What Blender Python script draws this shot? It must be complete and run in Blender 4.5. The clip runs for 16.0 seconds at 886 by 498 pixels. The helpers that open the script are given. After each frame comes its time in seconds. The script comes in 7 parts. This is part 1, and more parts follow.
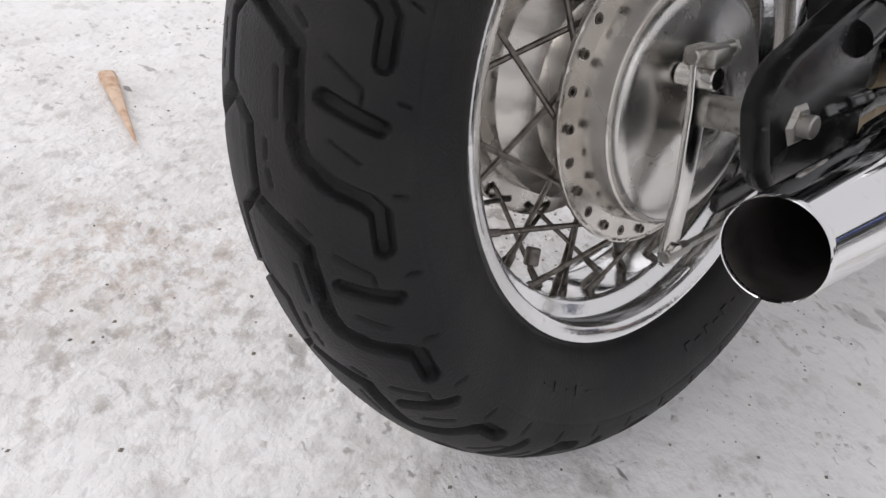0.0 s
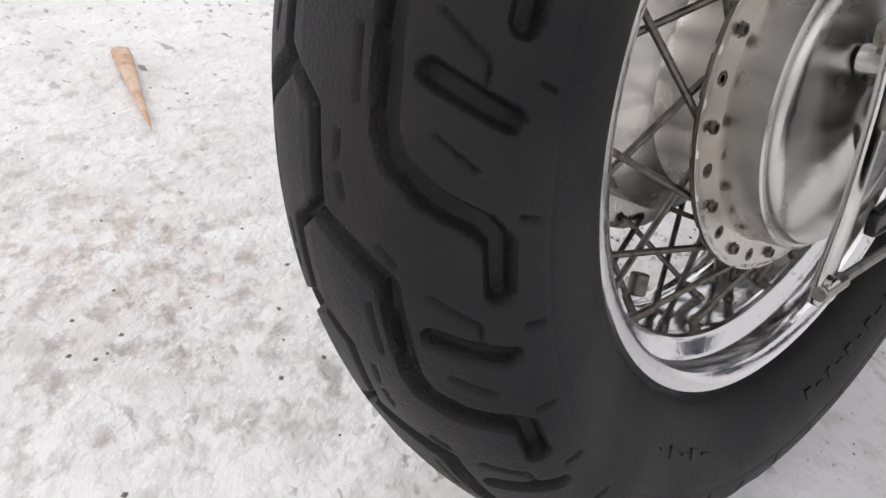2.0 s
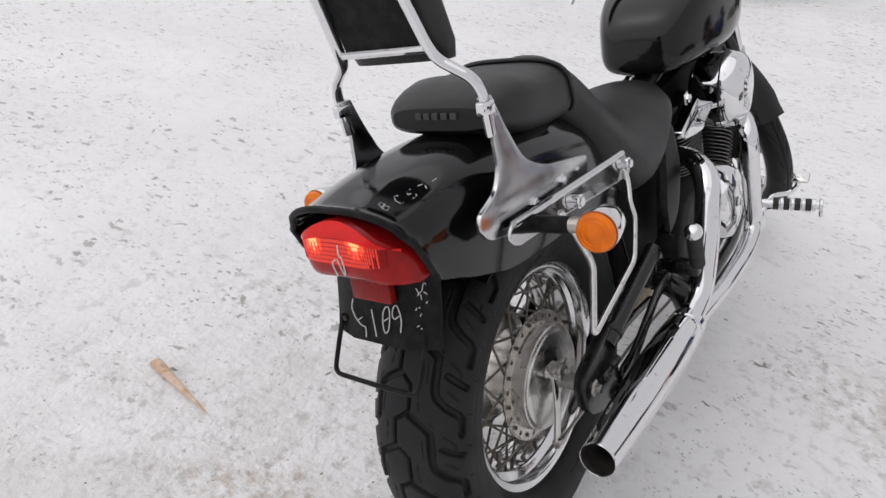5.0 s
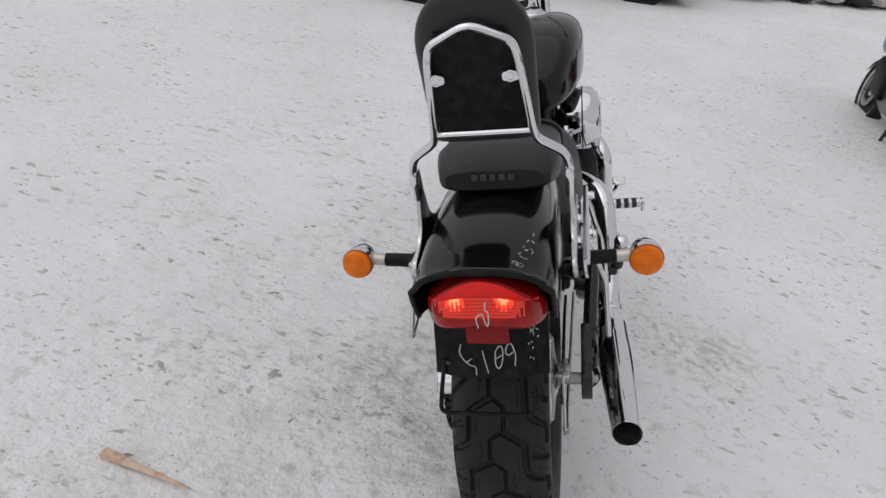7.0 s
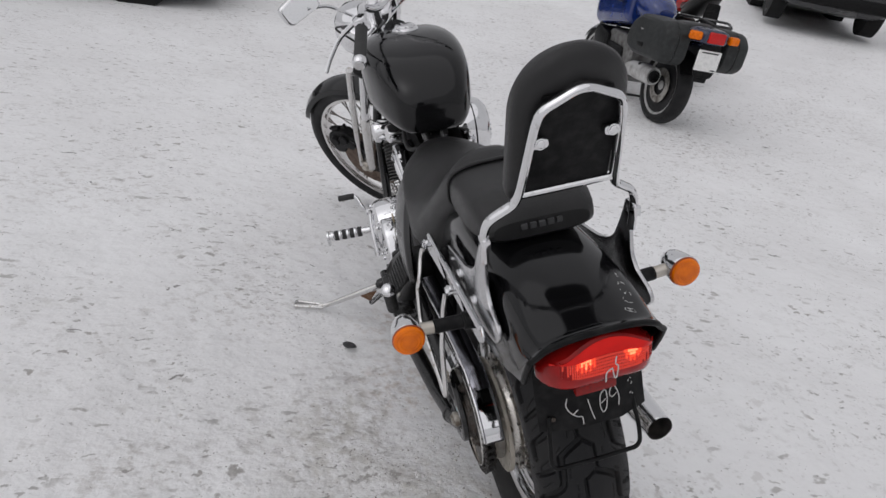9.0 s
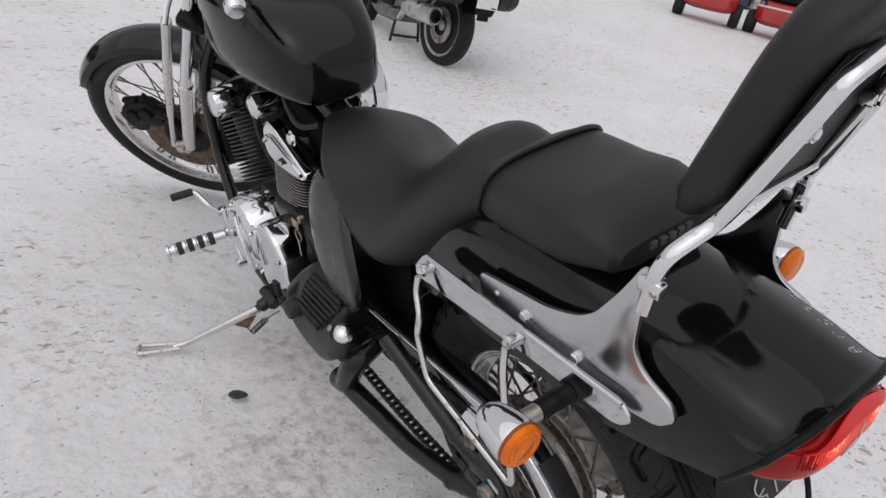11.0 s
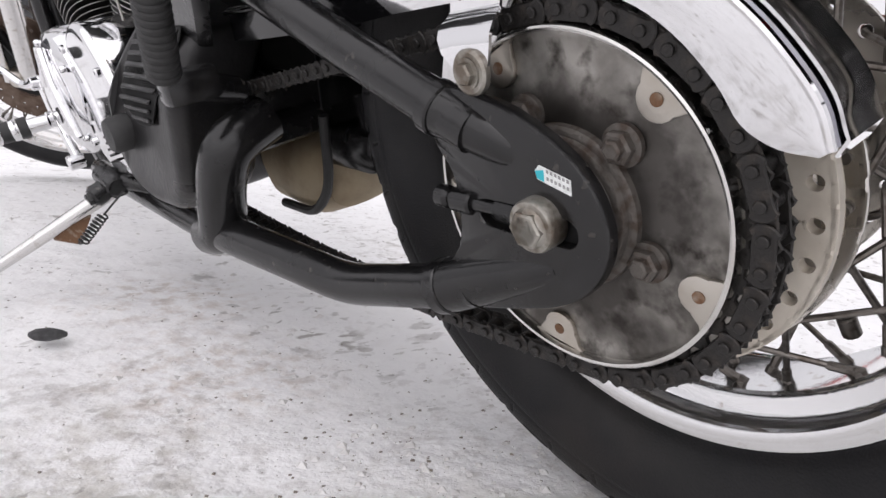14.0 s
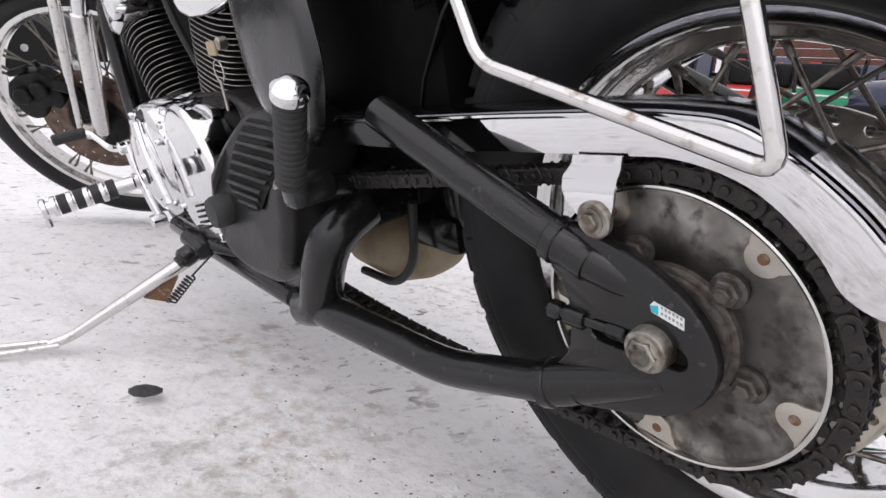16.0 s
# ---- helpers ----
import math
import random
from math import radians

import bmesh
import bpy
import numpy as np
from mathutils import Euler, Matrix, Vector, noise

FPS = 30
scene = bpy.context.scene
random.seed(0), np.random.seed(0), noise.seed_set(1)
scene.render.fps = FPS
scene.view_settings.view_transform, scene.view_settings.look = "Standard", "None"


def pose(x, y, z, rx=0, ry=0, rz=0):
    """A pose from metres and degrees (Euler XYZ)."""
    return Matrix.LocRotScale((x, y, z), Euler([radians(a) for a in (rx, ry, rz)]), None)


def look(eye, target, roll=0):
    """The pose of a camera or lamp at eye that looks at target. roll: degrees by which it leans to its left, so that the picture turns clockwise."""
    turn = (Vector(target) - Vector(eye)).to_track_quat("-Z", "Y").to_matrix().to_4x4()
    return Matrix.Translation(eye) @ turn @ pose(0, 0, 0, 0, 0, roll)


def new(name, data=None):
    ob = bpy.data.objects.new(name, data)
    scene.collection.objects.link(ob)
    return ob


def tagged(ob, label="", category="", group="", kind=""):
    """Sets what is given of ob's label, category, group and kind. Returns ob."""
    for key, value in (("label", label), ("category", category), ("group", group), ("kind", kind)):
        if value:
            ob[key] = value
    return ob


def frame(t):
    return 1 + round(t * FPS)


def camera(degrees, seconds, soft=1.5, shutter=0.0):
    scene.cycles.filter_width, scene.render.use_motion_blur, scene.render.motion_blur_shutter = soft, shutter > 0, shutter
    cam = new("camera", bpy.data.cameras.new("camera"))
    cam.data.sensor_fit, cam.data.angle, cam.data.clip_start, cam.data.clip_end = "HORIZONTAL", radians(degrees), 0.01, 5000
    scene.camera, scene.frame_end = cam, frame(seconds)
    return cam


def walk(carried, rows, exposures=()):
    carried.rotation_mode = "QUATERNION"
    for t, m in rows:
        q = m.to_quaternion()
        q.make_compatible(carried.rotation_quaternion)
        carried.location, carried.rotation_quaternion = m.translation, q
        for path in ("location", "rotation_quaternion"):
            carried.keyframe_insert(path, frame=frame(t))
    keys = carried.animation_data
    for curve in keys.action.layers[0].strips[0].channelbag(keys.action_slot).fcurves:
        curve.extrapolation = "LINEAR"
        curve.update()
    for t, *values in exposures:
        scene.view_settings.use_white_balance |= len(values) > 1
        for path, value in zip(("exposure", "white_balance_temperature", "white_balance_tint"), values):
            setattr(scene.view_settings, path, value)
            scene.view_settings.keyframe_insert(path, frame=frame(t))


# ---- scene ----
cam = camera(66.83, 16.0, soft=1.5)
# seconds, eye, target, roll
PATH = [
    (0, (0.3059, -0.4625, 0.6021), (-0.7884, 0.6150, -0.6791), 11.12),
    (0.5, (0.2764, -0.4544, 0.5860), (-0.8387, 0.6065, -0.6911), 11.54),
    (1, (0.2387, -0.4437, 0.5590), (-0.8594, 0.5951, -0.7506), 11.35),
    (1.5, (0.2087, -0.4419, 0.5403), (-0.8970, 0.5918, -0.7669), 10.91),
    (2, (0.2052, -0.4393, 0.5391), (-0.8908, 0.6121, -0.7622), 12.36),
    (2.5, (0.2198, -0.4623, 0.5611), (-0.8908, 0.5948, -0.7230), 12.89),
    (3, (0.2734, -0.5173, 0.6135), (-0.8738, 0.5830, -0.6002), 14.30),
    (3.5, (0.3543, -0.5883, 0.7373), (-0.7556, 0.6195, -0.4069), 14.19),
    (4, (0.3985, -0.6703, 0.9411), (-0.7075, 0.6148, -0.1198), 10.60),
    (4.2, (0.4136, -0.7077, 1.0104), (-0.6682, 0.6006, -0.0471), 10.33),
    (6.3, (0.0856, -1.1700, 1.2520), (-0.2550, 0.5155, 0.2306), 10.27),
    (6.5, (0.0343, -1.1872, 1.2439), (-0.2547, 0.5362, 0.2711), 13.45),
    (7, (-0.1222, -1.1908, 1.2407), (-0.2614, 0.5746, 0.3110), 12.88),
    (7.5, (-0.2465, -1.2015, 1.2506), (-0.2292, 0.5909, 0.3634), 14.85),
    (8, (-0.4036, -1.2219, 1.2466), (-0.1294, 0.5526, 0.3659), 16.02),
    (8.5, (-0.5380, -1.1983, 1.2557), (-0.0782, 0.5513, 0.4029), 14.09),
    (9, (-0.6348, -1.0588, 1.2266), (-0.0406, 0.6613, 0.3970), 11.57),
    (9.2, (-0.6664, -0.9952, 1.2159), (-0.0067, 0.6931, 0.3706), 10.73),
    (11.3, (-0.8365, -0.3861, 1.0267), (0.4539, 0.8768, 0.1665), 12.09),
    (11.5, (-0.7917, -0.3103, 0.9752), (0.4879, 0.9315, 0.0694), 10.20),
    (12, (-0.7272, -0.2190, 0.7574), (0.5780, 1.0479, -0.0742), 10.84),
    (12.5, (-0.6078, -0.2037, 0.5377), (0.7792, 1.0822, -0.1124), 8.46),
    (13, (-0.5354, -0.2181, 0.4488), (0.7895, 1.1956, -0.0473), 2.68),
    (13.5, (-0.4694, -0.2367, 0.3988), (0.8303, 1.2136, -0.0568), 3.58),
    (14, (-0.4574, -0.2341, 0.3811), (0.8711, 1.1866, -0.0843), 5.71),
    (14.5, (-0.4743, -0.2389, 0.3871), (0.8469, 1.1893, -0.0762), 7.27),
    (15, (-0.5016, -0.2412, 0.4058), (0.8004, 1.2155, -0.0218), 7.92),
    (15.5, (-0.5276, -0.2380, 0.4279), (0.7597, 1.2350, 0.0122), 7.46),
    (16, (-0.5527, -0.2179, 0.4551), (0.7443, 1.2466, 0.0389), 5.95),
]
# seconds, stops, kelvin, tint: the film camera opens up as the black machine fills its picture
EXPOSURES = [(0, -0.02, 6480, 14), (1.5, 0.08, 6480, 14), (4.2, -0.07, 6450, 14), (6.4, -0.52, 6350, 13), (7.6, -0.66, 6330, 13), (8.5, -0.74, 6330, 13), (9.2, -0.57, 6330, 13), (11.4, -0.44, 6400, 16), (12.0, -0.27, 6400, 16), (13.4, 0.01, 6400, 16), (14, 0.22, 6400, 16), (14.5, 0.36, 6400, 16), (15, 0.28, 6400, 16), (16, 0.14, 6400, 16)]
walk(cam, [(t, look(eye, target, roll)) for t, eye, target, roll in PATH], EXPOSURES)
LEAN, AXLE = -17.85, 0.3575  # the parked motorcycle's lean on its stand, and its rear axle's height

# ---- light: a white overcast winter sky ----
SUN_UP, SUN_ROUND = 50.0, 245.0
world = bpy.data.worlds.new("overcast_sky")
scene.world = world
world.use_nodes = True
wn, wl = world.node_tree.nodes, world.node_tree.links
sky = wn.new("ShaderNodeTexSky")
sky.sky_type, sky.sun_disc = "NISHITA", False
sky.sun_elevation, sky.sun_rotation = radians(SUN_UP), radians(SUN_ROUND)
sky.air_density, sky.dust_density, sky.ozone_density = 1.0, 6.0, 1.0
pale = wn.new("ShaderNodeHueSaturation")
pale.inputs["Saturation"].default_value = 0.12
wl.new(sky.outputs[0], pale.inputs["Color"])
even = wn.new("ShaderNodeMix")  # cloud evens out the clear sky's glow
even.data_type = "RGBA"
even.inputs["Factor"].default_value = 0.8
wl.new(pale.outputs[0], even.inputs["A"])
even.inputs["B"].default_value = (5.6, 5.6, 5.6, 1)
wl.new(even.outputs["Result"], wn["Background"].inputs["Color"])
wn["Background"].inputs["Strength"].default_value = 0.15
sun = new("sun", bpy.data.lights.new("sun", "SUN"))
sun.data.energy, sun.data.angle, sun.data.color = 0.9, radians(110), (1.0, 0.985, 0.97)
sun.matrix_world = look((0, 0, 0), (-math.sin(radians(SUN_ROUND)) * math.cos(radians(SUN_UP)), -math.cos(radians(SUN_ROUND)) * math.cos(radians(SUN_UP)), -math.sin(radians(SUN_UP))))
scene.view_settings.exposure = 0.0


# ---- materials ----
def material(name, colour, rough=0.5, metal=0.0, second=None, scale=20.0, mix=(0.4, 0.7), grain=0.0, grain_scale=200.0, rough_var=0.0,
             coat=0.0, emit=0.0, third=None, third_scale=4.0, third_mix=(0.55, 0.75), transmission=0.0, spec=0.5, detail=6.0, per_piece=0.0):
    """A surface with two scales of variation: patches of a second and a third colour, and fine relief."""
    m = bpy.data.materials.new(name)
    m.use_nodes = True
    nt, ln = m.node_tree.nodes, m.node_tree.links
    b = nt["Principled BSDF"]
    b.inputs["Base Color"].default_value = (*colour, 1)
    b.inputs["Roughness"].default_value, b.inputs["Metallic"].default_value = rough, metal
    b.inputs["Specular IOR Level"].default_value = spec
    if coat:
        b.inputs["Coat Weight"].default_value, b.inputs["Coat Roughness"].default_value = coat, 0.06
    if transmission:
        b.inputs["Transmission Weight"].default_value = transmission
    if emit:
        b.inputs["Emission Color"].default_value, b.inputs["Emission Strength"].default_value = (*colour, 1), emit
    where = nt.new("ShaderNodeTexCoord")

    def speckle(size, low, high, det=detail):
        tex, ramp = nt.new("ShaderNodeTexNoise"), nt.new("ShaderNodeMapRange")
        tex.inputs["Scale"].default_value, tex.inputs["Detail"].default_value = size, det
        ln.new(where.outputs["Object"], tex.inputs["Vector"])
        ramp.inputs["From Min"].default_value, ramp.inputs["From Max"].default_value = low, high
        ln.new(tex.outputs["Fac"], ramp.inputs["Value"])
        return ramp.outputs[0]

    base = None

    def blend(fac, a, other):
        mixer = nt.new("ShaderNodeMix")
        mixer.data_type = "RGBA"
        ln.new(fac, mixer.inputs["Factor"])
        if a is None:
            mixer.inputs["A"].default_value = (*colour, 1)
        else:
            ln.new(a, mixer.inputs["A"])
        mixer.inputs["B"].default_value = (*other, 1)
        return mixer.outputs["Result"]

    if second:
        base = blend(speckle(scale, *mix), base, second)
    if third:
        base = blend(speckle(third_scale, *third_mix), base, third)
    if base is not None:
        ln.new(base, b.inputs["Base Color"])
    if rough_var:
        r = nt.new("ShaderNodeMapRange")
        r.inputs["To Min"].default_value, r.inputs["To Max"].default_value = max(0.02, rough - rough_var), rough + rough_var
        ln.new(speckle(scale * 0.7, 0.3, 0.7), r.inputs["Value"])
        ln.new(r.outputs[0], b.inputs["Roughness"])
    if grain:
        bump = nt.new("ShaderNodeBump")
        bump.inputs["Strength"].default_value, bump.inputs["Distance"].default_value = grain, 0.002
        ln.new(speckle(grain_scale, 0.2, 0.8, 8.0), bump.inputs["Height"])
        ln.new(bump.outputs[0], b.inputs["Normal"])
    return m


# mottled chrome, darkened to paint in the reflected black mudguard and tyre
GUARD_TOP = material("mottled_chrome_dark_reflection", (0.26, 0.26, 0.29), 0.16, 1.0, second=(0.22, 0.21, 0.22), scale=45, mix=(0.52, 0.75), rough_var=0.06)
BRIGHT = material("polished_plate", (0.62, 0.62, 0.63), 0.035, 1.0, second=(0.54, 0.53, 0.53), scale=70, mix=(0.62, 0.85), rough_var=0.03)
CHROME = material("chrome", (0.76, 0.76, 0.77), 0.05, 1.0, second=(0.55, 0.54, 0.53), scale=60, mix=(0.62, 0.8), rough_var=0.04)
OLD_CHROME = material("dull_chrome", (0.68, 0.67, 0.66), 0.16, 1.0, second=(0.36, 0.31, 0.26), scale=90, mix=(0.58, 0.75), rough_var=0.08, grain=0.06, grain_scale=150)
ALLOY = material("cast_alloy", (0.55, 0.52, 0.47), 0.36, 1.0, second=(0.40, 0.34, 0.27), scale=25, mix=(0.45, 0.75), rough_var=0.1, grain=0.1, grain_scale=300)
POLISHED = material("polished_alloy", (0.66, 0.65, 0.63), 0.17, 1.0, second=(0.48, 0.46, 0.43), scale=40, mix=(0.5, 0.8), rough_var=0.06)
DIRTY_ALLOY = material("corroded_alloy", (0.40, 0.385, 0.355), 0.44, 0.75, second=(0.115, 0.102, 0.088), scale=15, mix=(0.44, 0.64), rough_var=0.10, grain=0.07, grain_scale=160, third=(0.050, 0.043, 0.036), third_scale=48, third_mix=(0.60, 0.70))
RUBBER = material("tyre_rubber", (0.0065, 0.0065, 0.0075), 0.52, spec=0.28, second=(0.014, 0.0135, 0.0135), scale=18, mix=(0.4, 0.7), grain=0.25, grain_scale=500, rough_var=0.1, third=(0.024, 0.021, 0.019), third_scale=6, third_mix=(0.58, 0.85))
GRIP = material("grip_rubber", (0.018, 0.018, 0.018), 0.6, grain=0.2, grain_scale=400, second=(0.03, 0.03, 0.03), scale=50)
PAINT = material("black_gloss_paint", (0.004, 0.004, 0.0045), 0.10, spec=0.32, coat=0.15, second=(0.012, 0.012, 0.013), scale=120, mix=(0.6, 0.8))
FRAME = material("black_frame_enamel", (0.008, 0.0078, 0.0082), 0.20, spec=0.47, second=(0.014, 0.0135, 0.013), scale=60, mix=(0.5, 0.8), grain=0.06, grain_scale=260, rough_var=0.10, third=(0.05, 0.045, 0.04), third_scale=110, third_mix=(0.66, 0.72))
PLASTIC = material("black_plastic", (0.004, 0.004, 0.0045), 0.40, spec=0.14, second=(0.015, 0.015, 0.015), scale=60, grain=0.1, grain_scale=350)
COVER = material("worn_black_cover", (0.010, 0.0096, 0.010), 0.36, spec=0.34, second=(0.028, 0.0265, 0.026), scale=16, mix=(0.45, 0.8), grain=0.15, grain_scale=200, rough_var=0.1)
SIDE_PANEL = material("glossy_black_panel", (0.010, 0.010, 0.0105), 0.27, spec=0.55, coat=0.12, second=(0.014, 0.0135, 0.0135), scale=22, mix=(0.5, 0.8), grain=0.06, grain_scale=200, rough_var=0.08)
VINYL = material("seat_vinyl", (0.0088, 0.0086, 0.009), 0.37, spec=0.45, second=(0.014, 0.0135, 0.0138), scale=10, grain=0.35, grain_scale=700, rough_var=0.06)
CHAIN = material("greasy_chain_steel", (0.016, 0.0145, 0.0135), 0.40, 0.35, second=(0.042, 0.034, 0.028), scale=120, mix=(0.5, 0.75), grain=0.3, grain_scale=400)
STEEL = material("zinc_steel", (0.42, 0.41, 0.385), 0.38, 1.0, second=(0.17, 0.13, 0.10), scale=150, mix=(0.55, 0.8), rough_var=0.1)
RUST = material("rusty_steel", (0.16, 0.085, 0.045), 0.75, 0.3, second=(0.30, 0.25, 0.2), scale=110, mix=(0.5, 0.7), grain=0.4, grain_scale=300)
DULL = material("dull_rusty_steel", (0.11, 0.10, 0.09), 0.55, 0.6, second=(0.065, 0.048, 0.038), scale=130, mix=(0.45, 0.65), grain=0.3, grain_scale=300)
RED_PALE = material("clear_red_facet", (0.75, 0.045, 0.022), 0.22, emit=0.22)
RED_GLOW = material("glowing_facet", (1.0, 0.075, 0.025), 0.25, emit=1.0)
SPOKE = material("tarnished_spoke_steel", (0.19, 0.175, 0.16), 0.40, 1.0, second=(0.09, 0.075, 0.062), scale=140, mix=(0.45, 0.7), rough_var=0.1)
AMBER = material("amber_lens", (0.84, 0.185, 0.0005), 0.10, spec=0.3, second=(0.66, 0.125, 0.0005), scale=45)
AMBER_DARK = material("amber_lens_rim", (0.30, 0.05, 0.002), 0.3, second=(0.2, 0.03, 0.002), scale=120)
RED_LENS = material("red_lens", (0.60, 0.010, 0.008), 0.14, spec=0.45, second=(0.42, 0.006, 0.006), scale=70)
TAIL_LENS = material("clear_red_lens", (0.34, 0.009, 0.008), 0.16, spec=0.22, second=(0.22, 0.006, 0.006), scale=30)
TAIL_TOP = material("lit_lens_top", (0.55, 0.006, 0.003), 0.12, spec=0.3, second=(0.42, 0.005, 0.003), scale=40, emit=0.30)
RED_LIT = material("lit_tail_bulb", (1.0, 0.20, 0.08), 0.3, emit=2.6)
REFLECTOR = material("dark_red_reflector", (0.26, 0.010, 0.008), 0.2, spec=0.2, second=(0.16, 0.012, 0.012), scale=200)
SOOT = material("sooty_pipe_wall", (0.060, 0.054, 0.050), 0.60, 0.2, second=(0.015, 0.014, 0.013), scale=40)
PANEL = material("buffed_brake_panel", (0.60, 0.59, 0.57), 0.26, 1.0, second=(0.50, 0.48, 0.45), scale=35, mix=(0.5, 0.8), rough_var=0.04)
RIM = material("rim_chrome", (0.72, 0.72, 0.725), 0.11, 1.0, second=(0.42, 0.38, 0.33), scale=80, mix=(0.64, 0.78), rough_var=0.035, grain=0.04, grain_scale=180)
SATIN = material("satin_turned_alloy", (0.63, 0.605, 0.57), 0.27, 1.0, second=(0.50, 0.47, 0.43), scale=22, mix=(0.45, 0.75), rough_var=0.06, grain=0.05, grain_scale=260)
# near-black that puts the shade inside slots and hollows into the colour
HOLE = material("shade_black_hollow", (0.004, 0.004, 0.004), 0.9)
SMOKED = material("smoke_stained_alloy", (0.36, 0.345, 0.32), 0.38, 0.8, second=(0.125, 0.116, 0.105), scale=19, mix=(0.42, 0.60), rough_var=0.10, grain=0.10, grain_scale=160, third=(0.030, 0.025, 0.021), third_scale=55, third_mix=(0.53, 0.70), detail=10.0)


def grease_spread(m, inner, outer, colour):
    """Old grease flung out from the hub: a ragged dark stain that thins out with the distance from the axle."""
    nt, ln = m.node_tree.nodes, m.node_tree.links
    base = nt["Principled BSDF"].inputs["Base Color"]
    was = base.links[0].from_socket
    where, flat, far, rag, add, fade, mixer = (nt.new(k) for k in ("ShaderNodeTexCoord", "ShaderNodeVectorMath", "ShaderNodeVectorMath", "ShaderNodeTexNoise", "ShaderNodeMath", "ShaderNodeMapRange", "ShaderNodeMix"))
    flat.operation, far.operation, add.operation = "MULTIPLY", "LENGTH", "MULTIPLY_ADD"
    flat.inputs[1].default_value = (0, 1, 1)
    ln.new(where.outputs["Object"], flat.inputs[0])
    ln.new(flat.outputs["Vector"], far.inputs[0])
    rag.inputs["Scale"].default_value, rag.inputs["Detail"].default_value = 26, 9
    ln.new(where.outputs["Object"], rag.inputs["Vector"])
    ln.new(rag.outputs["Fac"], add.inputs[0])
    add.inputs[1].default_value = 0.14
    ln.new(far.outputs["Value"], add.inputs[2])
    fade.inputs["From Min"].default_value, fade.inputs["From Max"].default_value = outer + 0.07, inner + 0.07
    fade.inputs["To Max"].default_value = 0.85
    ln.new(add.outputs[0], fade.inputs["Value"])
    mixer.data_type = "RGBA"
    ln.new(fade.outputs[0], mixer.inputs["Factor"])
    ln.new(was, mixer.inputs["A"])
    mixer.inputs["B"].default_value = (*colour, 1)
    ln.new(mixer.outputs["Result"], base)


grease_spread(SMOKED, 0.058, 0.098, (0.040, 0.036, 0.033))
OXIDE = material("oxidised_alloy_plate", (0.62, 0.575, 0.50), 0.46, 0.30, second=(0.47, 0.42, 0.35), scale=30, mix=(0.45, 0.75), rough_var=0.08, grain=0.08, grain_scale=220, third=(0.12, 0.10, 0.08), third_scale=120, third_mix=(0.66, 0.74))
AGED_ZINC = material("aged_zinc", (0.36, 0.345, 0.31), 0.44, 0.9, second=(0.15, 0.125, 0.10), scale=70, mix=(0.45, 0.65), rough_var=0.12, grain=0.2, grain_scale=260)
# black parts made darker and duller, with the deep shade round them painted in
DEEP = material("shade_blackened_parts", (0.003, 0.003, 0.003), 0.62, spec=0.06, second=(0.007, 0.0065, 0.006), scale=40, mix=(0.5, 0.8))
PRINT = material("faint_grey_print", (0.24, 0.24, 0.24), 0.6, second=(0.32, 0.32, 0.32), scale=400)
BRUSHED = material("brushed_plate", (0.58, 0.58, 0.59), 0.20, 1.0, second=(0.50, 0.49, 0.49), scale=70, mix=(0.55, 0.85), rough_var=0.05)
CHALK = material("white_paint_marker", (0.58, 0.58, 0.57), 0.8, second=(0.4, 0.4, 0.4), scale=300, mix=(0.5, 0.7))
BADGE = material("faded_badge_print", (0.06, 0.06, 0.063), 0.5, second=(0.06, 0.06, 0.06), scale=200)
WOOD = material("split_wood", (0.70, 0.53, 0.40), 0.75, second=(0.50, 0.31, 0.20), scale=60, mix=(0.4, 0.7), grain=0.4, grain_scale=200)
STONE = material("dark_slate", (0.035, 0.034, 0.036), 0.8, second=(0.07, 0.07, 0.07), scale=80, grain=0.4, grain_scale=150)
STICKER = material("white_sticker", (0.75, 0.77, 0.76), 0.4, second=(0.6, 0.62, 0.6), scale=300)
STICKER_BLUE = material("turquoise_print", (0.02, 0.42, 0.50), 0.4)
TAN = material("tan_plastic", (0.36, 0.29, 0.19), 0.6, second=(0.25, 0.19, 0.12), scale=30, grain=0.1)
DISC = material("rusty_disc_steel", (0.15, 0.11, 0.085), 0.45, 0.7, second=(0.08, 0.05, 0.035), scale=40, mix=(0.4, 0.65), rough_var=0.1)
GLASS_DARK = material("dark_glass", (0.02, 0.025, 0.03), 0.06, coat=1.0)
MIRROR = material("mirror_glass", (0.85, 0.86, 0.87), 0.02, 1.0)
BLUE = material("blue_paint", (0.008, 0.028, 0.16), 0.2, coat=0.9, second=(0.006, 0.02, 0.11), scale=14)
NAVY = material("navy_paint", (0.006, 0.010, 0.045), 0.22, coat=0.8, second=(0.01, 0.015, 0.05), scale=20)
CASE = material("grey_pannier_plastic", (0.011, 0.0125, 0.0125), 0.50, spec=0.4, second=(0.0248, 0.0275, 0.0275), scale=25, grain=0.2, grain_scale=250)
RED = material("red_paint", (0.42, 0.02, 0.018), 0.28, coat=0.6, second=(0.34, 0.015, 0.014), scale=20)
GREEN = material("green_plastic", (0.01, 0.27, 0.13), 0.4, second=(0.015, 0.22, 0.11), scale=12)
ORANGE = material("orange_paint", (0.75, 0.22, 0.02), 0.4, second=(0.62, 0.17, 0.015), scale=14)
CAR_DARK = material("dark_car_paint", (0.012, 0.013, 0.016), 0.25, coat=0.7, second=(0.02, 0.02, 0.022), scale=8, third=(0.10, 0.10, 0.10), third_scale=2.0)
WHITE = material("white_plate", (0.80, 0.80, 0.78), 0.5, second=(0.68, 0.68, 0.66), scale=40)


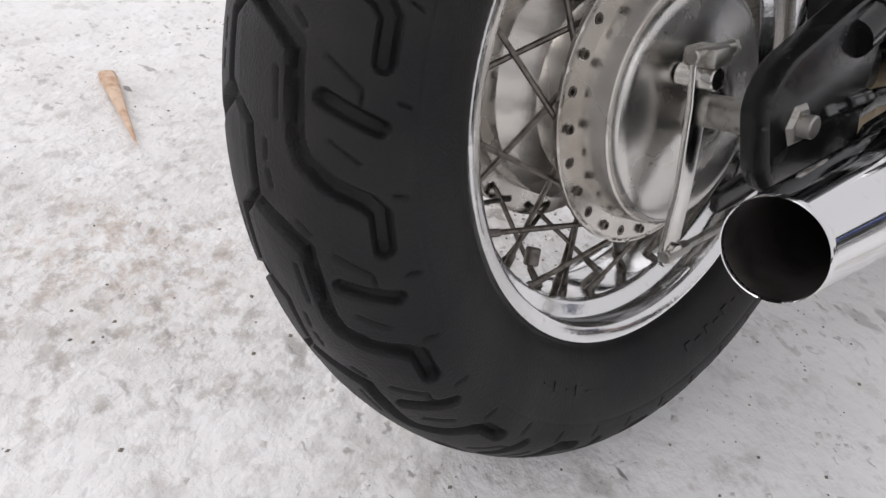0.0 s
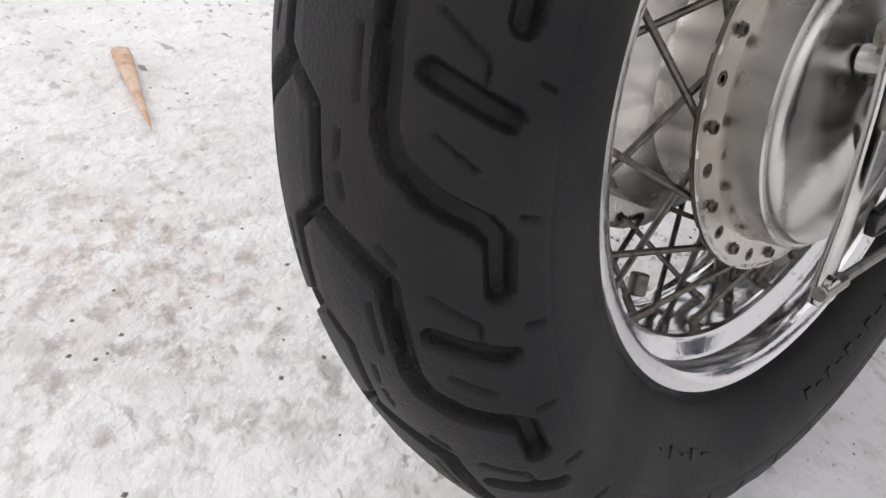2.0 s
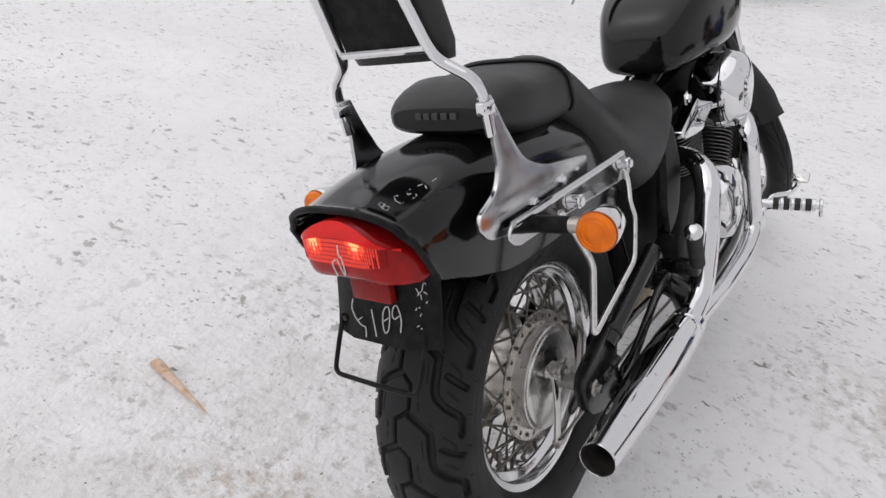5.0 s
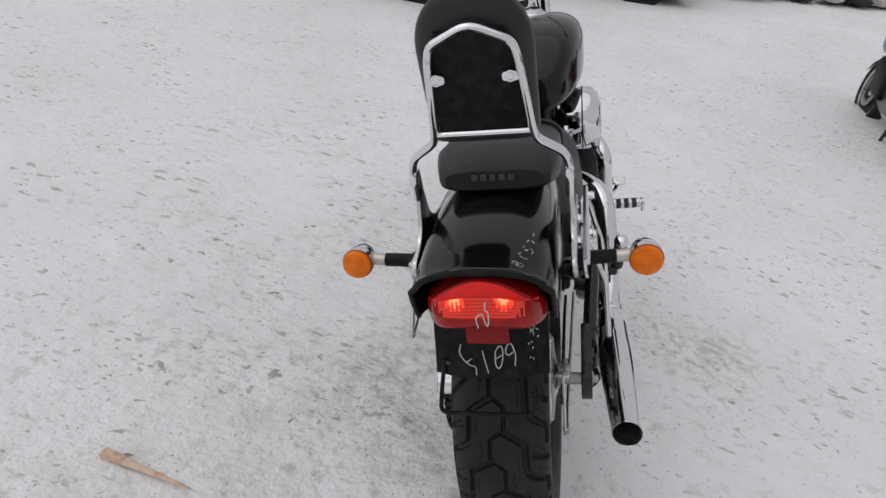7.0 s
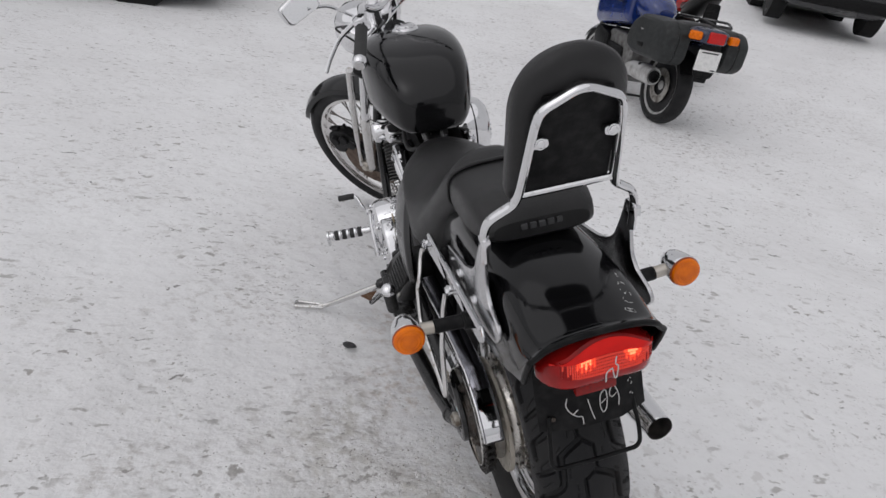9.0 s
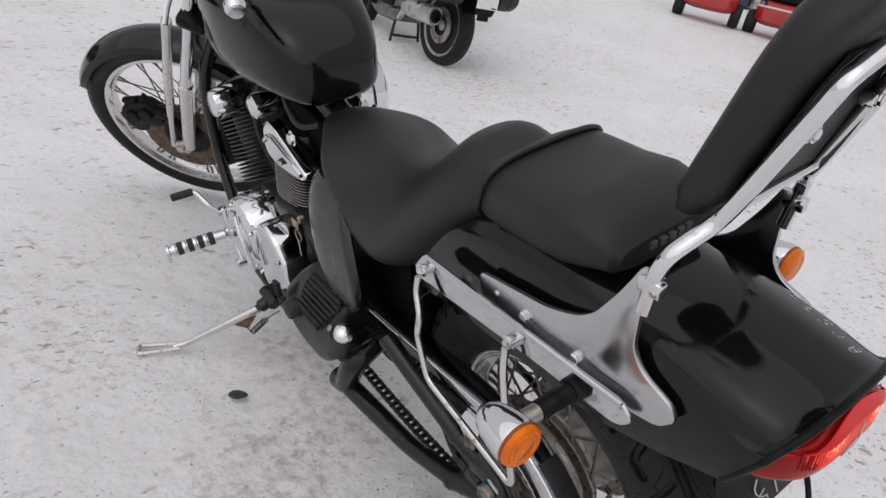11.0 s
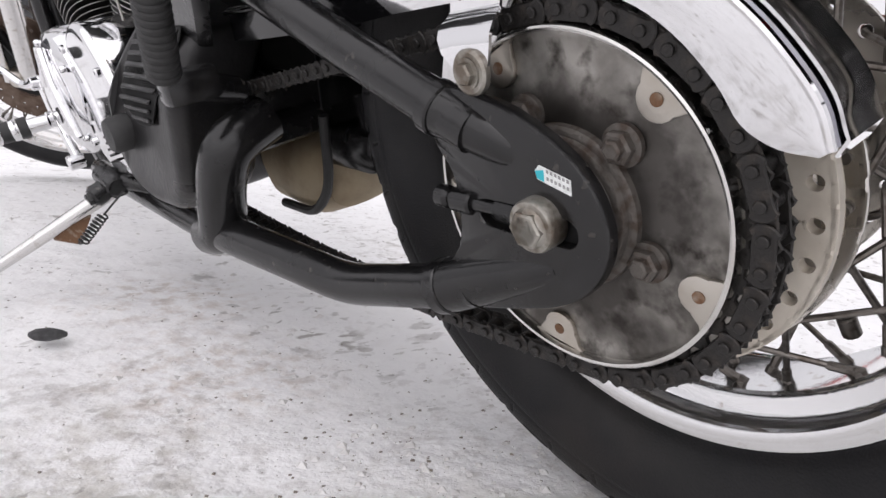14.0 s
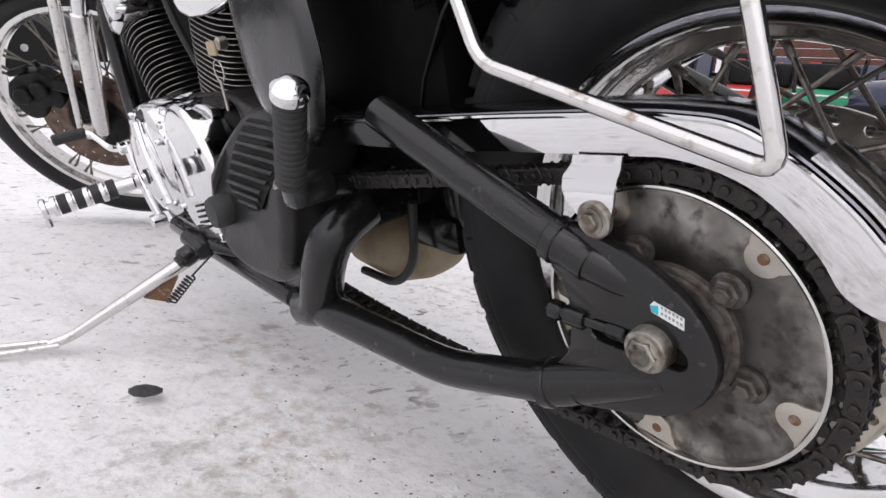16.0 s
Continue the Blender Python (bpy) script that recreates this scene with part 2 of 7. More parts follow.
# ---- snow ----
def snow_material():
    m = bpy.data.materials.new("trodden_snow")
    m.use_nodes = True
    nt, ln = m.node_tree.nodes, m.node_tree.links
    b = nt["Principled BSDF"]
    where = nt.new("ShaderNodeTexCoord")

    def field(size, low, high, det=8.0, stretch=None, rough=0.55):
        tex, ramp = nt.new("ShaderNodeTexNoise"), nt.new("ShaderNodeMapRange")
        tex.inputs["Scale"].default_value, tex.inputs["Detail"].default_value, tex.inputs["Roughness"].default_value = size, det, rough
        source = where.outputs["Object"]
        if stretch:
            mapping = nt.new("ShaderNodeMapping")
            mapping.inputs["Scale"].default_value = stretch
            mapping.inputs["Rotation"].default_value = (0, 0, 0.5)
            ln.new(source, mapping.inputs["Vector"])
            source = mapping.outputs[0]
        ln.new(source, tex.inputs["Vector"])
        ramp.inputs["From Min"].default_value, ramp.inputs["From Max"].default_value = low, high
        ln.new(tex.outputs["Fac"], ramp.inputs["Value"])
        return ramp.outputs[0]

    def times(a, c):
        n = nt.new("ShaderNodeMath")
        n.operation = "MULTIPLY"
        for k, v in enumerate((a, c)):
            if isinstance(v, float):
                n.inputs[k].default_value = v
            else:
                ln.new(v, n.inputs[k])
        return n.outputs[0]

    def blend(fac, a, c):
        n = nt.new("ShaderNodeMix")
        n.data_type = "RGBA"
        ln.new(fac, n.inputs["Factor"])
        for key, v in (("A", a), ("B", c)):
            if isinstance(v, tuple):
                n.inputs[key].default_value = (*v, 1)
            else:
                ln.new(v, n.inputs[key])
        return n.outputs["Result"]

    def stain(x, y, size):
        """A soft round stain of dirt at a place on the ground."""
        n = nt.new("ShaderNodeVectorMath")
        n.operation = "DISTANCE"
        ln.new(where.outputs["Object"], n.inputs[0])
        n.inputs[1].default_value = (x, y, 0)
        r = nt.new("ShaderNodeMapRange")
        r.interpolation_type = "SMOOTHSTEP"
        r.inputs["From Min"].default_value, r.inputs["From Max"].default_value = size, size * 0.2
        ln.new(n.outputs["Value"], r.inputs["Value"])
        return r.outputs[0]

    def flecks(size, radius, keep, wobble, hard, drawn):
        """Scattered single specks of uneven shape and size, drawn out along one way."""
        warp = nt.new("ShaderNodeTexNoise")
        warp.inputs["Scale"].default_value, warp.inputs["Detail"].default_value = size * 1.6, 3.0
        ln.new(where.outputs["Object"], warp.inputs["Vector"])
        shift = nt.new("ShaderNodeVectorMath")
        shift.operation = "MULTIPLY_ADD"
        ln.new(warp.outputs["Color"], shift.inputs[0])
        shift.inputs[1].default_value = (wobble / size,) * 3
        ln.new(where.outputs["Object"], shift.inputs[2])
        cells = nt.new("ShaderNodeTexVoronoi")
        cells.voronoi_dimensions = "2D"
        cells.inputs["Scale"].default_value = size
        turned = nt.new("ShaderNodeMapping")
        turned.inputs["Scale"].default_value, turned.inputs["Rotation"].default_value = (*drawn, 1.0), (0, 0, 0.35)
        ln.new(shift.outputs[0], turned.inputs["Vector"])
        ln.new(turned.outputs[0], cells.inputs["Vector"])
        split = nt.new("ShaderNodeSeparateColor")
        ln.new(cells.outputs["Color"], split.inputs[0])
        chosen = nt.new("ShaderNodeMath")
        chosen.operation = "GREATER_THAN"
        ln.new(split.outputs[0], chosen.inputs[0])
        chosen.inputs[1].default_value = keep
        edge = nt.new("ShaderNodeMapRange")
        ln.new(cells.outputs["Distance"], edge.inputs["Value"])
        ln.new(times(split.outputs[1], radius), edge.inputs["From Min"])
        ln.new(times(split.outputs[1], radius * hard), edge.inputs["From Max"])
        return times(edge.outputs[0], chosen.outputs[0])

    scuffed = stain(-0.55, -0.55, 1.5)  # the churned snow behind the machine
    colour = blend(field(0.9, 0.34, 0.68, 4.0), (0.875, 0.875, 0.876), (0.80, 0.795, 0.795))
    colour = blend(times(field(4.5, 0.50, 0.74, 5.0), 0.40), colour, (0.74, 0.735, 0.73))
    colour = blend(times(field(70.0, 0.50, 0.80, 4.0), 0.12), colour, (0.66, 0.65, 0.64))
    # trodden snow's crumbs and hollows, their small shadows put in as crisp-edged grey
    colour = blend(times(times(field(15.0, 0.575, 0.63, 8.0, None, 0.62), field(1.9, 0.42, 0.56, 4.0)), 0.50), colour, (0.58, 0.565, 0.55))
    colour = blend(times(times(field(46.0, 0.57, 0.64, 7.0, None, 0.62), field(2.7, 0.42, 0.60, 4.0)), 0.48), colour, (0.50, 0.485, 0.475))
    # a broad worn patch where people stood behind the machine
    colour = blend(times(times(stain(-0.50, -0.42, 0.85), field(4.2, 0.40, 0.66, 7.0, None, 0.6)), 0.50), colour, (0.60, 0.575, 0.55))
    # trodden dirt round the machine, in broken stains
    for x, y, size in ((-0.50, -0.30, 0.50), (-0.38, -0.42, 0.30), (-0.22, -0.36, 0.30), (0.0, 0.0, 0.50), (0.6, 0.85, 0.45), (0.42, -0.1, 0.35), (-0.64, 0.95, 0.35), (0.70, 0.88, 0.22), (-0.34, 0.40, 0.30), (-0.82, 0.21, 0.22), (-0.20, 0.52, 0.26), (2.9, 3.6, 0.6), (3.0, 4.9, 0.8), (4.9, 4.5, 0.9), (-1.3, 1.9, 0.5), (2.4, 4.4, 0.8)):
        colour = blend(times(times(stain(x, y, size), field(26.0, 0.52, 0.66, 8.0, None, 0.66)), 0.62), colour, (0.44, 0.41, 0.385))
    for x, y, size in ((-0.08, 0.82, 0.22), (-0.12, 0.52, 0.20), (-0.34, -0.30, 0.18), (-0.45, -0.36, 0.15)):
        colour = blend(times(times(stain(x, y, size), field(30.0, 0.46, 0.68, 8.0, None, 0.68)), 0.6), colour, (0.47, 0.37, 0.29))
    # greenish-brown scuffs ground into the snow
    for x, y, size in ((0.65, 0.90, 0.26), (0.80, 0.96, 0.18), (-0.38, 0.24, 0.22), (-0.14, 0.05, 0.24), (-0.31, 0.40, 0.18)):
        colour = blend(times(times(stain(x, y, size), field(21.0, 0.44, 0.60, 9.0, None, 0.70)), 0.48), colour, (0.44, 0.415, 0.36))
    # grey-green ice in thin streaks where things were dragged
    colour = blend(times(times(field(1.7, 0.52, 0.66, 4.0, (0.5, 1.6, 1.0)), field(9.0, 0.52, 0.72, 7.0, (0.5, 1.7, 1.0))), 0.35), colour, (0.64, 0.64, 0.605))
    # dirt chips, and dents and scrapes with painted-in shade, lying in loose groups
    group = field(1.7, 0.47, 0.58, 5.0)
    colour = blend(times(times(flecks(7.0, 0.20, 0.55, 0.9, 0.2, (0.5, 1.5)), field(1.1, 0.45, 0.58, 4.0)), 0.46), colour, (0.52, 0.505, 0.49))
    colour = blend(times(times(flecks(15.0, 0.28, 0.50, 1.0, 0.50, (0.5, 1.4)), group), 0.74), colour, (0.37, 0.355, 0.34))
    colour = blend(times(times(flecks(17.0, 0.30, 0.60, 1.5, 0.55, (0.75, 1.15)), field(2.6, 0.50, 0.57, 5.0)), 0.78), colour, (0.30, 0.28, 0.26))
    colour = blend(times(times(flecks(21.0, 0.34, 0.35, 1.6, 0.5, (0.8, 1.1)), times(stain(-0.30, -0.38, 0.75), field(5.0, 0.50, 0.58, 5.0))), 0.28), colour, (0.34, 0.315, 0.29))
    colour = blend(times(times(flecks(31.0, 0.27, 0.45, 1.1, 0.5, (0.6, 1.3)), field(2.3, 0.47, 0.58, 5.0)), 0.72), colour, (0.31, 0.295, 0.28))
    colour = blend(times(times(flecks(70.0, 0.32, 0.60, 1.4, 0.5, (0.7, 1.2)), field(3.4, 0.50, 0.60, 5.0)), 0.60), colour, (0.24, 0.225, 0.21))
    colour = blend(times(times(flecks(36.0, 0.40, 0.45, 1.4, 0.5, (0.8, 1.2)), scuffed), 0.12), colour, (0.42, 0.40, 0.385))
    colour = blend(times(flecks(8.0, 0.09, 0.80, 1.2, 0.6, (0.5, 1.4)), 0.80), colour, (0.15, 0.14, 0.13))
    ln.new(colour, b.inputs["Base Color"])
    b.inputs["Roughness"].default_value, b.inputs["Specular IOR Level"].default_value = 0.62, 0.3
    height = nt.new("ShaderNodeMath")
    height.operation = "ADD"
    ln.new(times(field(12.0, 0.32, 0.68, 6.0), 0.9), height.inputs[0])
    ln.new(times(times(field(44.0, 0.3, 0.7, 5.0), scuffed), 0.9), height.inputs[1])
    bump = nt.new("ShaderNodeBump")
    bump.inputs["Strength"].default_value, bump.inputs["Distance"].default_value = 0.50, 0.010
    ln.new(height.outputs[0], bump.inputs["Height"])
    ln.new(bump.outputs[0], b.inputs["Normal"])
    return m


SNOW = snow_material()


# ---- builders ----
class Shape:
    """Vertices and faces, gathered before they become one mesh."""

    def __init__(self):
        self.v, self.f = [], []

    def add(self, verts, faces):
        n = len(self.v)
        self.v += [tuple(p) for p in verts]
        self.f += [tuple(i + n for i in f) for f in faces]
        return self

    def join(self, *others):
        for o in others:
            self.add(o.v, o.f)
        return self

    def moved(self, m):
        out = Shape()
        out.v, out.f = [tuple(m @ Vector(p)) for p in self.v], list(self.f)
        if m.to_3x3().determinant() < 0:
            out.f = [f[::-1] for f in out.f]
        return out


def mirrored(s):
    return s.moved(Matrix.Diagonal((-1, 1, 1, 1)))


FLAT_FACED = ("polished_plate", "chrome", "dull_chrome")


def mesh_of(name, s, mat, sharp=32.0):
    me = bpy.data.meshes.new(name)
    me.from_pydata(s.v, [], s.f)
    me.validate()
    bm = bmesh.new()
    bm.from_mesh(me)
    bmesh.ops.recalc_face_normals(bm, faces=bm.faces)
    bm.to_mesh(me)
    bm.free()
    me.shade_smooth()
    me.set_sharp_from_angle(angle=radians(sharp))
    me.materials.append(mat)
    if mat.name in FLAT_FACED:
        rim = {k for p in me.polygons if len(p.vertices) > 8 for k in p.edge_keys}
        for e in me.edges:
            if e.key in rim:
                e.use_edge_sharp = True
    return me


def part(name, s, mat, parent, label="", sharp=32.0):
    ob = new(name, mesh_of(name, s, mat, sharp) if isinstance(s, Shape) else s)
    ob.parent = parent
    if label:
        tagged(ob, label)
    return ob


def thing(name, label, category, m=None, group="", kind=""):
    ob = new(name)
    ob.empty_display_size = 0.1
    if m is not None:
        ob.matrix_world = m
    return tagged(ob, label, category, group, kind)


def single(name, s, mat, label, category, m=None, group="", kind="", sharp=32.0):
    ob = new(name, mesh_of(name, s, mat, sharp))
    if m is not None:
        ob.matrix_world = m
    return tagged(ob, label, category, group, kind)


def frame_to(a, b):
    """A pose at a, with z towards b."""
    d = Vector(b) - Vector(a)
    return Matrix.Translation(a) @ d.to_track_quat("Z", "Y").to_matrix().to_4x4()


def lathe(profile, segs=48, a=(0, 0, 0), b=(1, 0, 0), closed=False, caps=True):
    """Turns (along, radius) pairs about the line from a towards b; along is in metres from a."""
    m = frame_to(a, b)
    s = Shape()
    n = len(profile)
    verts = [m @ Vector((r * math.cos(2 * math.pi * k / segs), r * math.sin(2 * math.pi * k / segs), h)) for h, r in profile for k in range(segs)]
    faces = []
    for i in range(n if closed else n - 1):
        j = (i + 1) % n
        for k in range(segs):
            l = (k + 1) % segs
            faces.append((i * segs + k, i * segs + l, j * segs + l, j * segs + k))
    if not closed and caps:
        if profile[0][1] > 1e-6:
            faces.append(tuple(range(segs))[::-1])
        if profile[-1][1] > 1e-6:
            faces.append(tuple((n - 1) * segs + k for k in range(segs)))
    return s.add(verts, faces)


def rod(a, b, r, segs=14, edge=0.0, r2=None):
    length = (Vector(b) - Vector(a)).length
    r2 = r if r2 is None else r2
    e = min(edge, length * 0.4)
    prof = [(0, r - e), (e, r), (length - e, r2), (length, r2 - e)] if e else [(0, r), (length, r2)]
    return lathe(prof, segs, a, b)


def spline(points, step=8, closed=False):
    """A Catmull-Rom curve through points (tuples of any length)."""
    p = [np.array(q, float) for q in points]
    n = len(p)
    get = (lambda i: p[i % n]) if closed else (lambda i: p[i] if 0 <= i < n else (2 * p[0] - p[1] if i < 0 else 2 * p[-1] - p[-2]))
    out = []
    for i in range(n if closed else n - 1):
        a, b, c, d = get(i - 1), get(i), get(i + 1), get(i + 2)
        for k in range(step):
            t = k / step
            out.append(0.5 * (2 * b + (c - a) * t + (2 * a - 5 * b + 4 * c - d) * t * t + (3 * b - a - 3 * c + d) * t**3))
    if not closed:
        out.append(p[-1])
    return out


def bent(points, radius, step=6):
    """Straight runs with rounded corners of about that radius."""
    p = [Vector(q) for q in points]
    out = [p[0]]
    for a, b, c in zip(p, p[1:], p[2:]):
        u, w = (a - b), (c - b)
        e = min(radius, u.length * 0.49, w.length * 0.49)
        s, t = b + u.normalized() * e, b + w.normalized() * e
        for k in range(step + 1):
            f = k / step
            out.append(s * (1 - f) ** 2 + b * 2 * f * (1 - f) + t * f * f)
    out.append(p[-1])
    return out


def tube(points, r, segs=12, closed=False, flat=1.0, caps=True):
    """A round bar along points; r is one radius or one for each point; flat squeezes it along its second axis."""
    p = [Vector(q) for q in points]
    n = len(p)
    rs = r if isinstance(r, (list, tuple)) else [r] * n
    tangents = []
    for i in range(n):
        a = p[i - 1] if i or closed else p[0]
        b = p[(i + 1) % n] if i < n - 1 or closed else p[-1]
        tangents.append((b - a).normalized())
    up = Vector((0, 0, 1)) if abs(tangents[0].z) < 0.9 else Vector((0, 1, 0))
    u = (up - tangents[0] * up.dot(tangents[0])).normalized()
    verts, faces = [], []
    for i in range(n):
        t = tangents[i]
        u = (u - t * u.dot(t)).normalized()
        w = t.cross(u)
        for k in range(segs):
            a = 2 * math.pi * k / segs
            verts.append(p[i] + (u * math.cos(a) + w * math.sin(a) * flat) * rs[i])
    for i in range(n if closed else n - 1):
        j = (i + 1) % n
        for k in range(segs):
            l = (k + 1) % segs
            faces.append((i * segs + k, i * segs + l, j * segs + l, j * segs + k))
    if not closed and caps:
        faces += [tuple(range(segs))[::-1], tuple((n - 1) * segs + k for k in range(segs))]
    return Shape().add(verts, faces)


def from_bm(bm):
    s = Shape()
    bm.verts.ensure_lookup_table()
    s.add([v.co.copy() for v in bm.verts], [tuple(v.index for v in f.verts) for f in bm.faces])
    bm.free()
    return s


def prism(outline, x0, x1, bevel=0.002, segs=2, axis="x"):
    """A plate: an outline in the two other axes, from x0 to x1 along the axis, with rounded edges."""
    bm = bmesh.new()
    put = {"x": lambda a, b, h: (h, a, b), "y": lambda a, b, h: (a, h, b), "z": lambda a, b, h: (a, b, h)}[axis]
    low = [bm.verts.new(put(a, b, x0)) for a, b in outline]
    high = [bm.verts.new(put(a, b, x1)) for a, b in outline]
    n = len(outline)
    rims = []
    f0, f1 = bm.faces.new(low), bm.faces.new(high[::-1])
    for i in range(n):
        bm.faces.new((low[i], low[(i + 1) % n], high[(i + 1) % n], high[i]))
    bm.edges.ensure_lookup_table()
    rims = list(f0.edges) + list(f1.edges)
    bmesh.ops.recalc_face_normals(bm, faces=bm.faces)
    if bevel:
        bmesh.ops.bevel(bm, geom=rims, offset=bevel, segments=segs, profile=0.5, affect="EDGES", clamp_overlap=True)
    bm.verts.index_update()
    return from_bm(bm)


def rounded(outline, r, step=4):
    """A closed outline with its corners rounded; each point may carry its own radius as a third number."""
    p = [Vector(q[:2]) for q in outline]
    n = len(p)
    out = []
    for i in range(n):
        a, b, c = p[i - 1], p[i], p[(i + 1) % n]
        u, w = a - b, c - b
        e = min(outline[i][2] if len(outline[i]) > 2 else r, u.length * 0.45, w.length * 0.45)
        s, t = b + u.normalized() * e, b + w.normalized() * e
        for k in range(step + 1):
            f = k / step
            q = s * (1 - f) ** 2 + b * 2 * f * (1 - f) + t * f * f
            out.append((q.x, q.y))
    return out


def block(c, size, bevel=0.004, m=None, segs=2):
    bm = bmesh.new()
    bmesh.ops.create_cube(bm, size=1.0)
    bmesh.ops.scale(bm, vec=size, verts=bm.verts)
    if bevel:
        bmesh.ops.bevel(bm, geom=list(bm.edges), offset=min(bevel, min(size) * 0.45), segments=segs, profile=0.5, affect="EDGES", clamp_overlap=True)
    bm.verts.index_update()
    return from_bm(bm).moved(Matrix.Translation(c) @ (m or Matrix()))


def loft(rings, cap=True, closed=True):
    """Skins rings of equally many points, end to end."""
    n = len(rings[0])
    verts = [q for ring in rings for q in ring]
    faces = []
    for i in range(len(rings) - 1):
        for k in range(n if closed else n - 1):
            l = (k + 1) % n
            faces.append((i * n + k, i * n + l, (i + 1) * n + l, (i + 1) * n + k))
    if cap and closed:
        faces += [tuple(range(n))[::-1], tuple((len(rings) - 1) * n + k for k in range(n))]
    return Shape().add(verts, faces)


def ring(y, half, z0, z1, power=2.6, n=32, x=0.0, tilt=0.0):
    """A rounded section across the bike at y: half its width, its bottom and its top."""
    out = []
    for k in range(n):
        a = 2 * math.pi * k / n
        c, s = math.cos(a), math.sin(a)
        px = half * math.copysign(abs(c) ** (2 / power), c)
        pz = (z0 + z1) / 2 + (z1 - z0) / 2 * math.copysign(abs(s) ** (2 / power), s)
        out.append((x + px, y + tilt * (pz - z0), pz))
    return out


def sheet(rows, thick=0.003):
    """A bent sheet with thickness: rows of points, thickened along its own normals."""
    r, c = len(rows), len(rows[0])
    g = np.array(rows, float)
    du, dv = np.gradient(g, axis=0), np.gradient(g, axis=1)
    nrm = np.cross(du, dv)
    nrm /= np.linalg.norm(nrm, axis=2, keepdims=True) + 1e-9
    inner = g - nrm * thick
    verts = [tuple(q) for q in g.reshape(-1, 3)] + [tuple(q) for q in inner.reshape(-1, 3)]
    off, faces = r * c, []
    for i in range(r - 1):
        for j in range(c - 1):
            a, b, d, e = i * c + j, i * c + j + 1, (i + 1) * c + j + 1, (i + 1) * c + j
            faces += [(a, b, d, e), (off + e, off + d, off + b, off + a)]
    edge = [j for j in range(c)] + [i * c + c - 1 for i in range(1, r)] + [(r - 1) * c + j for j in range(c - 2, -1, -1)] + [i * c for i in range(r - 2, 0, -1)]
    for k in range(len(edge)):
        a, b = edge[k], edge[(k + 1) % len(edge)]
        faces.append((b, a, off + a, off + b))
    return Shape().add(verts, faces)


def bolt(at, way, r=0.007, h=0.006, washer=True):
    """A hexagon head on a washer, standing out along way."""
    at, way = Vector(at), Vector(way).normalized()
    s = Shape()
    if washer:
        s.join(lathe([(0, r * 1.35), (0.0015, r * 1.35)], 20, at, at + way))
    s.join(lathe([(0.001, r), (h * 0.8, r), (h, r * 0.82)], 6, at, at + way))
    return s


def cap_screw(at, way, r=0.006, h=0.006):
    at, way = Vector(at), Vector(way).normalized()
    return lathe([(0, r), (h * 0.7, r), (h, r * 0.75), (h, r * 0.45), (h * 0.5, r * 0.42), (h * 0.5, 0)], 16, at, at + way)


# ---- tyres ----
def tyre(profile, pitch, strokes, nu, tread, fine, coarse):
    """A tyre about the x axis: a half profile (x, radius), and tread strokes cut into it.
    strokes: (half width, depth, points of (degrees, millimetres from the crown)), repeated every pitch degrees."""
    curve = np.array(spline(profile, 24))
    run = np.r_[0, np.cumsum(np.linalg.norm(np.diff(curve, axis=0), axis=1))] * 1000
    half = np.r_[np.arange(0, tread, fine), np.linspace(tread, run[-1], coarse)]
    w = np.r_[-half[:0:-1], half]
    px, pr = np.interp(abs(w), run, curve[:, 0]) * np.sign(w), np.interp(abs(w), run, curve[:, 1])
    nx, nr = -np.gradient(pr, w), np.gradient(px, w)
    size = np.hypot(nx, nr)
    nx, nr = nx / size, nr / size
    big = profile[0][1] * 1000 * math.pi / 180
    turn = np.arange(nu) * 360.0 / nu
    s = (turn % pitch) * big
    depth = np.zeros((nu, len(w)))
    for wide, deep, pts in strokes:
        for (a0, w0), (a1, w1) in zip(pts, pts[1:]):
            mid = (a0 + a1) / 2
            for shift in (-1, 0, 1):
                o = -math.floor(mid / pitch) * pitch + shift * pitch
                p, q = np.array(((a0 + o) * big, w0)), np.array(((a1 + o) * big, w1))
                d = q - p
                t = np.clip(((s[:, None] - p[0]) * d[0] + (w[None] - p[1]) * d[1]) / (d @ d + 1e-9), 0, 1)
                dist = np.hypot(s[:, None] - p[0] - t * d[0], w[None] - p[1] - t * d[1])
                k = np.clip((wide + 1.9 - dist) / 3.6, 0, 1)
                depth = np.maximum(depth, deep * k * k * (3 - 2 * k))
    depth *= np.clip((tread + 2 - abs(w)) / 3, 0, 1)[None]
    x = px[None] - nx[None] * depth / 1000
    r = pr[None] - nr[None] * depth / 1000
    a = np.radians(turn)[:, None]
    verts = np.stack([x + 0 * a, -r * np.cos(a), r * np.sin(a)], 2).reshape(-1, 3)
    n = len(w)
    i, j = np.meshgrid(np.arange(nu), np.arange(n - 1), indexing="ij")
    i2 = (i + 1) % nu
    faces = np.stack([i * n + j, i * n + j + 1, i2 * n + j + 1, i2 * n + j], 2).reshape(-1, 4)
    return verts, faces


def grid_mesh(name, verts, faces, mat, sharp=40.0):
    me = bpy.data.meshes.new(name)
    me.from_pydata(verts.tolist(), [], faces.tolist())
    me.shade_smooth()
    me.set_sharp_from_angle(angle=radians(sharp))
    me.materials.append(mat)
    return me


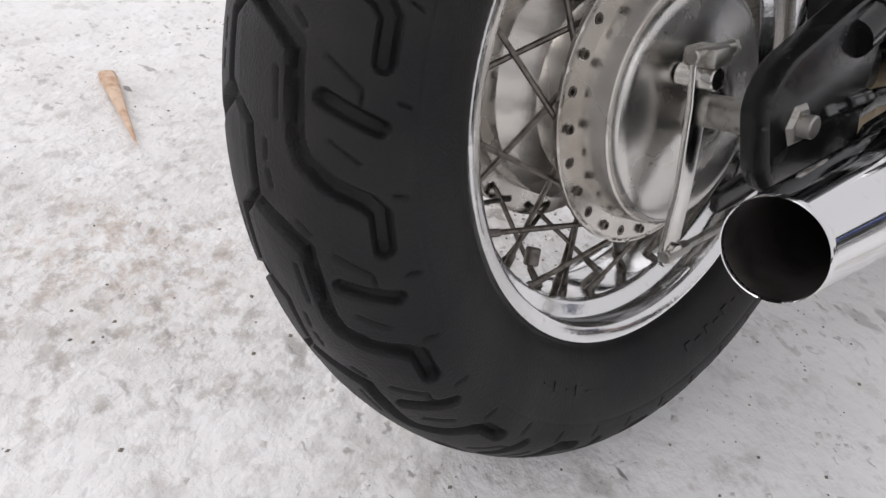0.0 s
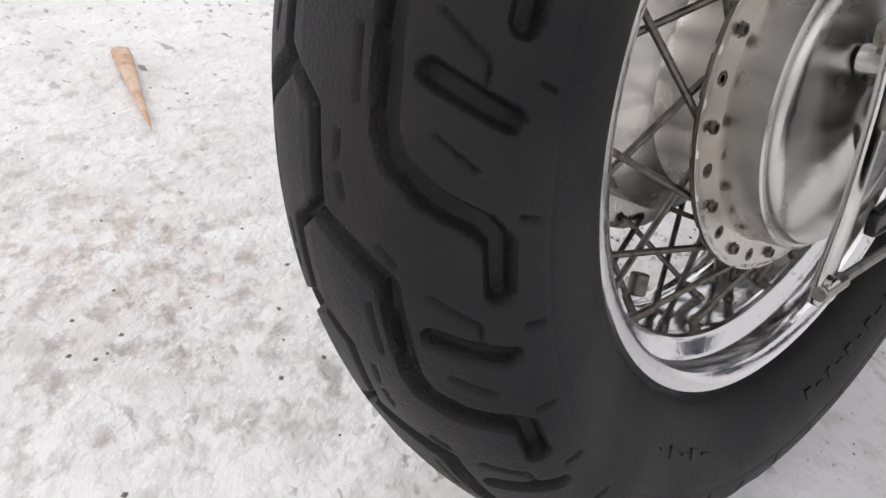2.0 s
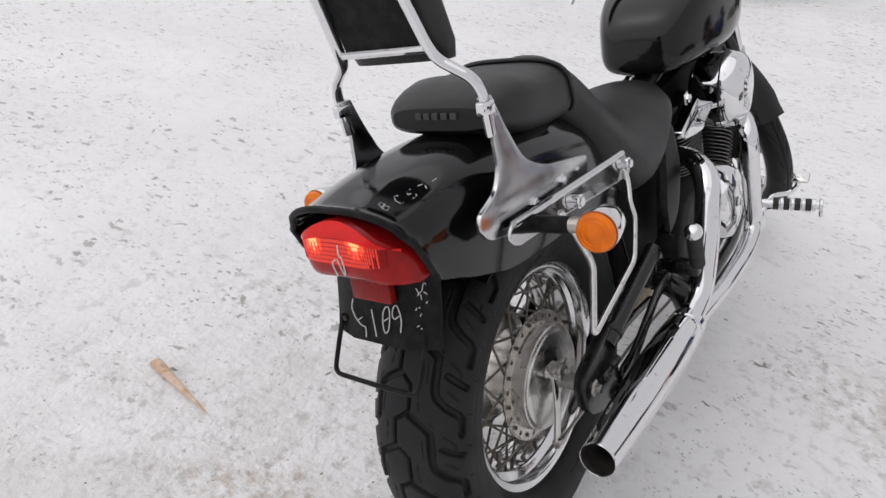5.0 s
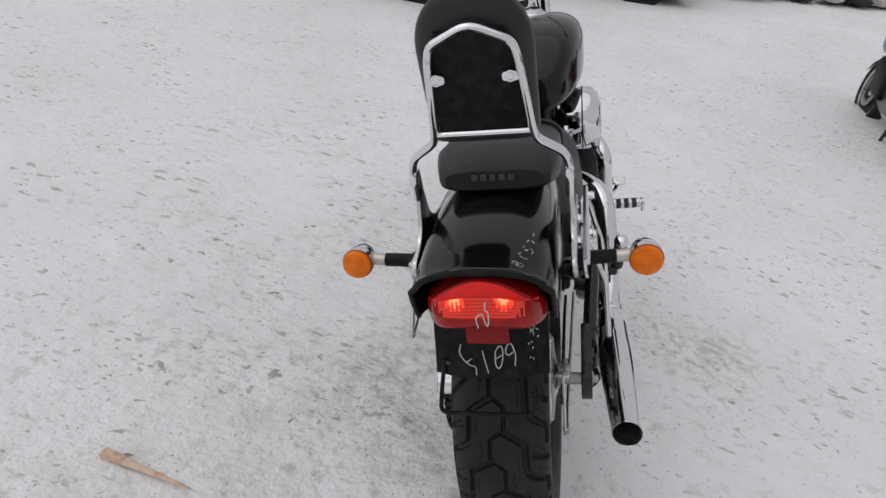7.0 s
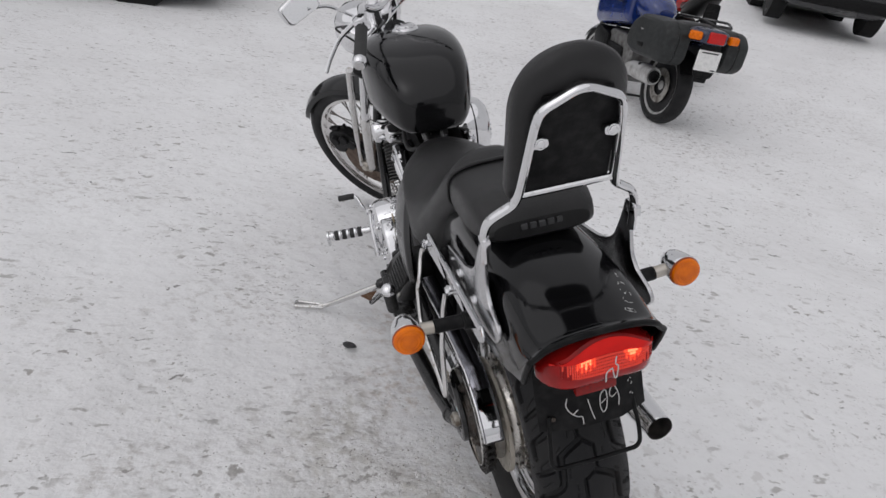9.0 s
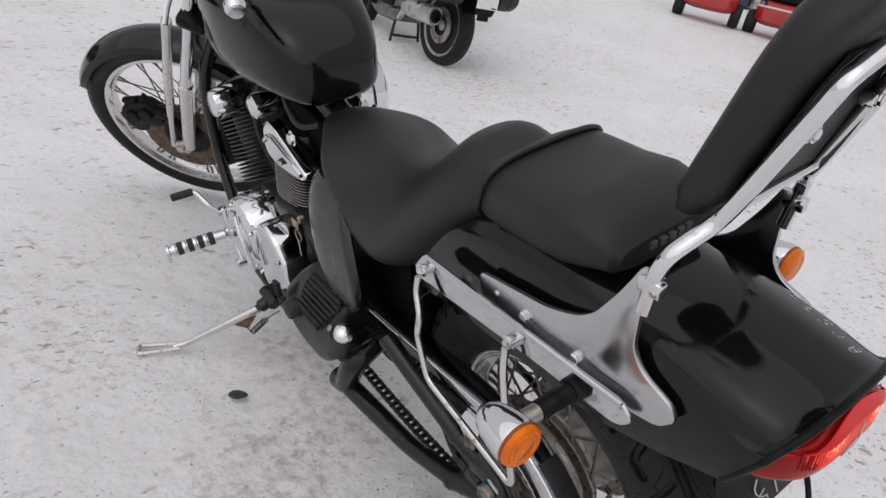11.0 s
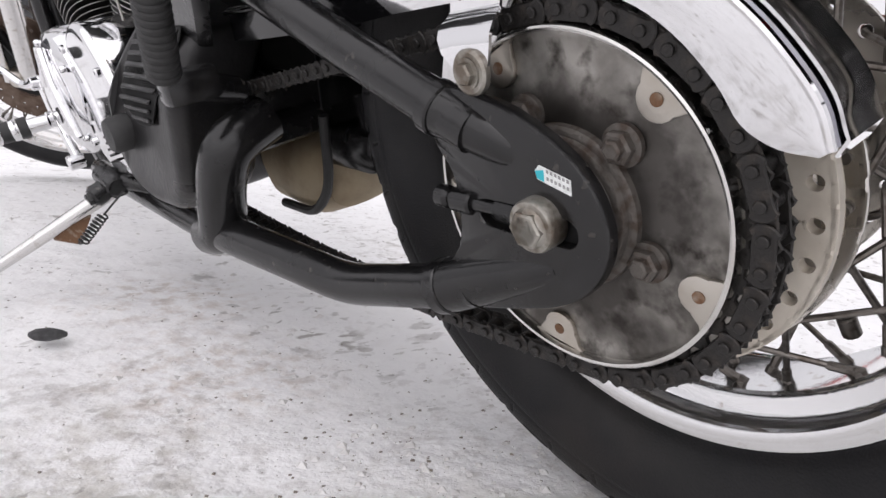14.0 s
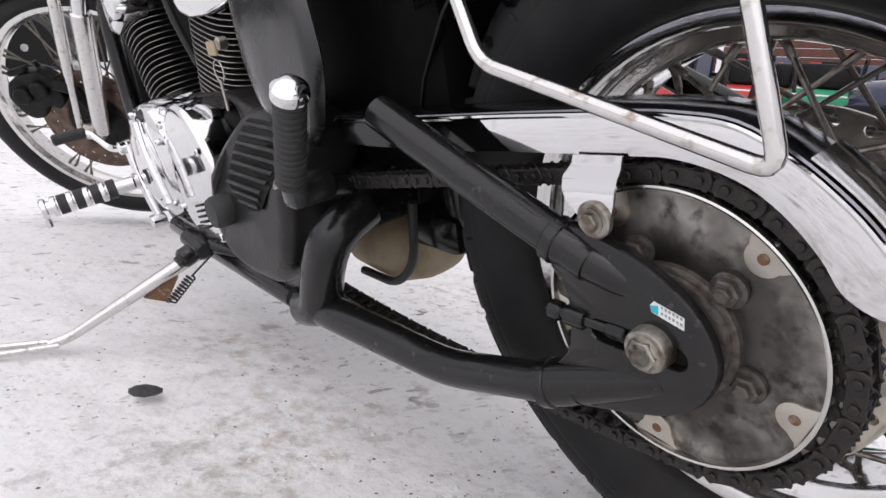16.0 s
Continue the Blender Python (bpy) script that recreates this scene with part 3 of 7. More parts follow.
REAR_PROFILE = [(0, .329), (.02, .3275), (.04, .3230), (.06, .3135), (.076, .300), (.0852, .284), (.0868, .266), (.0840, .248), (.0760, .229), (.0670, .2165), (.0600, .2110), (.0530, .2070)]
BIG = [(-0.5, 12), (-2.4, 32), (-4.5, 48), (-13, 50), (-15, 54), (-17.3, 70), (-19, 89), (-20.5, 96), (-24.8, 96)]
SLANT = [(-8.8, 66), (-11.2, 97)]
ZIG = [(7.5, 12), (0.5, 12), (-1.6, -4), (-2.5, -12), (-9, -12), (-10.4, -3), (-12.5, 12)]
SIPES = [[(13.2, 36), (8.6, 37)], [(6.2, 27), (4.4, 26)], [(3.2, 27), (1.6, 29)], [(7.2, 70), (5, 87)], [(-1.5, 46), (-2.8, 53)], [(-5, 67), (-7.5, 86), (-9.5, 87)], [(1.5, 104), (1, 112)], [(11.5, 106), (11, 114)]]


def flip(points):
    return [(a - 9.7, -w) for a, w in points]


REAR_STROKES = [(5.2, 8.0, BIG), (5.2, 8.0, flip(BIG)), (4.6, 7.0, SLANT), (4.6, 7.0, flip(SLANT)), (2.5, 6.5, ZIG)]
REAR_STROKES += [(0.8, 2.5, p) for q in SIPES for p in (q, flip(q))]
REAR_STROKES += [(0.7, 0.8, [(0, side * 119), (20, side * 119)]) for side in (1, -1)]
FRONT_PROFILE = [(0, .346), (.014, .3440), (.027, .337), (.036, .326), (.0415, .315), (.0415, .302), (.038, .291), (.033, .283), (.029, .279)]
FRONT_STROKES = [(2.0, 4.0, [(0, 0), (15, 0)]), (2.0, 4.0, [(2, 10), (8, 24), (11, 38)]), (2.0, 4.0, [(9.5, -10), (15.5, -24), (18.5, -38)])]


# ---- the parked cruiser ----
# Its own axes: x to its right, y ahead, z up, from the middle of the rear axle.
BIKE = pose(0, 0, AXLE, 0, LEAN, 0)
cruiser = thing("motorcycle", "black cruiser motorcycle with chrome trim leaning on its side stand", "motorcycle", BIKE)


def holed_ring(r0, r1, hole_r, hole, count, x0, x1):
    """A flat ring about the x axis from r0 to r1, drilled with holes."""
    s = Shape()
    half = math.pi / count
    n = 16
    for k in range(count):
        mid = 2 * math.pi * k / count
        inner, outer = [], []
        for j in range(n):
            b = 2 * math.pi * j / n
            c, d = math.cos(b), math.sin(b)
            inner.append((hole_r + hole * c, mid + hole * d / hole_r))
            lim_r = (r1 - hole_r) if c > 0 else (hole_r - r0)
            f = min(lim_r / max(abs(c), 1e-6), half * hole_r / max(abs(d), 1e-6))
            corner = math.atan2(half * hole_r, lim_r)
            outer.append((hole_r + f * c, mid + f * d / hole_r))
        put = lambda ra, x: (x, -ra[0] * math.cos(ra[1]), ra[0] * math.sin(ra[1]))
        rings = [[put(q, x0) for q in outer], [put(q, x0) for q in inner], [put(q, x1) for q in inner], [put(q, x1) for q in outer]]
        s.join(loft(rings, cap=False))
    for r in (r0, r1):
        e = 0.0012 if r == r1 else -0.0012
        s.join(lathe([(x0, r - e), (x0 + 0.001, r), (x1 - 0.001, r), (x1, r - e), (x1, r - 3 * e), (x0, r - 3 * e)], 96, closed=True))
    return s


def spoke_shape(hole_r, hole_x, hole_a, rim_r, rim_x, rim_a, r=0.0021):
    on = lambda x, rad, deg: Vector((x, -rad * math.cos(radians(deg)), rad * math.sin(radians(deg))))
    a, b = on(hole_x, hole_r, hole_a), on(rim_x, rim_r, rim_a)
    inward = Vector((-0.005 if hole_x > 0 else 0.005, 0, 0))
    head = a - inward * 1.4
    s = tube(bent([head, a + inward * 0.4, b], 0.006, 4), r, 8)
    s.join(lathe([(0, 0.0036), (0.0025, 0.0036), (0.004, 0.0022)], 10, head, a))
    d = (a - b).normalized()
    s.join(lathe([(-0.004, 0.0042), (0.006, 0.0042), (0.007, 0.0034), (0.020, 0.0033), (0.022, 0.0023)], 8, b, b + d))
    return s


def wheel(name, label, parent, verts_faces, rim, hub_shapes, spokes, tyre_mat=RUBBER, m=None):
    w = new(name)
    w.empty_display_size = 0.05
    w.parent = parent
    if m is not None:
        w.matrix_local = m
    tagged(w, label)
    part("tyre", grid_mesh("tyre", *verts_faces, tyre_mat), None, w, "black road tyre with a block tread")
    part("rim", lathe(rim, 128, closed=True), RIM, w, "chrome wheel rim", 25)
    for nm, s, mat, lab in hub_shapes:
        part(nm, s, mat, w, lab, 30)
    for nm, shapes, count, mat in spokes:
        for sh in shapes:
            me = mesh_of(nm, sh, mat)
            for k in range(count):
                ob = part(nm, me, None, w)
                ob.matrix_local = pose(0, 0, 0, 360.0 * k / count, 0, 0)
    return w


REAR_RIM = [(.0585, .2070), (.0565, .2092), (.0530, .2070), (.0490, .1985), (.0300, .1960), (.0240, .1850), (-.0240, .1850), (-.0300, .1960), (-.0490, .1985), (-.0530, .2070), (-.0565, .2092), (-.0585, .2070),
            (-.0565, .1985), (-.0540, .1950), (-.0505, .1938), (-.0470, .1945), (-.0440, .1952), (-.0360, .1948), (-.0335, .1920), (-.0305, .1840), (-.0280, .1808), (-.0245, .1796), (-.0210, .1803), (.0210, .1803), (.0245, .1796), (.0280, .1808), (.0305, .1840), (.0335, .1920), (.0360, .1948), (.0440, .1952), (.0470, .1945), (.0505, .1938), (.0540, .1950), (.0565, .1985)]
right_flange = holed_ring(.094, .1190, .1085, .0046, 26, .0455, .0500)
left_flange = holed_ring(.098, .1265, .1165, .0036, 26, -.0600, -.0560)
left_plate = holed_ring(.088, .1235, .1130, .0047, 30, -.0885, -.0800)
barrel = lathe([(-.0860, .0890), (-.0580, .1030), (-.0330, .1030), (-.0270, .0950), (-.018, .0850), (-.010, .080), (.010, .082), (.030, .090), (.046, .096)], 72)
drum = lathe([(.046, .0985), (.0505, .0985), (.0540, .0975), (.0700, .0962), (.0735, .0955), (.0745, .0940), (.0740, .0925)], 96)
panel = lathe([(.066, .0915), (.0760, .0915), (.0795, .0895), (.0808, .0860), (.0806, .0810), (.0822, .0680), (.0850, .0480), (.0880, .0330), (.0905, .0300), (.0915, .0200), (.0950, .0190)], 96)
sprocket_teeth = []
TEETH = 41
for k in range(TEETH * 4):
    rr = (.1060, .1120, .1120, .1060)[k % 4]
    ang = 2 * math.pi * (k + 0.5) / (TEETH * 4)
    sprocket_teeth.append((-rr * math.cos(ang), rr * math.sin(ang)))
sprocket = prism([(y + .008, z + .002) for y, z in sprocket_teeth], -.1290, -.1230, 0.0008, 1)
carrier = lathe([(-.086, .070), (-.090, .092), (-.105, .092), (-.118, .100), (-.127, .1015)], 64)
FACE = (.0105, .003)
dust_cover = lathe([(-.120, .1040), (-.1330, .1040), (-.1335, .1020), (-.1328, .0985), (-.1322, .0960), (-.1328, .0800), (-.1345, .0640), (-.1350, .0540), (-.1352, .0200)], 96, (0, *FACE), (1, *FACE))
lugs, lug_holes, nuts = [], [], []
for k in range(5):
    deg = -22 + 71 * k
    c = Vector((0, FACE[0] - .0930 * math.cos(radians(deg)), FACE[1] + .0930 * math.sin(radians(deg))))
    turn = radians(deg)
    tab_out = [(.0100, -.0220), (.0070, -.0165), (.0010, -.0135)] + [(-.0125 * math.sin(math.pi * j / 10), -.0125 * math.cos(math.pi * j / 10)) for j in range(11)] + [(.0010, .0135), (.0070, .0165), (.0100, .0220)]
    out = [(c.y - rr * math.cos(turn) + tt * math.sin(turn), c.z + rr * math.sin(turn) + tt * math.cos(turn)) for rr, tt in tab_out]
    lugs.append(prism(out, -.1358, -.1318, .0008, 2))
    lug_holes.append(lathe([(0, .0038), (.0006, .0038), (.0007, 0)], 14, (-.1357, c.y, c.z), (-1, c.y, c.z)))
    ang = radians(-21 + 68.0 * k)
    ny, nz = FACE[0] - .0605 * math.cos(ang), FACE[1] + .0605 * math.sin(ang)
    nuts.append(lathe([(0, .0125), (.0035, .0125), (.0042, .0108)], 24, (-.1345, ny, nz), (-1, ny, nz)).join(
        lathe([(.003, .0098), (.0090, .0098), (.0105, .0082), (.0105, .0064), (.0130, .0060), (.0140, .0045)], 6, (-.1345, ny, nz), (-1, ny, nz))))

right_spokes = [spoke_shape(.1085, .0460, 0, .1825, .011, 30, .0023), spoke_shape(.1085, .0430, 13.85, .1825, .006, -16, .0023)]
left_spokes = [spoke_shape(.1165, -.0570, 0, .1825, -.011, 36, .0023), spoke_shape(.1165, -.0540, 13.85, .1825, -.006, -10, .0023)]
rear_wheel = wheel("rear_wheel", "wire-spoked rear wheel with a chrome rim and a drum brake", cruiser,
                   tyre(REAR_PROFILE, 20.0, REAR_STROKES, 1900, 121, 1.2, 22), REAR_RIM,
                   [("hub_flange", right_flange, SATIN, "drilled alloy flange"), ("hub_flange", left_flange, SATIN, "drilled alloy flange"), ("drilled_plate", left_plate, OXIDE, "drilled alloy plate behind the chain"),
                    ("hub_barrel", barrel, SATIN, "satin alloy hub"), ("brake_drum", drum, SATIN, "satin alloy drum"), ("brake_panel", panel, PANEL, "polished brake panel"),
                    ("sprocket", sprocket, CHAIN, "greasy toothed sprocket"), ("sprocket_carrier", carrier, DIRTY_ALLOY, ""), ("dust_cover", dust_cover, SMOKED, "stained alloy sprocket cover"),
                    ("cover_ring", lathe([(-.1290, .1042), (-.1385, .1036), (-.1402, .1040), (-.1408, .1055), (-.1400, .1068), (-.1350, .1072), (-.1250, .1072), (-.1250, .1042)], 112, (0, *FACE), (1, *FACE), True), POLISHED, "bright cover rim"), *[("cover_lug", q, ALLOY, "") for q in lugs], *[("lug_hole", q, RUST, "") for q in lug_holes], ("hub_boss", lathe([(-.134, .0520), (-.1385, .0510), (-.1398, .0490), (-.1402, .0462), (-.1430, .0450), (-.1440, .0430), (-.1442, .0400), (-.1480, .0385), (-.1490, .0360), (-.1490, .0200)], 72, (0, *FACE), (1, *FACE)), DULL, "dull steel hub boss"), *[("carrier_nut", q, DULL, "dull rusty nut") for q in nuts]],
                   [("spoke", right_spokes + left_spokes, 13, SPOKE)])
part("balance_weight", rod(Vector((.012, -.150 * math.cos(radians(-47)), .150 * math.sin(radians(-47)))), Vector((.014, -.164 * math.cos(radians(-49)), .164 * math.sin(radians(-49)))), .0065, 12, .001), SPOKE, rear_wheel)
for k, (a0, n) in enumerate(((232, 9), (296, 5), (60, 9), (140, 7))):
    for j in range(n):
        ang = radians(a0 + j * 3.6)
        wide = .0045 if (j * 7 + k) % 3 else .0025
        r0, r1 = .240, .249
        for rr in (r0, r1) if (j + k) % 2 else (r0,):
            c = Vector((0.0812 if rr == r0 else .0833, -rr * math.cos(ang), rr * math.sin(ang)))
            m = Matrix.Translation(c) @ Matrix.Rotation(math.pi / 2 - ang, 4, "X") @ Matrix.Rotation(radians(18), 4, "Y")
            part("letter_bar", block((0, 0, 0), (.0016, wide * 2, .0018 if (j + k) % 2 else .0085), .0003, m, 1), RUBBER, rear_wheel)

# brake arm, rod and torque arm
arm = prism(rounded([(-.0455, .046), (-.0205, .046), (-.0235, .012), (-.0300, -.05), (-.0375, -.088), (-.0390, -.110), (-.0580, -.110), (-.0575, -.09), (-.0475, -.05), (-.0435, .012)], .007), .100, .106, .0015)
arm.join(rod((.086, -.033, .032), (.116, -.033, .032), .0085, 16, .001), rod((.098, -.048, -.099), (.110, -.048, -.099), .0085, 16, .001))
part("brake_arm", arm, POLISHED, cruiser, "polished brake lever arm")
clamp = block((.106, -.033, .047), (.026, .022, .014), .003).join(rod((.108, -.055, .049), (.108, -.008, .049), .0052, 12, .001), bolt((.108, -.010, .049), (0, 1, 0), .0062, .006, False))
part("brake_arm_clamp", clamp, STEEL, cruiser)
part("brake_rod", tube([(.106, -.050, -.099), (.106, .02, -.098), (.112, .30, -.085), (.115, .55, -.10)], .0035, 8).join(rod((.106, -.058, -.0995), (.106, -.03, -.099), .0055, 10, .001)), STEEL, cruiser)
part("torque_arm", prism(rounded([(.02, -.072), (.05, -.066), (.30, -.035), (.45, -.05), (.45, -.066), (.30, -.055), (.05, -.090), (.02, -.090)], .006), .092, .1, .002), FRAME, cruiser)
part("axle_spacer", rod((.086, 0, 0), (.139, 0, 0), .0125, 20, .001), STEEL, cruiser)
axle = lathe([(0, .0165), (.012, .0165), (.014, .0155), (.0145, .0125), (.0175, .0105), (.0195, .0085), (.0195, 0)], 28, (-.158, .0085, .0035), (-1, .0085, .0035)).join(lathe([(.014, .0118), (.0185, .0118), (.0195, .0105)], 6, (-.158, .0085, .0035), (-1, .0085, .0035)))
part("axle_head", axle, AGED_ZINC, cruiser, "zinc axle bolt head")
axle_nut = lathe([(0, .0185), (.002, .0185)], 24, (.149, -.006, .004), (1, -.006, .004)).join(lathe([(.002, .0155), (.013, .0155), (.016, .012)], 6, (.149, -.006, .004), (1, -.006, .004)), rod((.16, -.006, .004), (.174, -.006, .004), .008, 14, .001))
part("axle_nut", axle_nut, STEEL, cruiser, "zinc castle nut")


# ---- swing arm ----
PLATE = [(.084, .079), (.055, .074), (.030, .0680), (.004, .0565), (-.0165, .0430), (-.031, .0255), (-.0375, .006), (-.0368, -.010), (-.029, -.029), (-.014, -.0445), (.004, -.0550), (.040, -.0680), (.072, -.0775), (.104, -.087), (.1035, -.050), (.086, -.036), (.0795, .002), (.084, .026), (.100, .042)]


def slotted_plate(x0, x1):
    """The arm's end plate between two planes, with its rounded rim and the slot for the axle cut through."""
    mid = Vector((.0225, -.0005))
    edge = [Vector(q) - mid for q in rounded(PLATE, .012, 4)]
    n = 120
    outer, inner = [], []
    for k in range(n):
        a = 2 * math.pi * k / n - math.pi
        d = Vector((math.cos(a), math.sin(a)))
        best = .05
        for p, q in zip(edge, edge[1:] + edge[:1]):
            e = q - p
            den = d.x * e.y - d.y * e.x
            if abs(den) > 1e-9:
                r, u = (p.x * e.y - p.y * e.x) / den, (p.x * d.y - p.y * d.x) / den
                if r > 0 and -1e-6 <= u <= 1.000001:
                    best = r
        outer.append((d, best))
        half, cap = .0300, .0092
        if abs(d.y) * half > abs(d.x) * cap and abs(d.y) > 1e-6 and cap / abs(d.y) * abs(d.x) <= half:
            hole = cap / abs(d.y)
        else:
            hole = half * abs(d.x) + math.sqrt(max(cap * cap - (half * d.y) ** 2, 0))
        inner.append((d, hole))
    way = 1 if x1 > x0 else -1

    def turn(x, pts, less=0.0):
        return [(x, mid.x + d.x * (r - less), mid.y + d.y * (r - less)) for d, r in pts]

    return loft([turn(x0, inner), turn(x0, outer), turn(x1 - way * .0030, outer), turn(x1 - way * .0010, outer, .0010), turn(x1, outer, .0032), turn(x1, inner, -.0012), turn(x1 - way * .0012, inner), turn(x0, inner)], cap=False)


def swing_side(side):
    x = lambda v: side * v
    if side < 0:
        s = slotted_plate(-.152, -.1615)
        s.join(tube([(-.149, .018, .036), (-.1515, .034, .0420), (-.1535, .054, .0495), (-.1555, .074, .0570), (-.159, .092, .0640)], [.0085, .0135, .0160, .0172, .0176], 20))
        s.join(tube([(-.151, .002, -.028), (-.1515, .030, -.040), (-.153, .060, -.052), (-.156, .088, -.0635), (-.160, .108, -.0715)], [.011, .0150, .0180, .0200, .0204], 20))
    else:
        out = rounded([(-.044, .022, .02), (-.028, .046, .02), (.040, .070, .03), (.088, .084, .006), (.104, .046, .006), (.094, .006, .02), (.106, -.052, .006), (.116, -.092, .006), (.020, -.062, .03), (-.028, -.038, .03)], .01, 6)
        s = prism(out, .139, .1615, .004, 3)
    up = bent([(x(.157), .060, .051), (x(.158), .080, .059), (x(.159), .095, .0655), (x(.163), .176, .0990), (x(.168), .258, .136), (x(.169), .278, .145)], .02)
    s.join(tube(up, .0158, 20))
    low = bent([(x(.157), .075, -.060), (x(.158), .090, -.0655), (x(.160), .112, -.073), (x(.168), .236, -.1065), (x(.185), .420, -.099), (x(.186), .465, -.102)], .03)
    s.join(tube(low, [.0170 + .0035 * min(1, max(0, (p[1] - .1) / .3)) for p in low], 20))
    s.join(tube(bent([(x(.186), .482, -.108), (x(.186), .448, -.098), (x(.184), .424, -.040), (x(.176), .402, .002), (x(.125), .41, .014)], .040), .0255, 20))
    for a, b, r in (((.159, .084, .0605), (.159, .094, .0645), .0184), ((.1595, .101, -.0685), (.161, .112, -.0725), .0212)):
        s.join(rod((x(a[0]), a[1], a[2]), (x(b[0]), b[1], b[2]), r, 20, .0012))
    return s


part("swing_arm", swing_side(-1), FRAME, cruiser, "black triangular swing arm")
part("swing_arm", swing_side(1), FRAME, cruiser, "black triangular swing arm")
# black backing that paints the darkness seen through the slot
slot = prism(rounded([(-.030, -.014), (-.030, .014), (.074, .014), (.074, -.014)], .009), -.1535, -.1500, .0003, 1)
part("axle_slot", slot, HOLE, cruiser)
adjuster = rod((-.1600, .096, .0025), (-.1590, .030, .0030), .0048, 14, .001).join(rod((-.1600, .088, .0025), (-.1600, .101, .0025), .0078, 18, .0025), rod((-.1600, .084, .0025), (-.1595, .066, .0028), .0085, 18, .0015), rod((-.1590, .046, .0030), (-.1590, .030, .0030), .0070, 6, .001))
part("chain_adjuster", adjuster, FRAME, cruiser)
part("chain_adjuster", mirrored(adjuster), FRAME, cruiser)
part("adjuster_sticker", prism([(-.0150, .0240), (.0085, .0300), (.0100, .0350), (.0070, .0385), (-.0150, .0330)], -.1622, -.1614, 0), STICKER, cruiser, "white adjustment sticker")
for k in range(6):
    y = -.0140 + k * .0028
    for z in (.0266, .0308):
        z += .0018 + .245 * (y + .014) - .0015
        part("sticker_bar", prism([(y, z), (y + .0015, z + .0004), (y + .0015, z + .0022), (y, z + .0018)], -.1625, -.1622, 0), PRINT, cruiser)
part("sticker_arrow", prism([(.0035, .0294), (.0083, .0306), (.0096, .0350), (.0035, .0362)], -.1625, -.1622, 0), STICKER_BLUE, cruiser)
part("swing_pivot_beam", block((0, .455, .03), (.24, .05, .05), .012), FRAME, cruiser)


# ---- chain ----
def chain_path(n):
    """Pin places round both sprockets, in y and z, evenly spaced."""
    big, small, cy, cz = .1150, .062, .600, -.050
    d = math.hypot(cy, cz)
    base, off = math.atan2(cz, cy), math.asin((big - small) / d)
    up, down = base + math.pi / 2 - off, base - math.pi / 2 + off
    pts = [np.array((.007 + big * math.cos(a), .002 + big * math.sin(a))) for a in np.linspace(up, down + 2 * math.pi, 120)]
    tail = pts[-1]
    far = np.array((cy + small * math.cos(down), cz + small * math.sin(down)))
    pts += [tail + (far - tail) * f + np.array((0, -.016 * math.sin(math.pi * f))) for f in np.linspace(0, 1, 24)[1:-1]]
    pts += [np.array((cy + small * math.cos(a), cz + small * math.sin(a))) for a in np.linspace(down, up, 40)]
    pts.append(pts[0])
    p = np.array(pts)
    run = np.r_[0, np.cumsum(np.linalg.norm(np.diff(p, axis=0), axis=1))]
    at = np.linspace(0, run[-1], n, endpoint=False)
    return [(float(np.interp(v, run, p[:, 0])), float(np.interp(v, run, p[:, 1]))) for v in at]


chain = part("drive_chain", rod((-.122, .60, -.050), (-.130, .60, -.050), .058, 28, .001), CHAIN, cruiser, "greasy drive chain on its front sprocket")
pins = chain_path(100)
link_meshes = []
for wide in (0, 1):
    s = Shape()
    p = .0175
    o = []
    for k in range(18):
        b = 2 * math.pi * k / 18
        cy = p / 2 if math.cos(b) >= 0 else -p / 2
        o.append((cy + .0088 * math.cos(b), .0088 * math.sin(b) * (0.72 if abs(math.cos(b)) < .40 else 1)))
    for sgn in (-1, 1):
        x0 = sgn * (.0080 if wide else .0055)
        s.join(prism(o, x0, x0 + sgn * .0022, .0007, 1))
    for e in (-p / 2, p / 2):
        s.join(rod((-.0122 if wide else -.006, e, 0), (.0122 if wide else .006, e, 0), .0034 if wide else .005, 12, .0006))
    link_meshes.append(mesh_of("chain_link", s, CHAIN))
for k, (a, b) in enumerate(zip(pins, pins[1:] + pins[:1])):
    ob = part("chain_link", link_meshes[k % 2], None, chain)
    ob.matrix_local = pose(-.1260, (a[0] + b[0]) / 2, (a[1] + b[1]) / 2, math.degrees(math.atan2(b[1] - a[1], b[0] - a[0])), 0, 0)

# chain guard: a chrome side face under a rolled top, its dark reflection coloured in
guard_top = [tuple(q) for q in spline([(.405, .120), (.34, .1245), (.235, .1352), (.147, .1445), (.044, .1538), (.002, .1556), (-.033, .1530), (-.065, .1380), (-.095, .1160), (-.115, .0955), (-.1285, .0770), (-.1345, .0595)], 4)]
guard_low = [tuple(q) for q in spline([(.405, .094), (.34, .0975), (.220, .1072), (.132, .1180), (.045, .1262), (.005, .1290), (-.034, .1215), (-.061, .1062), (-.083, .0845), (-.0955, .0665), (-.112, .0575), (-.1300, .0560)], 4)]
bright = [((.182, .1410), (.147, .1166))] + [q for q in zip(guard_top, guard_low) if q[0][0] < .172 and q[1][0] < .145]
dark = [q for q in zip(guard_top, guard_low) if q[0][0] > .19] + [((.180, .1412), (.140, .1172))]
rows = []
for (y, z), (yl, zl) in bright:
    rows.append([(-.1405, yl, zl), (-.1412, (y + 3 * yl) / 4, (z + 3 * zl) / 4), (-.1415, (y + yl) / 2, (z + zl) / 2), (-.1412, (3 * y + yl) / 4, (3 * z + zl) / 4), (-.1402, y * .96 + yl * .04, z * .96 + zl * .04)])
guard = part("chain_guard", sheet(rows, .0018), CHROME, cruiser, "chrome chain guard")
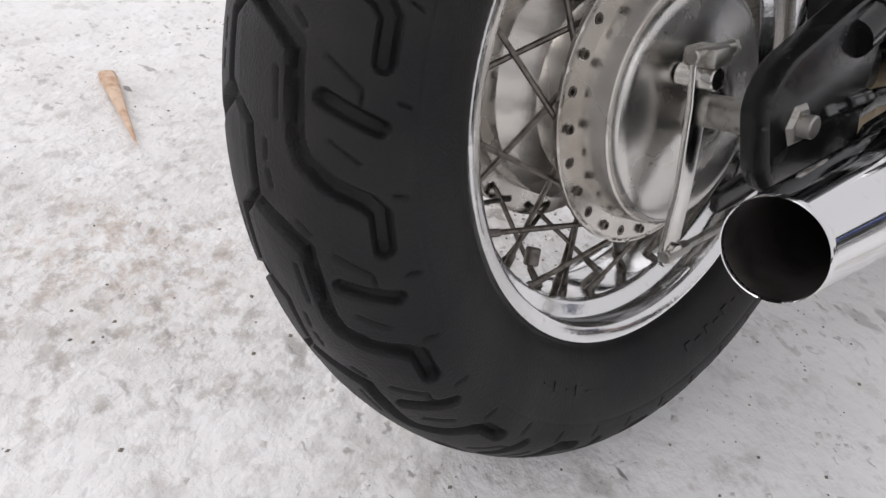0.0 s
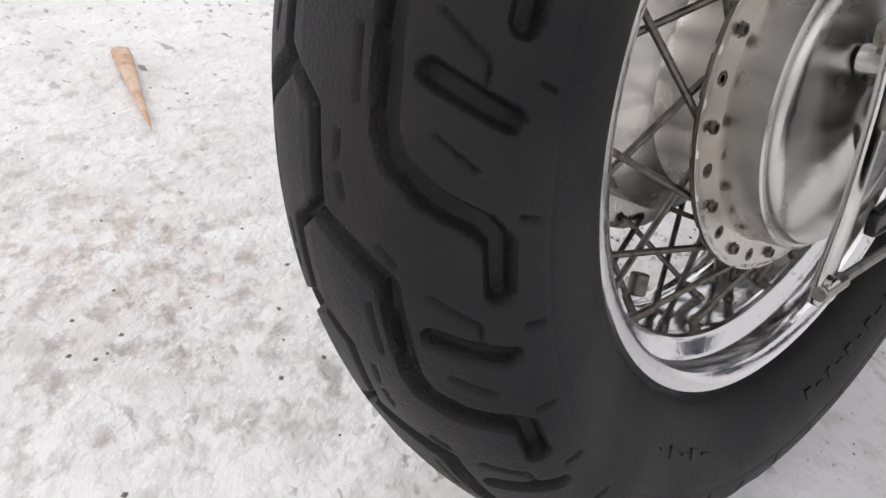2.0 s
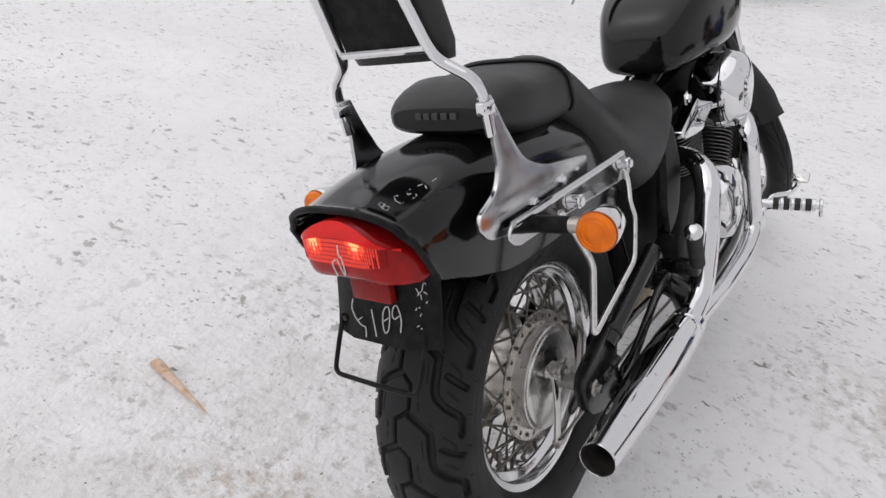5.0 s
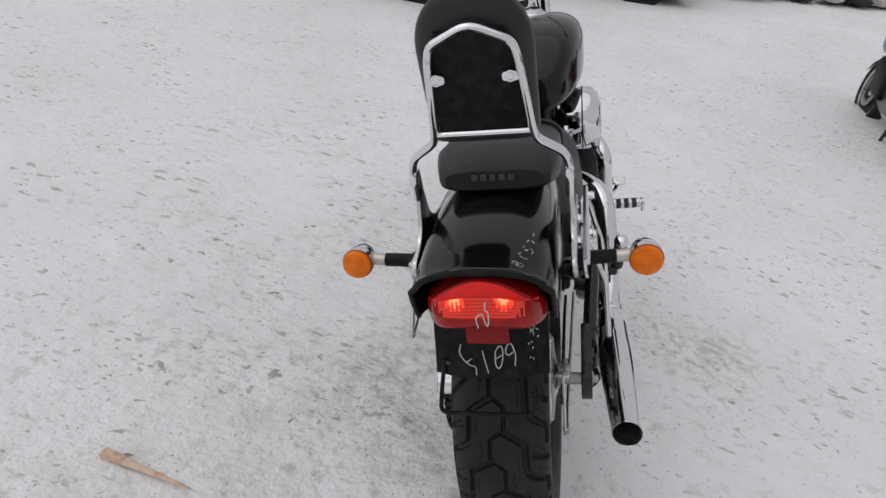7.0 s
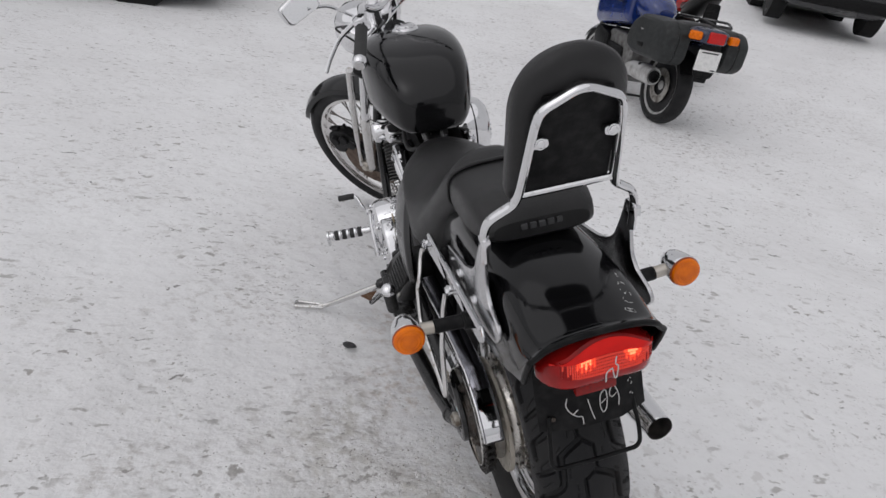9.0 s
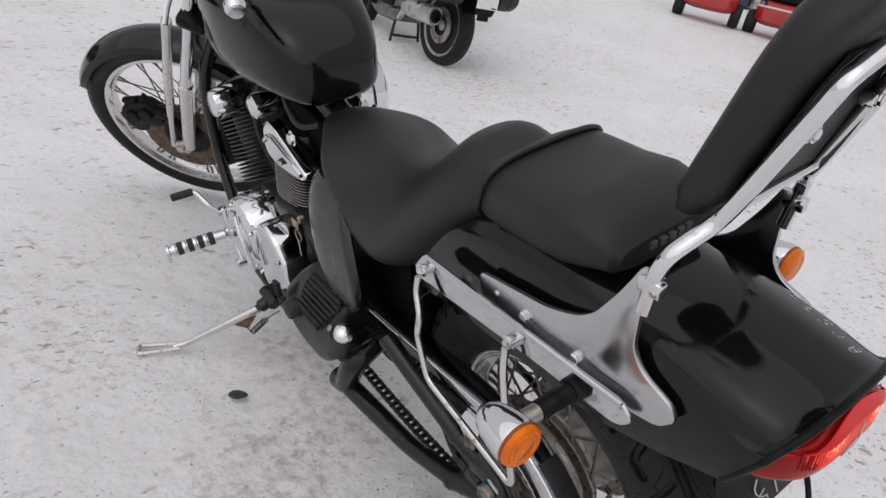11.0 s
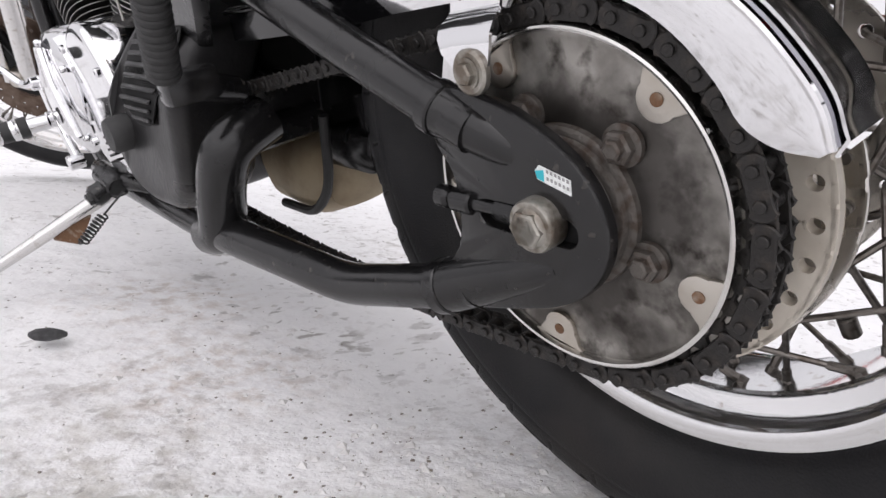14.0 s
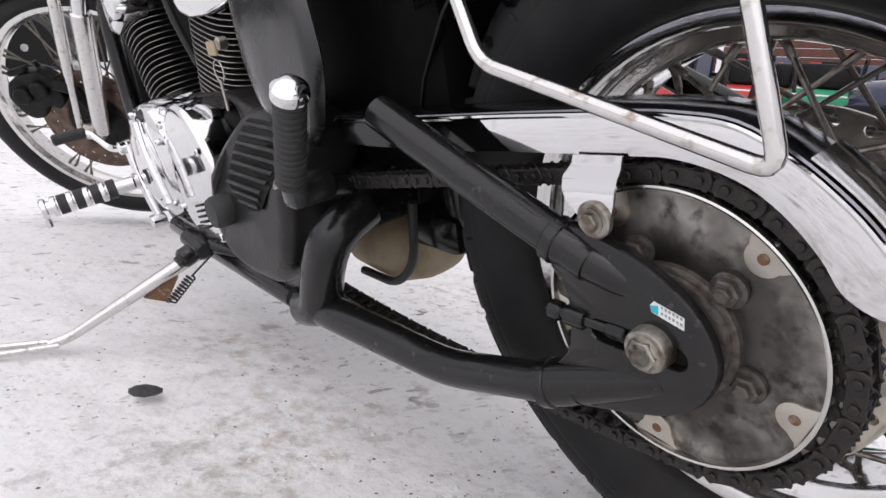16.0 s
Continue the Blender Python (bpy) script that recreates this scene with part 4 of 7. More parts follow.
part("guard_front", sheet([[(-.1372, yl + (y - yl) * f, zl + (z - zl) * f) for f in (0, .33, .66, .96)] for (y, z), (yl, zl) in dark], .0018), PAINT, guard, "glossy black front half")
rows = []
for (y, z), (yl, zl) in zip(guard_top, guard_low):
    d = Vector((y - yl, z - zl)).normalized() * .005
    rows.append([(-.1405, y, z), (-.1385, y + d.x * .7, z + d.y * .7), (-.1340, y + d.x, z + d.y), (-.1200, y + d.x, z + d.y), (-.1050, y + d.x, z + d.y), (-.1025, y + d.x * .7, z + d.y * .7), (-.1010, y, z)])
part("guard_top", sheet(rows, .0018), GUARD_TOP, guard, "mottled chrome top face with its dark reflection coloured in")
part("rolled_edge", tube([r[0] for r in rows], .0024, 8), CHROME, guard)
tail_rows = [[(x, y + .0075 * (y - yl) / math.hypot(y - yl, z - zl), z + .0075 * (z - zl) / math.hypot(y - yl, z - zl)) for x in (-.1385, -.1355, -.1200, -.1055, -.1020)] for (y, z), (yl, zl) in zip(guard_top, guard_low) if y < -.070]
part("guard_end", sheet(tail_rows + [[(x, y + .004, z - .008) for x, y, z in tail_rows[-1]]], .0016), CHROME, guard, "bright end of the guard")
tab = sheet([[(x, y0 + (y1 - y0) * k / 4, z - .10 * (y1 - y0) * k / 4) for k in range(5)] for x, z, y0, y1 in ((-.1428, .1275, .0405, .0820), (-.1430, .1215, .0415, .0830), (-.1465, .1175, .0400, .0840), (-.1545, .1140, .0370, .0830), (-.1595, .1085, .0355, .0795), (-.1610, .1010, .0355, .0755), (-.1615, .0930, .0370, .0670), (-.1615, .0850, .0395, .0600), (-.1615, .0760, .045, .056))], .0022)
part("guard_bracket", tab, CHROME, guard)
part("guard_bolt", lathe([(0, .0135), (.004, .0135), (.0055, .012)], 24, (-.1615, .0505, .088), (-1, .0505, .088)).join(bolt((-.1665, .0505, .088), (-1, 0, 0), .0068, .006)), AGED_ZINC, guard)


# ---- rear mudguard, lamp and plate ----
def guard_row(y, zt, zb, wt, wb, shear):
    """A section of the mudguard from one lower edge over the crown to the other; the tail is cut at a slant."""
    half = [(wb, zb), (wb + .001, zb + (zt - zb) * .3), (wb - .001, zb + (zt - zb) * .6), (wb - .007, zt - .036), (wb - .019, zt - .0185), (wt + .008, zt - .0085), (wt - .010, zt - .0025), (wt * .55, zt + .0008), (wt * .25, zt + .0018)]
    half = [tuple(q) for q in spline(half, 3)]
    line = [(-a, b) for a, b in half] + [(0, zt + .0022)] + [(a, b) for a, b in half[::-1]]
    return [(a, y + shear * (zt - b), b) for a, b in line]


MUD = [(.30, .37, .22, .060, .092, 0), (.22, .41, .245, .064, .098, 0), (.12, .440, .262, .066, .102, 0), (.0, .458, .270, .066, .104, 0), (-.10, .464, .275, .064, .105, .10), (-.18, .462, .283, .061, .106, .20),
       (-.24, .456, .298, .058, .107, .30), (-.29, .448, .312, .057, .107, .40), (-.322, .441, .326, .058, .106, .46), (-.345, .437, .334, .060, .105, .50), (-.358, .440, .340, .062, .106, .52)]
mud_rows = [guard_row(*[float(v) for v in q]) for q in spline(MUD, 4)]
mud = part("rear_mudguard", sheet([r[::-1] for r in mud_rows], .004), PAINT, cruiser, "glossy black rear mudguard with a flared lip")
lip = [Vector(p) for p in mud_rows[-1]]
part("mudguard_edge", tube(lip[::2], .0048, 10), PLASTIC, mud)
inner_rows = []
for deg in range(-8, 200, 12):
    a = radians(deg)
    rr = .352
    inner_rows.append([(x, rr * math.cos(a) * (1 if abs(x) < .08 else .97), rr * math.sin(a) * (1 if abs(x) < .08 else .96)) for x in (-.098, -.09, -.06, 0, .06, .09, .098)])
part("inner_mudguard", sheet([r for r in inner_rows if r[3][2] > -.02 and r[3][1] > -.20], .003), PLASTIC, cruiser, "black plastic inner mudguard")

# tail lamp: a wide red lens with a clear lit middle
def lens_back(u, z):
    """How far back the lens reaches at u (-1 to 1 across) and height z."""
    return -.318 - .052 * (1 - abs(u) ** 5) + .25 * max(0, .372 - z) + .45 * max(0, z - .405)


lens_rings = []
for u in np.linspace(-1, 1, 33):
    x = .004 + .0910 * u
    zt = .430 - .050 * u * u
    zb = .352 - .014 * abs(u) ** 2
    if abs(u) > .97:
        zt, zb = zt - .008, zb + .006
    ringp = []
    for k in range(14):
        z = zb + (zt - zb) * k / 13
        e = min(k, 13 - k)
        ringp.append((x, lens_back(u, z) + (.006, .0018, .0004, 0, 0, 0, 0)[min(e, 6)], z))
    ringp += [(x, -.300 + .0 * k, zt - (zt - zb) * k / 3) for k in range(4)]
    lens_rings.append(ringp)
lens = part("tail_lamp_lens", loft(lens_rings), TAIL_LENS, cruiser, "red tail lamp lens, lit")
def glow(u, row):
    """How brightly a prism of the lens shows one of the two bulbs."""
    near = max(math.exp(-((u + .42) / .15) ** 2), math.exp(-((u - .38) / .15) ** 2))
    return (near * (1, .9, .55, .3, .12, .05)[row] + .16 * math.exp(-(u / .55) ** 2)) * (.70 + .30 * math.sin(u * 92 + row * .5)) + .10


rib_meshes = {}
for row in range(6):
    for col in range(47):
        u = (col - 23) / 29.5
        tall = .0058 * (1 - .35 * u * u)
        z = .4060 - .012 * u * u - row * tall
        hot = glow(u, row)
        mat = RED_LIT if hot > .72 else RED_GLOW if hot > .40 else RED_PALE if hot > .13 else TAIL_LENS
        if mat.name not in rib_meshes:
            rib_meshes[mat.name] = mesh_of("lens_rib", block((0, 0, 0), (.0028, .0016, .0050), .0006, None, 1), mat)
        ob = part("lens_rib", rib_meshes[mat.name], None, lens)
        ob.matrix_local = pose(.004 + .0910 * u, lens_back(u, z) - .0002, z)
top_rows = []
for f in (0, .25, .5, .75, 1):
    row = []
    for u in np.linspace(-.90, .90, 29):
        z0, z1 = .4095 - .020 * u * u, .4292 - .050 * u * u
        z = z0 + (z1 - z0) * f
        row.append((.004 + .0910 * u, lens_back(u, z) - .0012, z))
    top_rows.append(row)
part("lens_top", sheet(top_rows, .0012), TAIL_TOP, lens, "glowing upper band of the lens")
part("reflector", block((.003, -.318, .318), (.068, .014, .036), .003), REFLECTOR, cruiser, "dark red square reflector")
bracket = sheet([[(x, y + (.35 * (abs(x) - .045) if abs(x) > .045 else 0), z) for x in (-.088, -.080, -.045, -.02, .02, .045, .080, .095)] for y, z in ((-.300, .375), (-.304, .345), (-.308, .318), (-.313, .29), (-.319, .262), (-.326, .236))], .004)
part("plate_bracket", bracket, PLASTIC, cruiser, "black plate bracket with scrawled lot numbers")
wire = [(-.072, -.312, .262), (-.078, -.328, .22), (-.082, -.343, .180), (0, -.345, .180), (.070, -.343, .180), (.074, -.33, .21), (.072, -.308, .255)]
part("plate_wire", tube(bent(wire, .014), .0036, 10), PLASTIC, cruiser, "bent black wire frame")
part("bracket_bolt", bolt((-.066, -.3150, .258), (0, -1, 0), .003, .003), DULL, cruiser)


# ---- chrome rails, backrest and indicators ----
TOED = ("fender_rail", "backrest_plate", "plate_bolt", "plate_screw", "rail_bolt", "hoop_sleeve")  # bolted on a little to the right


def per_side(name, make, mat, label=""):
    out = []
    for side in (-1, 1):
        s = make()
        if name in TOED:
            s.v = [(x + .008 * side, y, z) for x, y, z in s.v]
        out.append(part(name, s if side > 0 else mirrored(s), mat, cruiser, label))
    return out


rail_out = rounded([(.210, .332, .006), (.186, .364, .008), (.10, .366), (-.194, .377, .016), (-.212, .359, .016), (-.194, .341, .012), (-.06, .335), (.14, .321), (.194, .317, .008)], .006, 5)
def leaned(s, z0, slope):
    """The shape with its upper part leaned inwards."""
    s.v = [(x + (z0 - z) * slope, y, z) for x, y, z in s.v]
    return s


per_side("fender_rail", lambda: leaned(prism(rail_out, .1415, .1475, .0026, 3), .365, .10).join(tube(spline([(.1475, .178, .363), (.1475, .09, .365), (.1475, -.08, .370), (.1475, -.195, .3745)], 6), .0052, 10)), BRIGHT, "chrome mudguard rail")
plate_out = rounded([(.071, .392, .008), (.072, .369, .010), (.05, .345, .010), (-.10, .337), (-.233, .364, .014), (-.251, .386, .010), (-.243, .402, .008), (-.200, .418, .016), (-.184, .441, .014), (-.184, .50, .02), (-.200, .540, .003), (-.175, .540, .003), (-.156, .50, .02), (-.126, .450, .02), (-.102, .431, .02), (-.058, .413, .02)], .008, 6)
per_side("backrest_plate", lambda: leaned(prism(plate_out, .1240, .1315, .0030, 3), .40, .05), BRUSHED, "chrome backrest side plate")
for y, z in ((-.022, .378), (-.112, .374)):
    per_side("plate_bolt", lambda: bolt((.1315, y, z), (1, 0, 0), .0075, .007), CHROME)
per_side("plate_screw", lambda: cap_screw((.1315, .035, .378), (1, 0, 0), .004, .003), CHROME)
for y, z, r in ((.175, .346, .0085), (-.021, .346, .010)):
    per_side("rail_bolt", lambda: rod((.142, y, z), (.1595, y, z), r, 18, .002).join(bolt((.1585, y, z), (1, 0, 0), .008, .007)), CHROME)
post = [(.1235, -.184, .490), (.1235, -.192, .545), (.116, -.198, .565), (.078, -.214, .592), (.073, -.224, .612), (.062, -.270, .722), (.056, -.278, .745), (.0, -.288, .772)]
hoop = bent(post + [(-x, y, z) for x, y, z in post[-2::-1]], .020, 6)
part("backrest_hoop", tube([(p[0] + .0075, p[1], p[2]) for p in hoop], .0088, 14, flat=.72), CHROME, cruiser, "bent chrome backrest hoop")
part("backrest_crossbar", tube([(-.068, -.221, .606), (.08, -.221, .606)], .0055, 10), CHROME, cruiser)
per_side("hoop_sleeve", lambda: block((.1235, -.190, .526), (.013, .028, .018), .003), CHROME)
cushion_rings = []
for u in [math.sin(k / 34 * math.pi / 2) for k in range(35)]:
    z = .588 + .232 * u
    lean = -.178 - (z - .588) * .36
    half = .084 * (1 if u < .60 else math.sqrt(max(1 - ((u - .60) / .401) ** 2.3, .004)))
    if u < .10:
        half *= .93 + .07 * math.sin(u / .10 * math.pi / 2)
    thick = .030 * (1 if .08 < u < .84 else .72 if u < .1 else math.sqrt(max(1 - ((u - .84) / .162) ** 2, .02)))
    cushion_rings.append([(.007 + half * math.copysign(abs(math.cos(b)) ** .55, math.cos(b)), lean + thick * math.copysign(abs(math.sin(b)) ** .75, math.sin(b)), z) for b in [2 * math.pi * k / 40 for k in range(40)]])
cushion = part("backrest_pad", loft(cushion_rings), VINYL, cruiser, "padded black vinyl backrest")
part("backrest_back", sheet([[(.007 + x * (1 - .3 * max(0, (z - .72) / .05)), -.2085 - (z - .588) * .36, z) for x in (-.064, -.03, 0, .03, .064)] for z in (.606, .65, .70, .73, .762)], .003), PLASTIC, cushion, "flat black back panel")
for bx in (-.046, .058):
    tabs = prism(rounded([(bx - .012, .689), (bx + .012, .689), (bx + .012, .702), (bx - .012, .702)], .006), -.266, -.252, .001, 2, "y")
    part("pad_bracket", tabs.join(bolt((bx, -.266, .696), (0, -1, 0), .006, .004)), CHROME, cruiser)


def indicator():
    s = {}
    c = Vector((.252, -.139, .3575))
    s["stalk"] = rod((.142, -.130, .350), (.205, -.132, .354), .0125, 20, .001).join(rod((.140, -.130, .350), (.154, -.131, .351), .0165, 20, .002))
    s["sleeve"] = rod((.205, -.132, .354), (.241, -.133, .3575), .0112, 20, .0005)
    s["body"] = lathe([(.058, .003), (.055, .010), (.045, .0185), (.030, .0245), (.012, .0275), (.0, .0285), (-.004, .0275)], 36, c + Vector((0, -.010, 0)), c + Vector((0, .5, 0)))
    s["lens"] = lathe([(.0, .0268), (.008, .0268), (.011, .0258), (.013, .0225), (.0125, .020), (.0138, .017), (.0132, .014), (.0145, .011), (.0145, 0)], 36, c + Vector((0, -.012, 0)), c + Vector((0, -.5, 0)))
    return s


for side in (-1, 1):
    shapes = {k: (v if side > 0 else mirrored(v)) for k, v in indicator().items()}
    body = part("indicator", shapes["body"], CHROME, cruiser, "round chrome indicator on a black stalk")
    part("stalk", shapes["stalk"], PLASTIC, body)
    part("sleeve", shapes["sleeve"], ALLOY, body)
    part("lens", shapes["lens"], AMBER, body, "amber lens")
    part("lens_ring", tube([(side * .252 + .0262 * math.cos(a), -.1545, .3575 + .0262 * math.sin(a)) for a in np.linspace(0, 2 * math.pi, 40, endpoint=False)], .0023, 8, True), AMBER_DARK, body)


def stay(side):
    """A bent tube from the rail down and back up; the right one was bent by hand at its rear leg."""
    p = [(.158, .175, .338), (.166, .172, .315), (.176, .150, .285), (.185, .148, .262), (.194, .113, .196)]
    p += [(.194, -.063, .143), (.189, -.037, .254), (.170, -.058, .315), (.157, -.066, .345)] if side > 0 else [(.194, -.083, .149), (.184, -.056, .245), (.166, -.028, .312), (.157, -.021, .340)]
    return tube(bent([(x * side, y, z) for x, y, z in p], .014, 5), .0052, 12)


for side in (-1, 1):
    part("pannier_stay", stay(side), OLD_CHROME, cruiser, "bent chrome pannier stay")

# ---- seats ----
pillion = [(0.12, 0.084, 0.455, 0.505), (0.112, 0.1, 0.446, 0.53), (0.092, 0.106, 0.44, 0.54), (0.06, 0.108, 0.44, 0.541), (0.0, 0.11, 0.445, 0.54), (-0.05, 0.11, 0.452, 0.546), (-0.078, 0.105, 0.46, 0.541), (-0.099, 0.100, 0.468, 0.533), (-0.114, 0.095, 0.472, 0.522), (-0.122, 0.084, 0.479, 0.512)]
seat_p = part("pillion_seat", loft([ring(y, w, a, b, 3.4, 48, .004) for y, w, a, b in pillion]), VINYL, cruiser, "padded black vinyl pillion seat")
part("seat_piping", tube([(x * 1.02 + .004, .114 - .34 * (z - .44), z) for x, _, z in [ring(.094, .1055, .4405, .5440, 3.4, 40)[k % 40] for k in range(-4, 25)]], .0040, 8), VINYL, seat_p)
rider = [(.10, .086, .44, .528), (.15, .108, .395, .541), (.20, .128, .335, .523), (.245, .144, .285, .484), (.285, .158, .252, .446), (.325, .167, .228, .420), (.36, .169, .222, .411), (.40, .167, .232, .406), (.44, .163, .252, .406), (.48, .157, .290, .408), (.52, .148, .325, .410), (.56, .128, .345, .411), (.60, .100, .356, .409), (.63, .080, .364, .404), (.66, .060, .372, .396), (.69, .030, .376, .386)]


def saddle(y, w, z0, z1, n=40):
    """A saddle section: a rounded top whose sides hang down and spread."""
    out = []
    for k in range(n):
        a = 2 * math.pi * k / n
        c, s = math.cos(a), math.sin(a)
        h = (s + 1) / 2
        half = w * (1 - .42 * h ** 1.6)
        out.append((half * math.copysign(abs(c) ** .75, c), y, z0 + (z1 - z0) * (h if s > 0 else h)))
    return out


part("rider_seat", loft([saddle(*[float(v) for v in q]) for q in spline(rider, 3)]), VINYL, cruiser, "broad black vinyl rider seat")
for k in range(5):
    x = -.034 + k * .0155
    part("badge_bar", block((x + .005, -.1252 + abs(x + .005) * .06, .501), (.0105, .006, .0095), .0004, None, 1), BADGE, seat_p)

# ---- tank ----
tank = [(.662, .036, .430, .470), (.667, .066, .416, .500), (.684, .091, .405, .530), (.717, .110, .403, .560), (.762, .127, .405, .587), (.812, .139, .407, .606), (.87, .148, .409, .620), (.94, .152, .415, .629), (1.02, .144, .425, .629), (1.08, .125, .44, .618), (1.12, .095, .46, .600), (1.14, .055, .49, .575)]
tank_ob = part("fuel_tank", loft([ring(*[float(v) for v in q], 3.6, 64, .006) for q in spline(tank, 5)]), PAINT, cruiser, "glossy black teardrop fuel tank")
part("filler_cap", lathe([(-.004, .040), (.005, .040), (.010, .037), (.012, .031), (.015, .031), (.018, .026), (.019, 0)], 36, (.008, .985, .626), (.008, .985, 1)), CHROME, tank_ob, "chrome filler cap")

# ---- exhaust ----
TIP, CLAMP = Vector((.2245, -.147, -.020)), Vector((.211, .335, -.047))
muffler = lathe([(.003, .0276), (.0006, .0278), (0, .0283), (.0010, .0288), (.006, .0288), (.05, .0312), (.14, .0360), (.26, .0400), (.38, .0412), (.44, .0400), (.470, .035), (.478, .0315)], 48, TIP, CLAMP, caps=False)
muffler_ob = part("muffler", muffler, CHROME, cruiser, "slightly scuffed chrome muffler with an open end")
part("muffler_bore", lathe([(.0012, .0277), (.10, .0264), (.14, .024), (.14, 0)], 40, TIP, CLAMP, caps=False), SOOT, muffler_ob)
part("muffler_clamp", lathe([(.465, .034), (.467, .0375), (.490, .0375), (.492, .033)], 40, TIP, CLAMP), CHROME, muffler_ob)
rear_pipe = bent([(.07, .70, .215), (.150, .615, .225), (.203, .530, .205), (.212, .480, .085), (.213, .430, -.018), (.211, .325, -.046)], .07, 8)
part("rear_header_pipe", tube(rear_pipe, [.021 + .006 * min(1, k / 12) for k in range(len(rear_pipe))], 24), CHROME, cruiser, "chrome rear exhaust pipe with a heat shield")
front_pipe = bent([(.07, 1.02, .250), (.165, .945, .260), (.214, .835, .235), (.216, .870, .080), (.216, .915, -.045), (.214, .820, -.088), (.212, .600, -.088), (.211, .320, -.052)], .06, 8)
part("front_header_pipe", tube(front_pipe, .0225, 24), CHROME, cruiser, "chrome front exhaust pipe")
part("pipe_collar", rod((.216, .905, -.012), (.216, .925, -.050), .0265, 24, .002), CHROME, cruiser)
part("muffler_hanger", prism(rounded([(.10, -.02), (.16, -.015), (.30, .05), (.38, .06), (.38, .035), (.30, .02), (.17, -.05), (.10, -.05)], .012), .160, .168, .002), FRAME, cruiser)

# ---- engine ----
def fins(base, way, length, width, deep, count, bore):
    """A finned cylinder barrel: stacked rounded plates on a core."""
    m = frame_to(base, Vector(base) + Vector(way))
    core = lathe([(0, bore), (length, bore)], 28, base, Vector(base) + Vector(way))
    plates = []
    for k in range(count):
        h = length * (k + .6) / count
        o = []
        for j in range(28):
            b = 2 * math.pi * j / 28
            o.append((width * math.copysign(abs(math.cos(b)) ** .62, math.cos(b)), deep * math.copysign(abs(math.sin(b)) ** .62, math.sin(b))))
        plates.append(loft([[(x * f, y * f, h + d) for x, y in o] for d, f in ((-.0014, .985), (-.0010, 1), (.0010, 1), (.0014, .985))]).moved(m))
    return core, plates


def unit(deg):
    return Vector((0, math.sin(radians(deg)), math.cos(radians(deg))))


FIN = material("finned_black_cylinder", (0.010, 0.010, 0.0105), 0.45, 0.2, second=(0.028, 0.026, 0.024), scale=40, rough_var=0.1)
FIN_EDGE = material("machined_fin_edge", (0.40, 0.39, 0.375), 0.34, 1.0, second=(0.3, 0.28, 0.26), scale=60, mix=(0.5, 0.8))
for nm, base, deg, tall, deep in (("front_cylinder", Vector((0, 1.156, .035)), 24, .200, .076), ("rear_cylinder", Vector((0, .885, .090)), -15, .165, .084)):
    core, plates = fins(base, unit(deg), tall, .088, deep, 18, .060)
    cyl = part(nm, core, FIN, cruiser, "black finned cylinder")
    for plate in plates:
        part("fin", plate, FIN, cyl)
    m = frame_to(base, base + unit(deg))
    for k in range(18):
        h = tall * (k + .6) / 18
        o = []
        for j in range(40):
            b = 2 * math.pi * j / 40
            o.append(m @ Vector((.0882 * math.copysign(abs(math.cos(b)) ** .62, math.cos(b)), (deep + .0002) * math.copysign(abs(math.sin(b)) ** .62, math.sin(b)), h)))
        part("fin_edge", tube(o, .0008, 5, True), FIN_EDGE, cyl, "bright machined fin edge")
    head = base + unit(deg) * tall
    part("cylinder_head", loft([[m @ Vector((w * math.copysign(abs(math.cos(b)) ** .7, math.cos(b)), d * math.copysign(abs(math.sin(b)) ** .7, math.sin(b)), h)) for b in [2 * math.pi * k / 28 for k in range(28)]] for h, w, d in ((tall, .085, deep * .92), (tall + .010, .088, deep * .96), (tall + .040, .086, deep * .92), (tall + .070, .070, deep * .7), (tall + .078, .05, deep * .5))]), FRAME, cyl)
    for side in (-1, 1):
        if deg > 0:
            cov = loft([[m @ Vector((side * x, .030 + w * math.copysign(abs(math.cos(b)) ** .6, math.cos(b)), tall + .022 + h * math.copysign(abs(math.sin(b)) ** .6, math.sin(b)))) for b in [2 * math.pi * k / 24 for k in range(24)]] for x, w, h in ((.070, .052, .036), (.100, .050, .034), (.108, .044, .028), (.111, .030, .016))])
            part("head_cover", cov, CHROME, cyl, "chrome head cover")
            part("cover_dome", lathe([(.06, .040), (.100, .040), (.118, .034), (.124, .020), (.125, 0)], 28, base + unit(deg) * (tall + .045) + Vector((0, -.075, .01)), base + unit(deg) * (tall + .045) + Vector((side, -.075, .01))), CHROME, cyl)
        else:
            leaf = rounded([(.898, .262), (.888, .306), (.858, .331), (.815, .322), (.762, .298), (.715, .278), (.684, .262), (.700, .245), (.745, .236), (.790, .230), (.850, .228), (.886, .238)], .012, 4)
            lf = prism([(y, z) for y, z in leaf], side * .060, side * .102, .010, 3)
            part("head_cover", lf, CHROME, cyl, "leaf-shaped chrome head cover")
            part("cover_ridge", tube(spline([(side * .103, .885, .275), (side * .105, .845, .298), (side * .105, .775, .282), (side * .103, .705, .259)], 5), .006, 10), CHROME, cyl)
            part("cover_bolt", bolt((side * .10, .720, .340), (side, 0, 0), .012, .010), CHROME, cyl)
crank_case = prism(rounded([(.66, .09), (.80, .12), (1.02, .10), (1.10, .02), (1.06, -.12), (.90, -.16), (.68, -.14), (.60, -.03)], .04, 6), -.105, .12, .015, 3)
part("crankcase", crank_case, FIN, cruiser, "black crankcase")
# the shade beneath the tank is put into this core's colour
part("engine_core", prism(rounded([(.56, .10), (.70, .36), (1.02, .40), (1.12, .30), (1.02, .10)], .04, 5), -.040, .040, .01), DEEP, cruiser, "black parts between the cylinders")
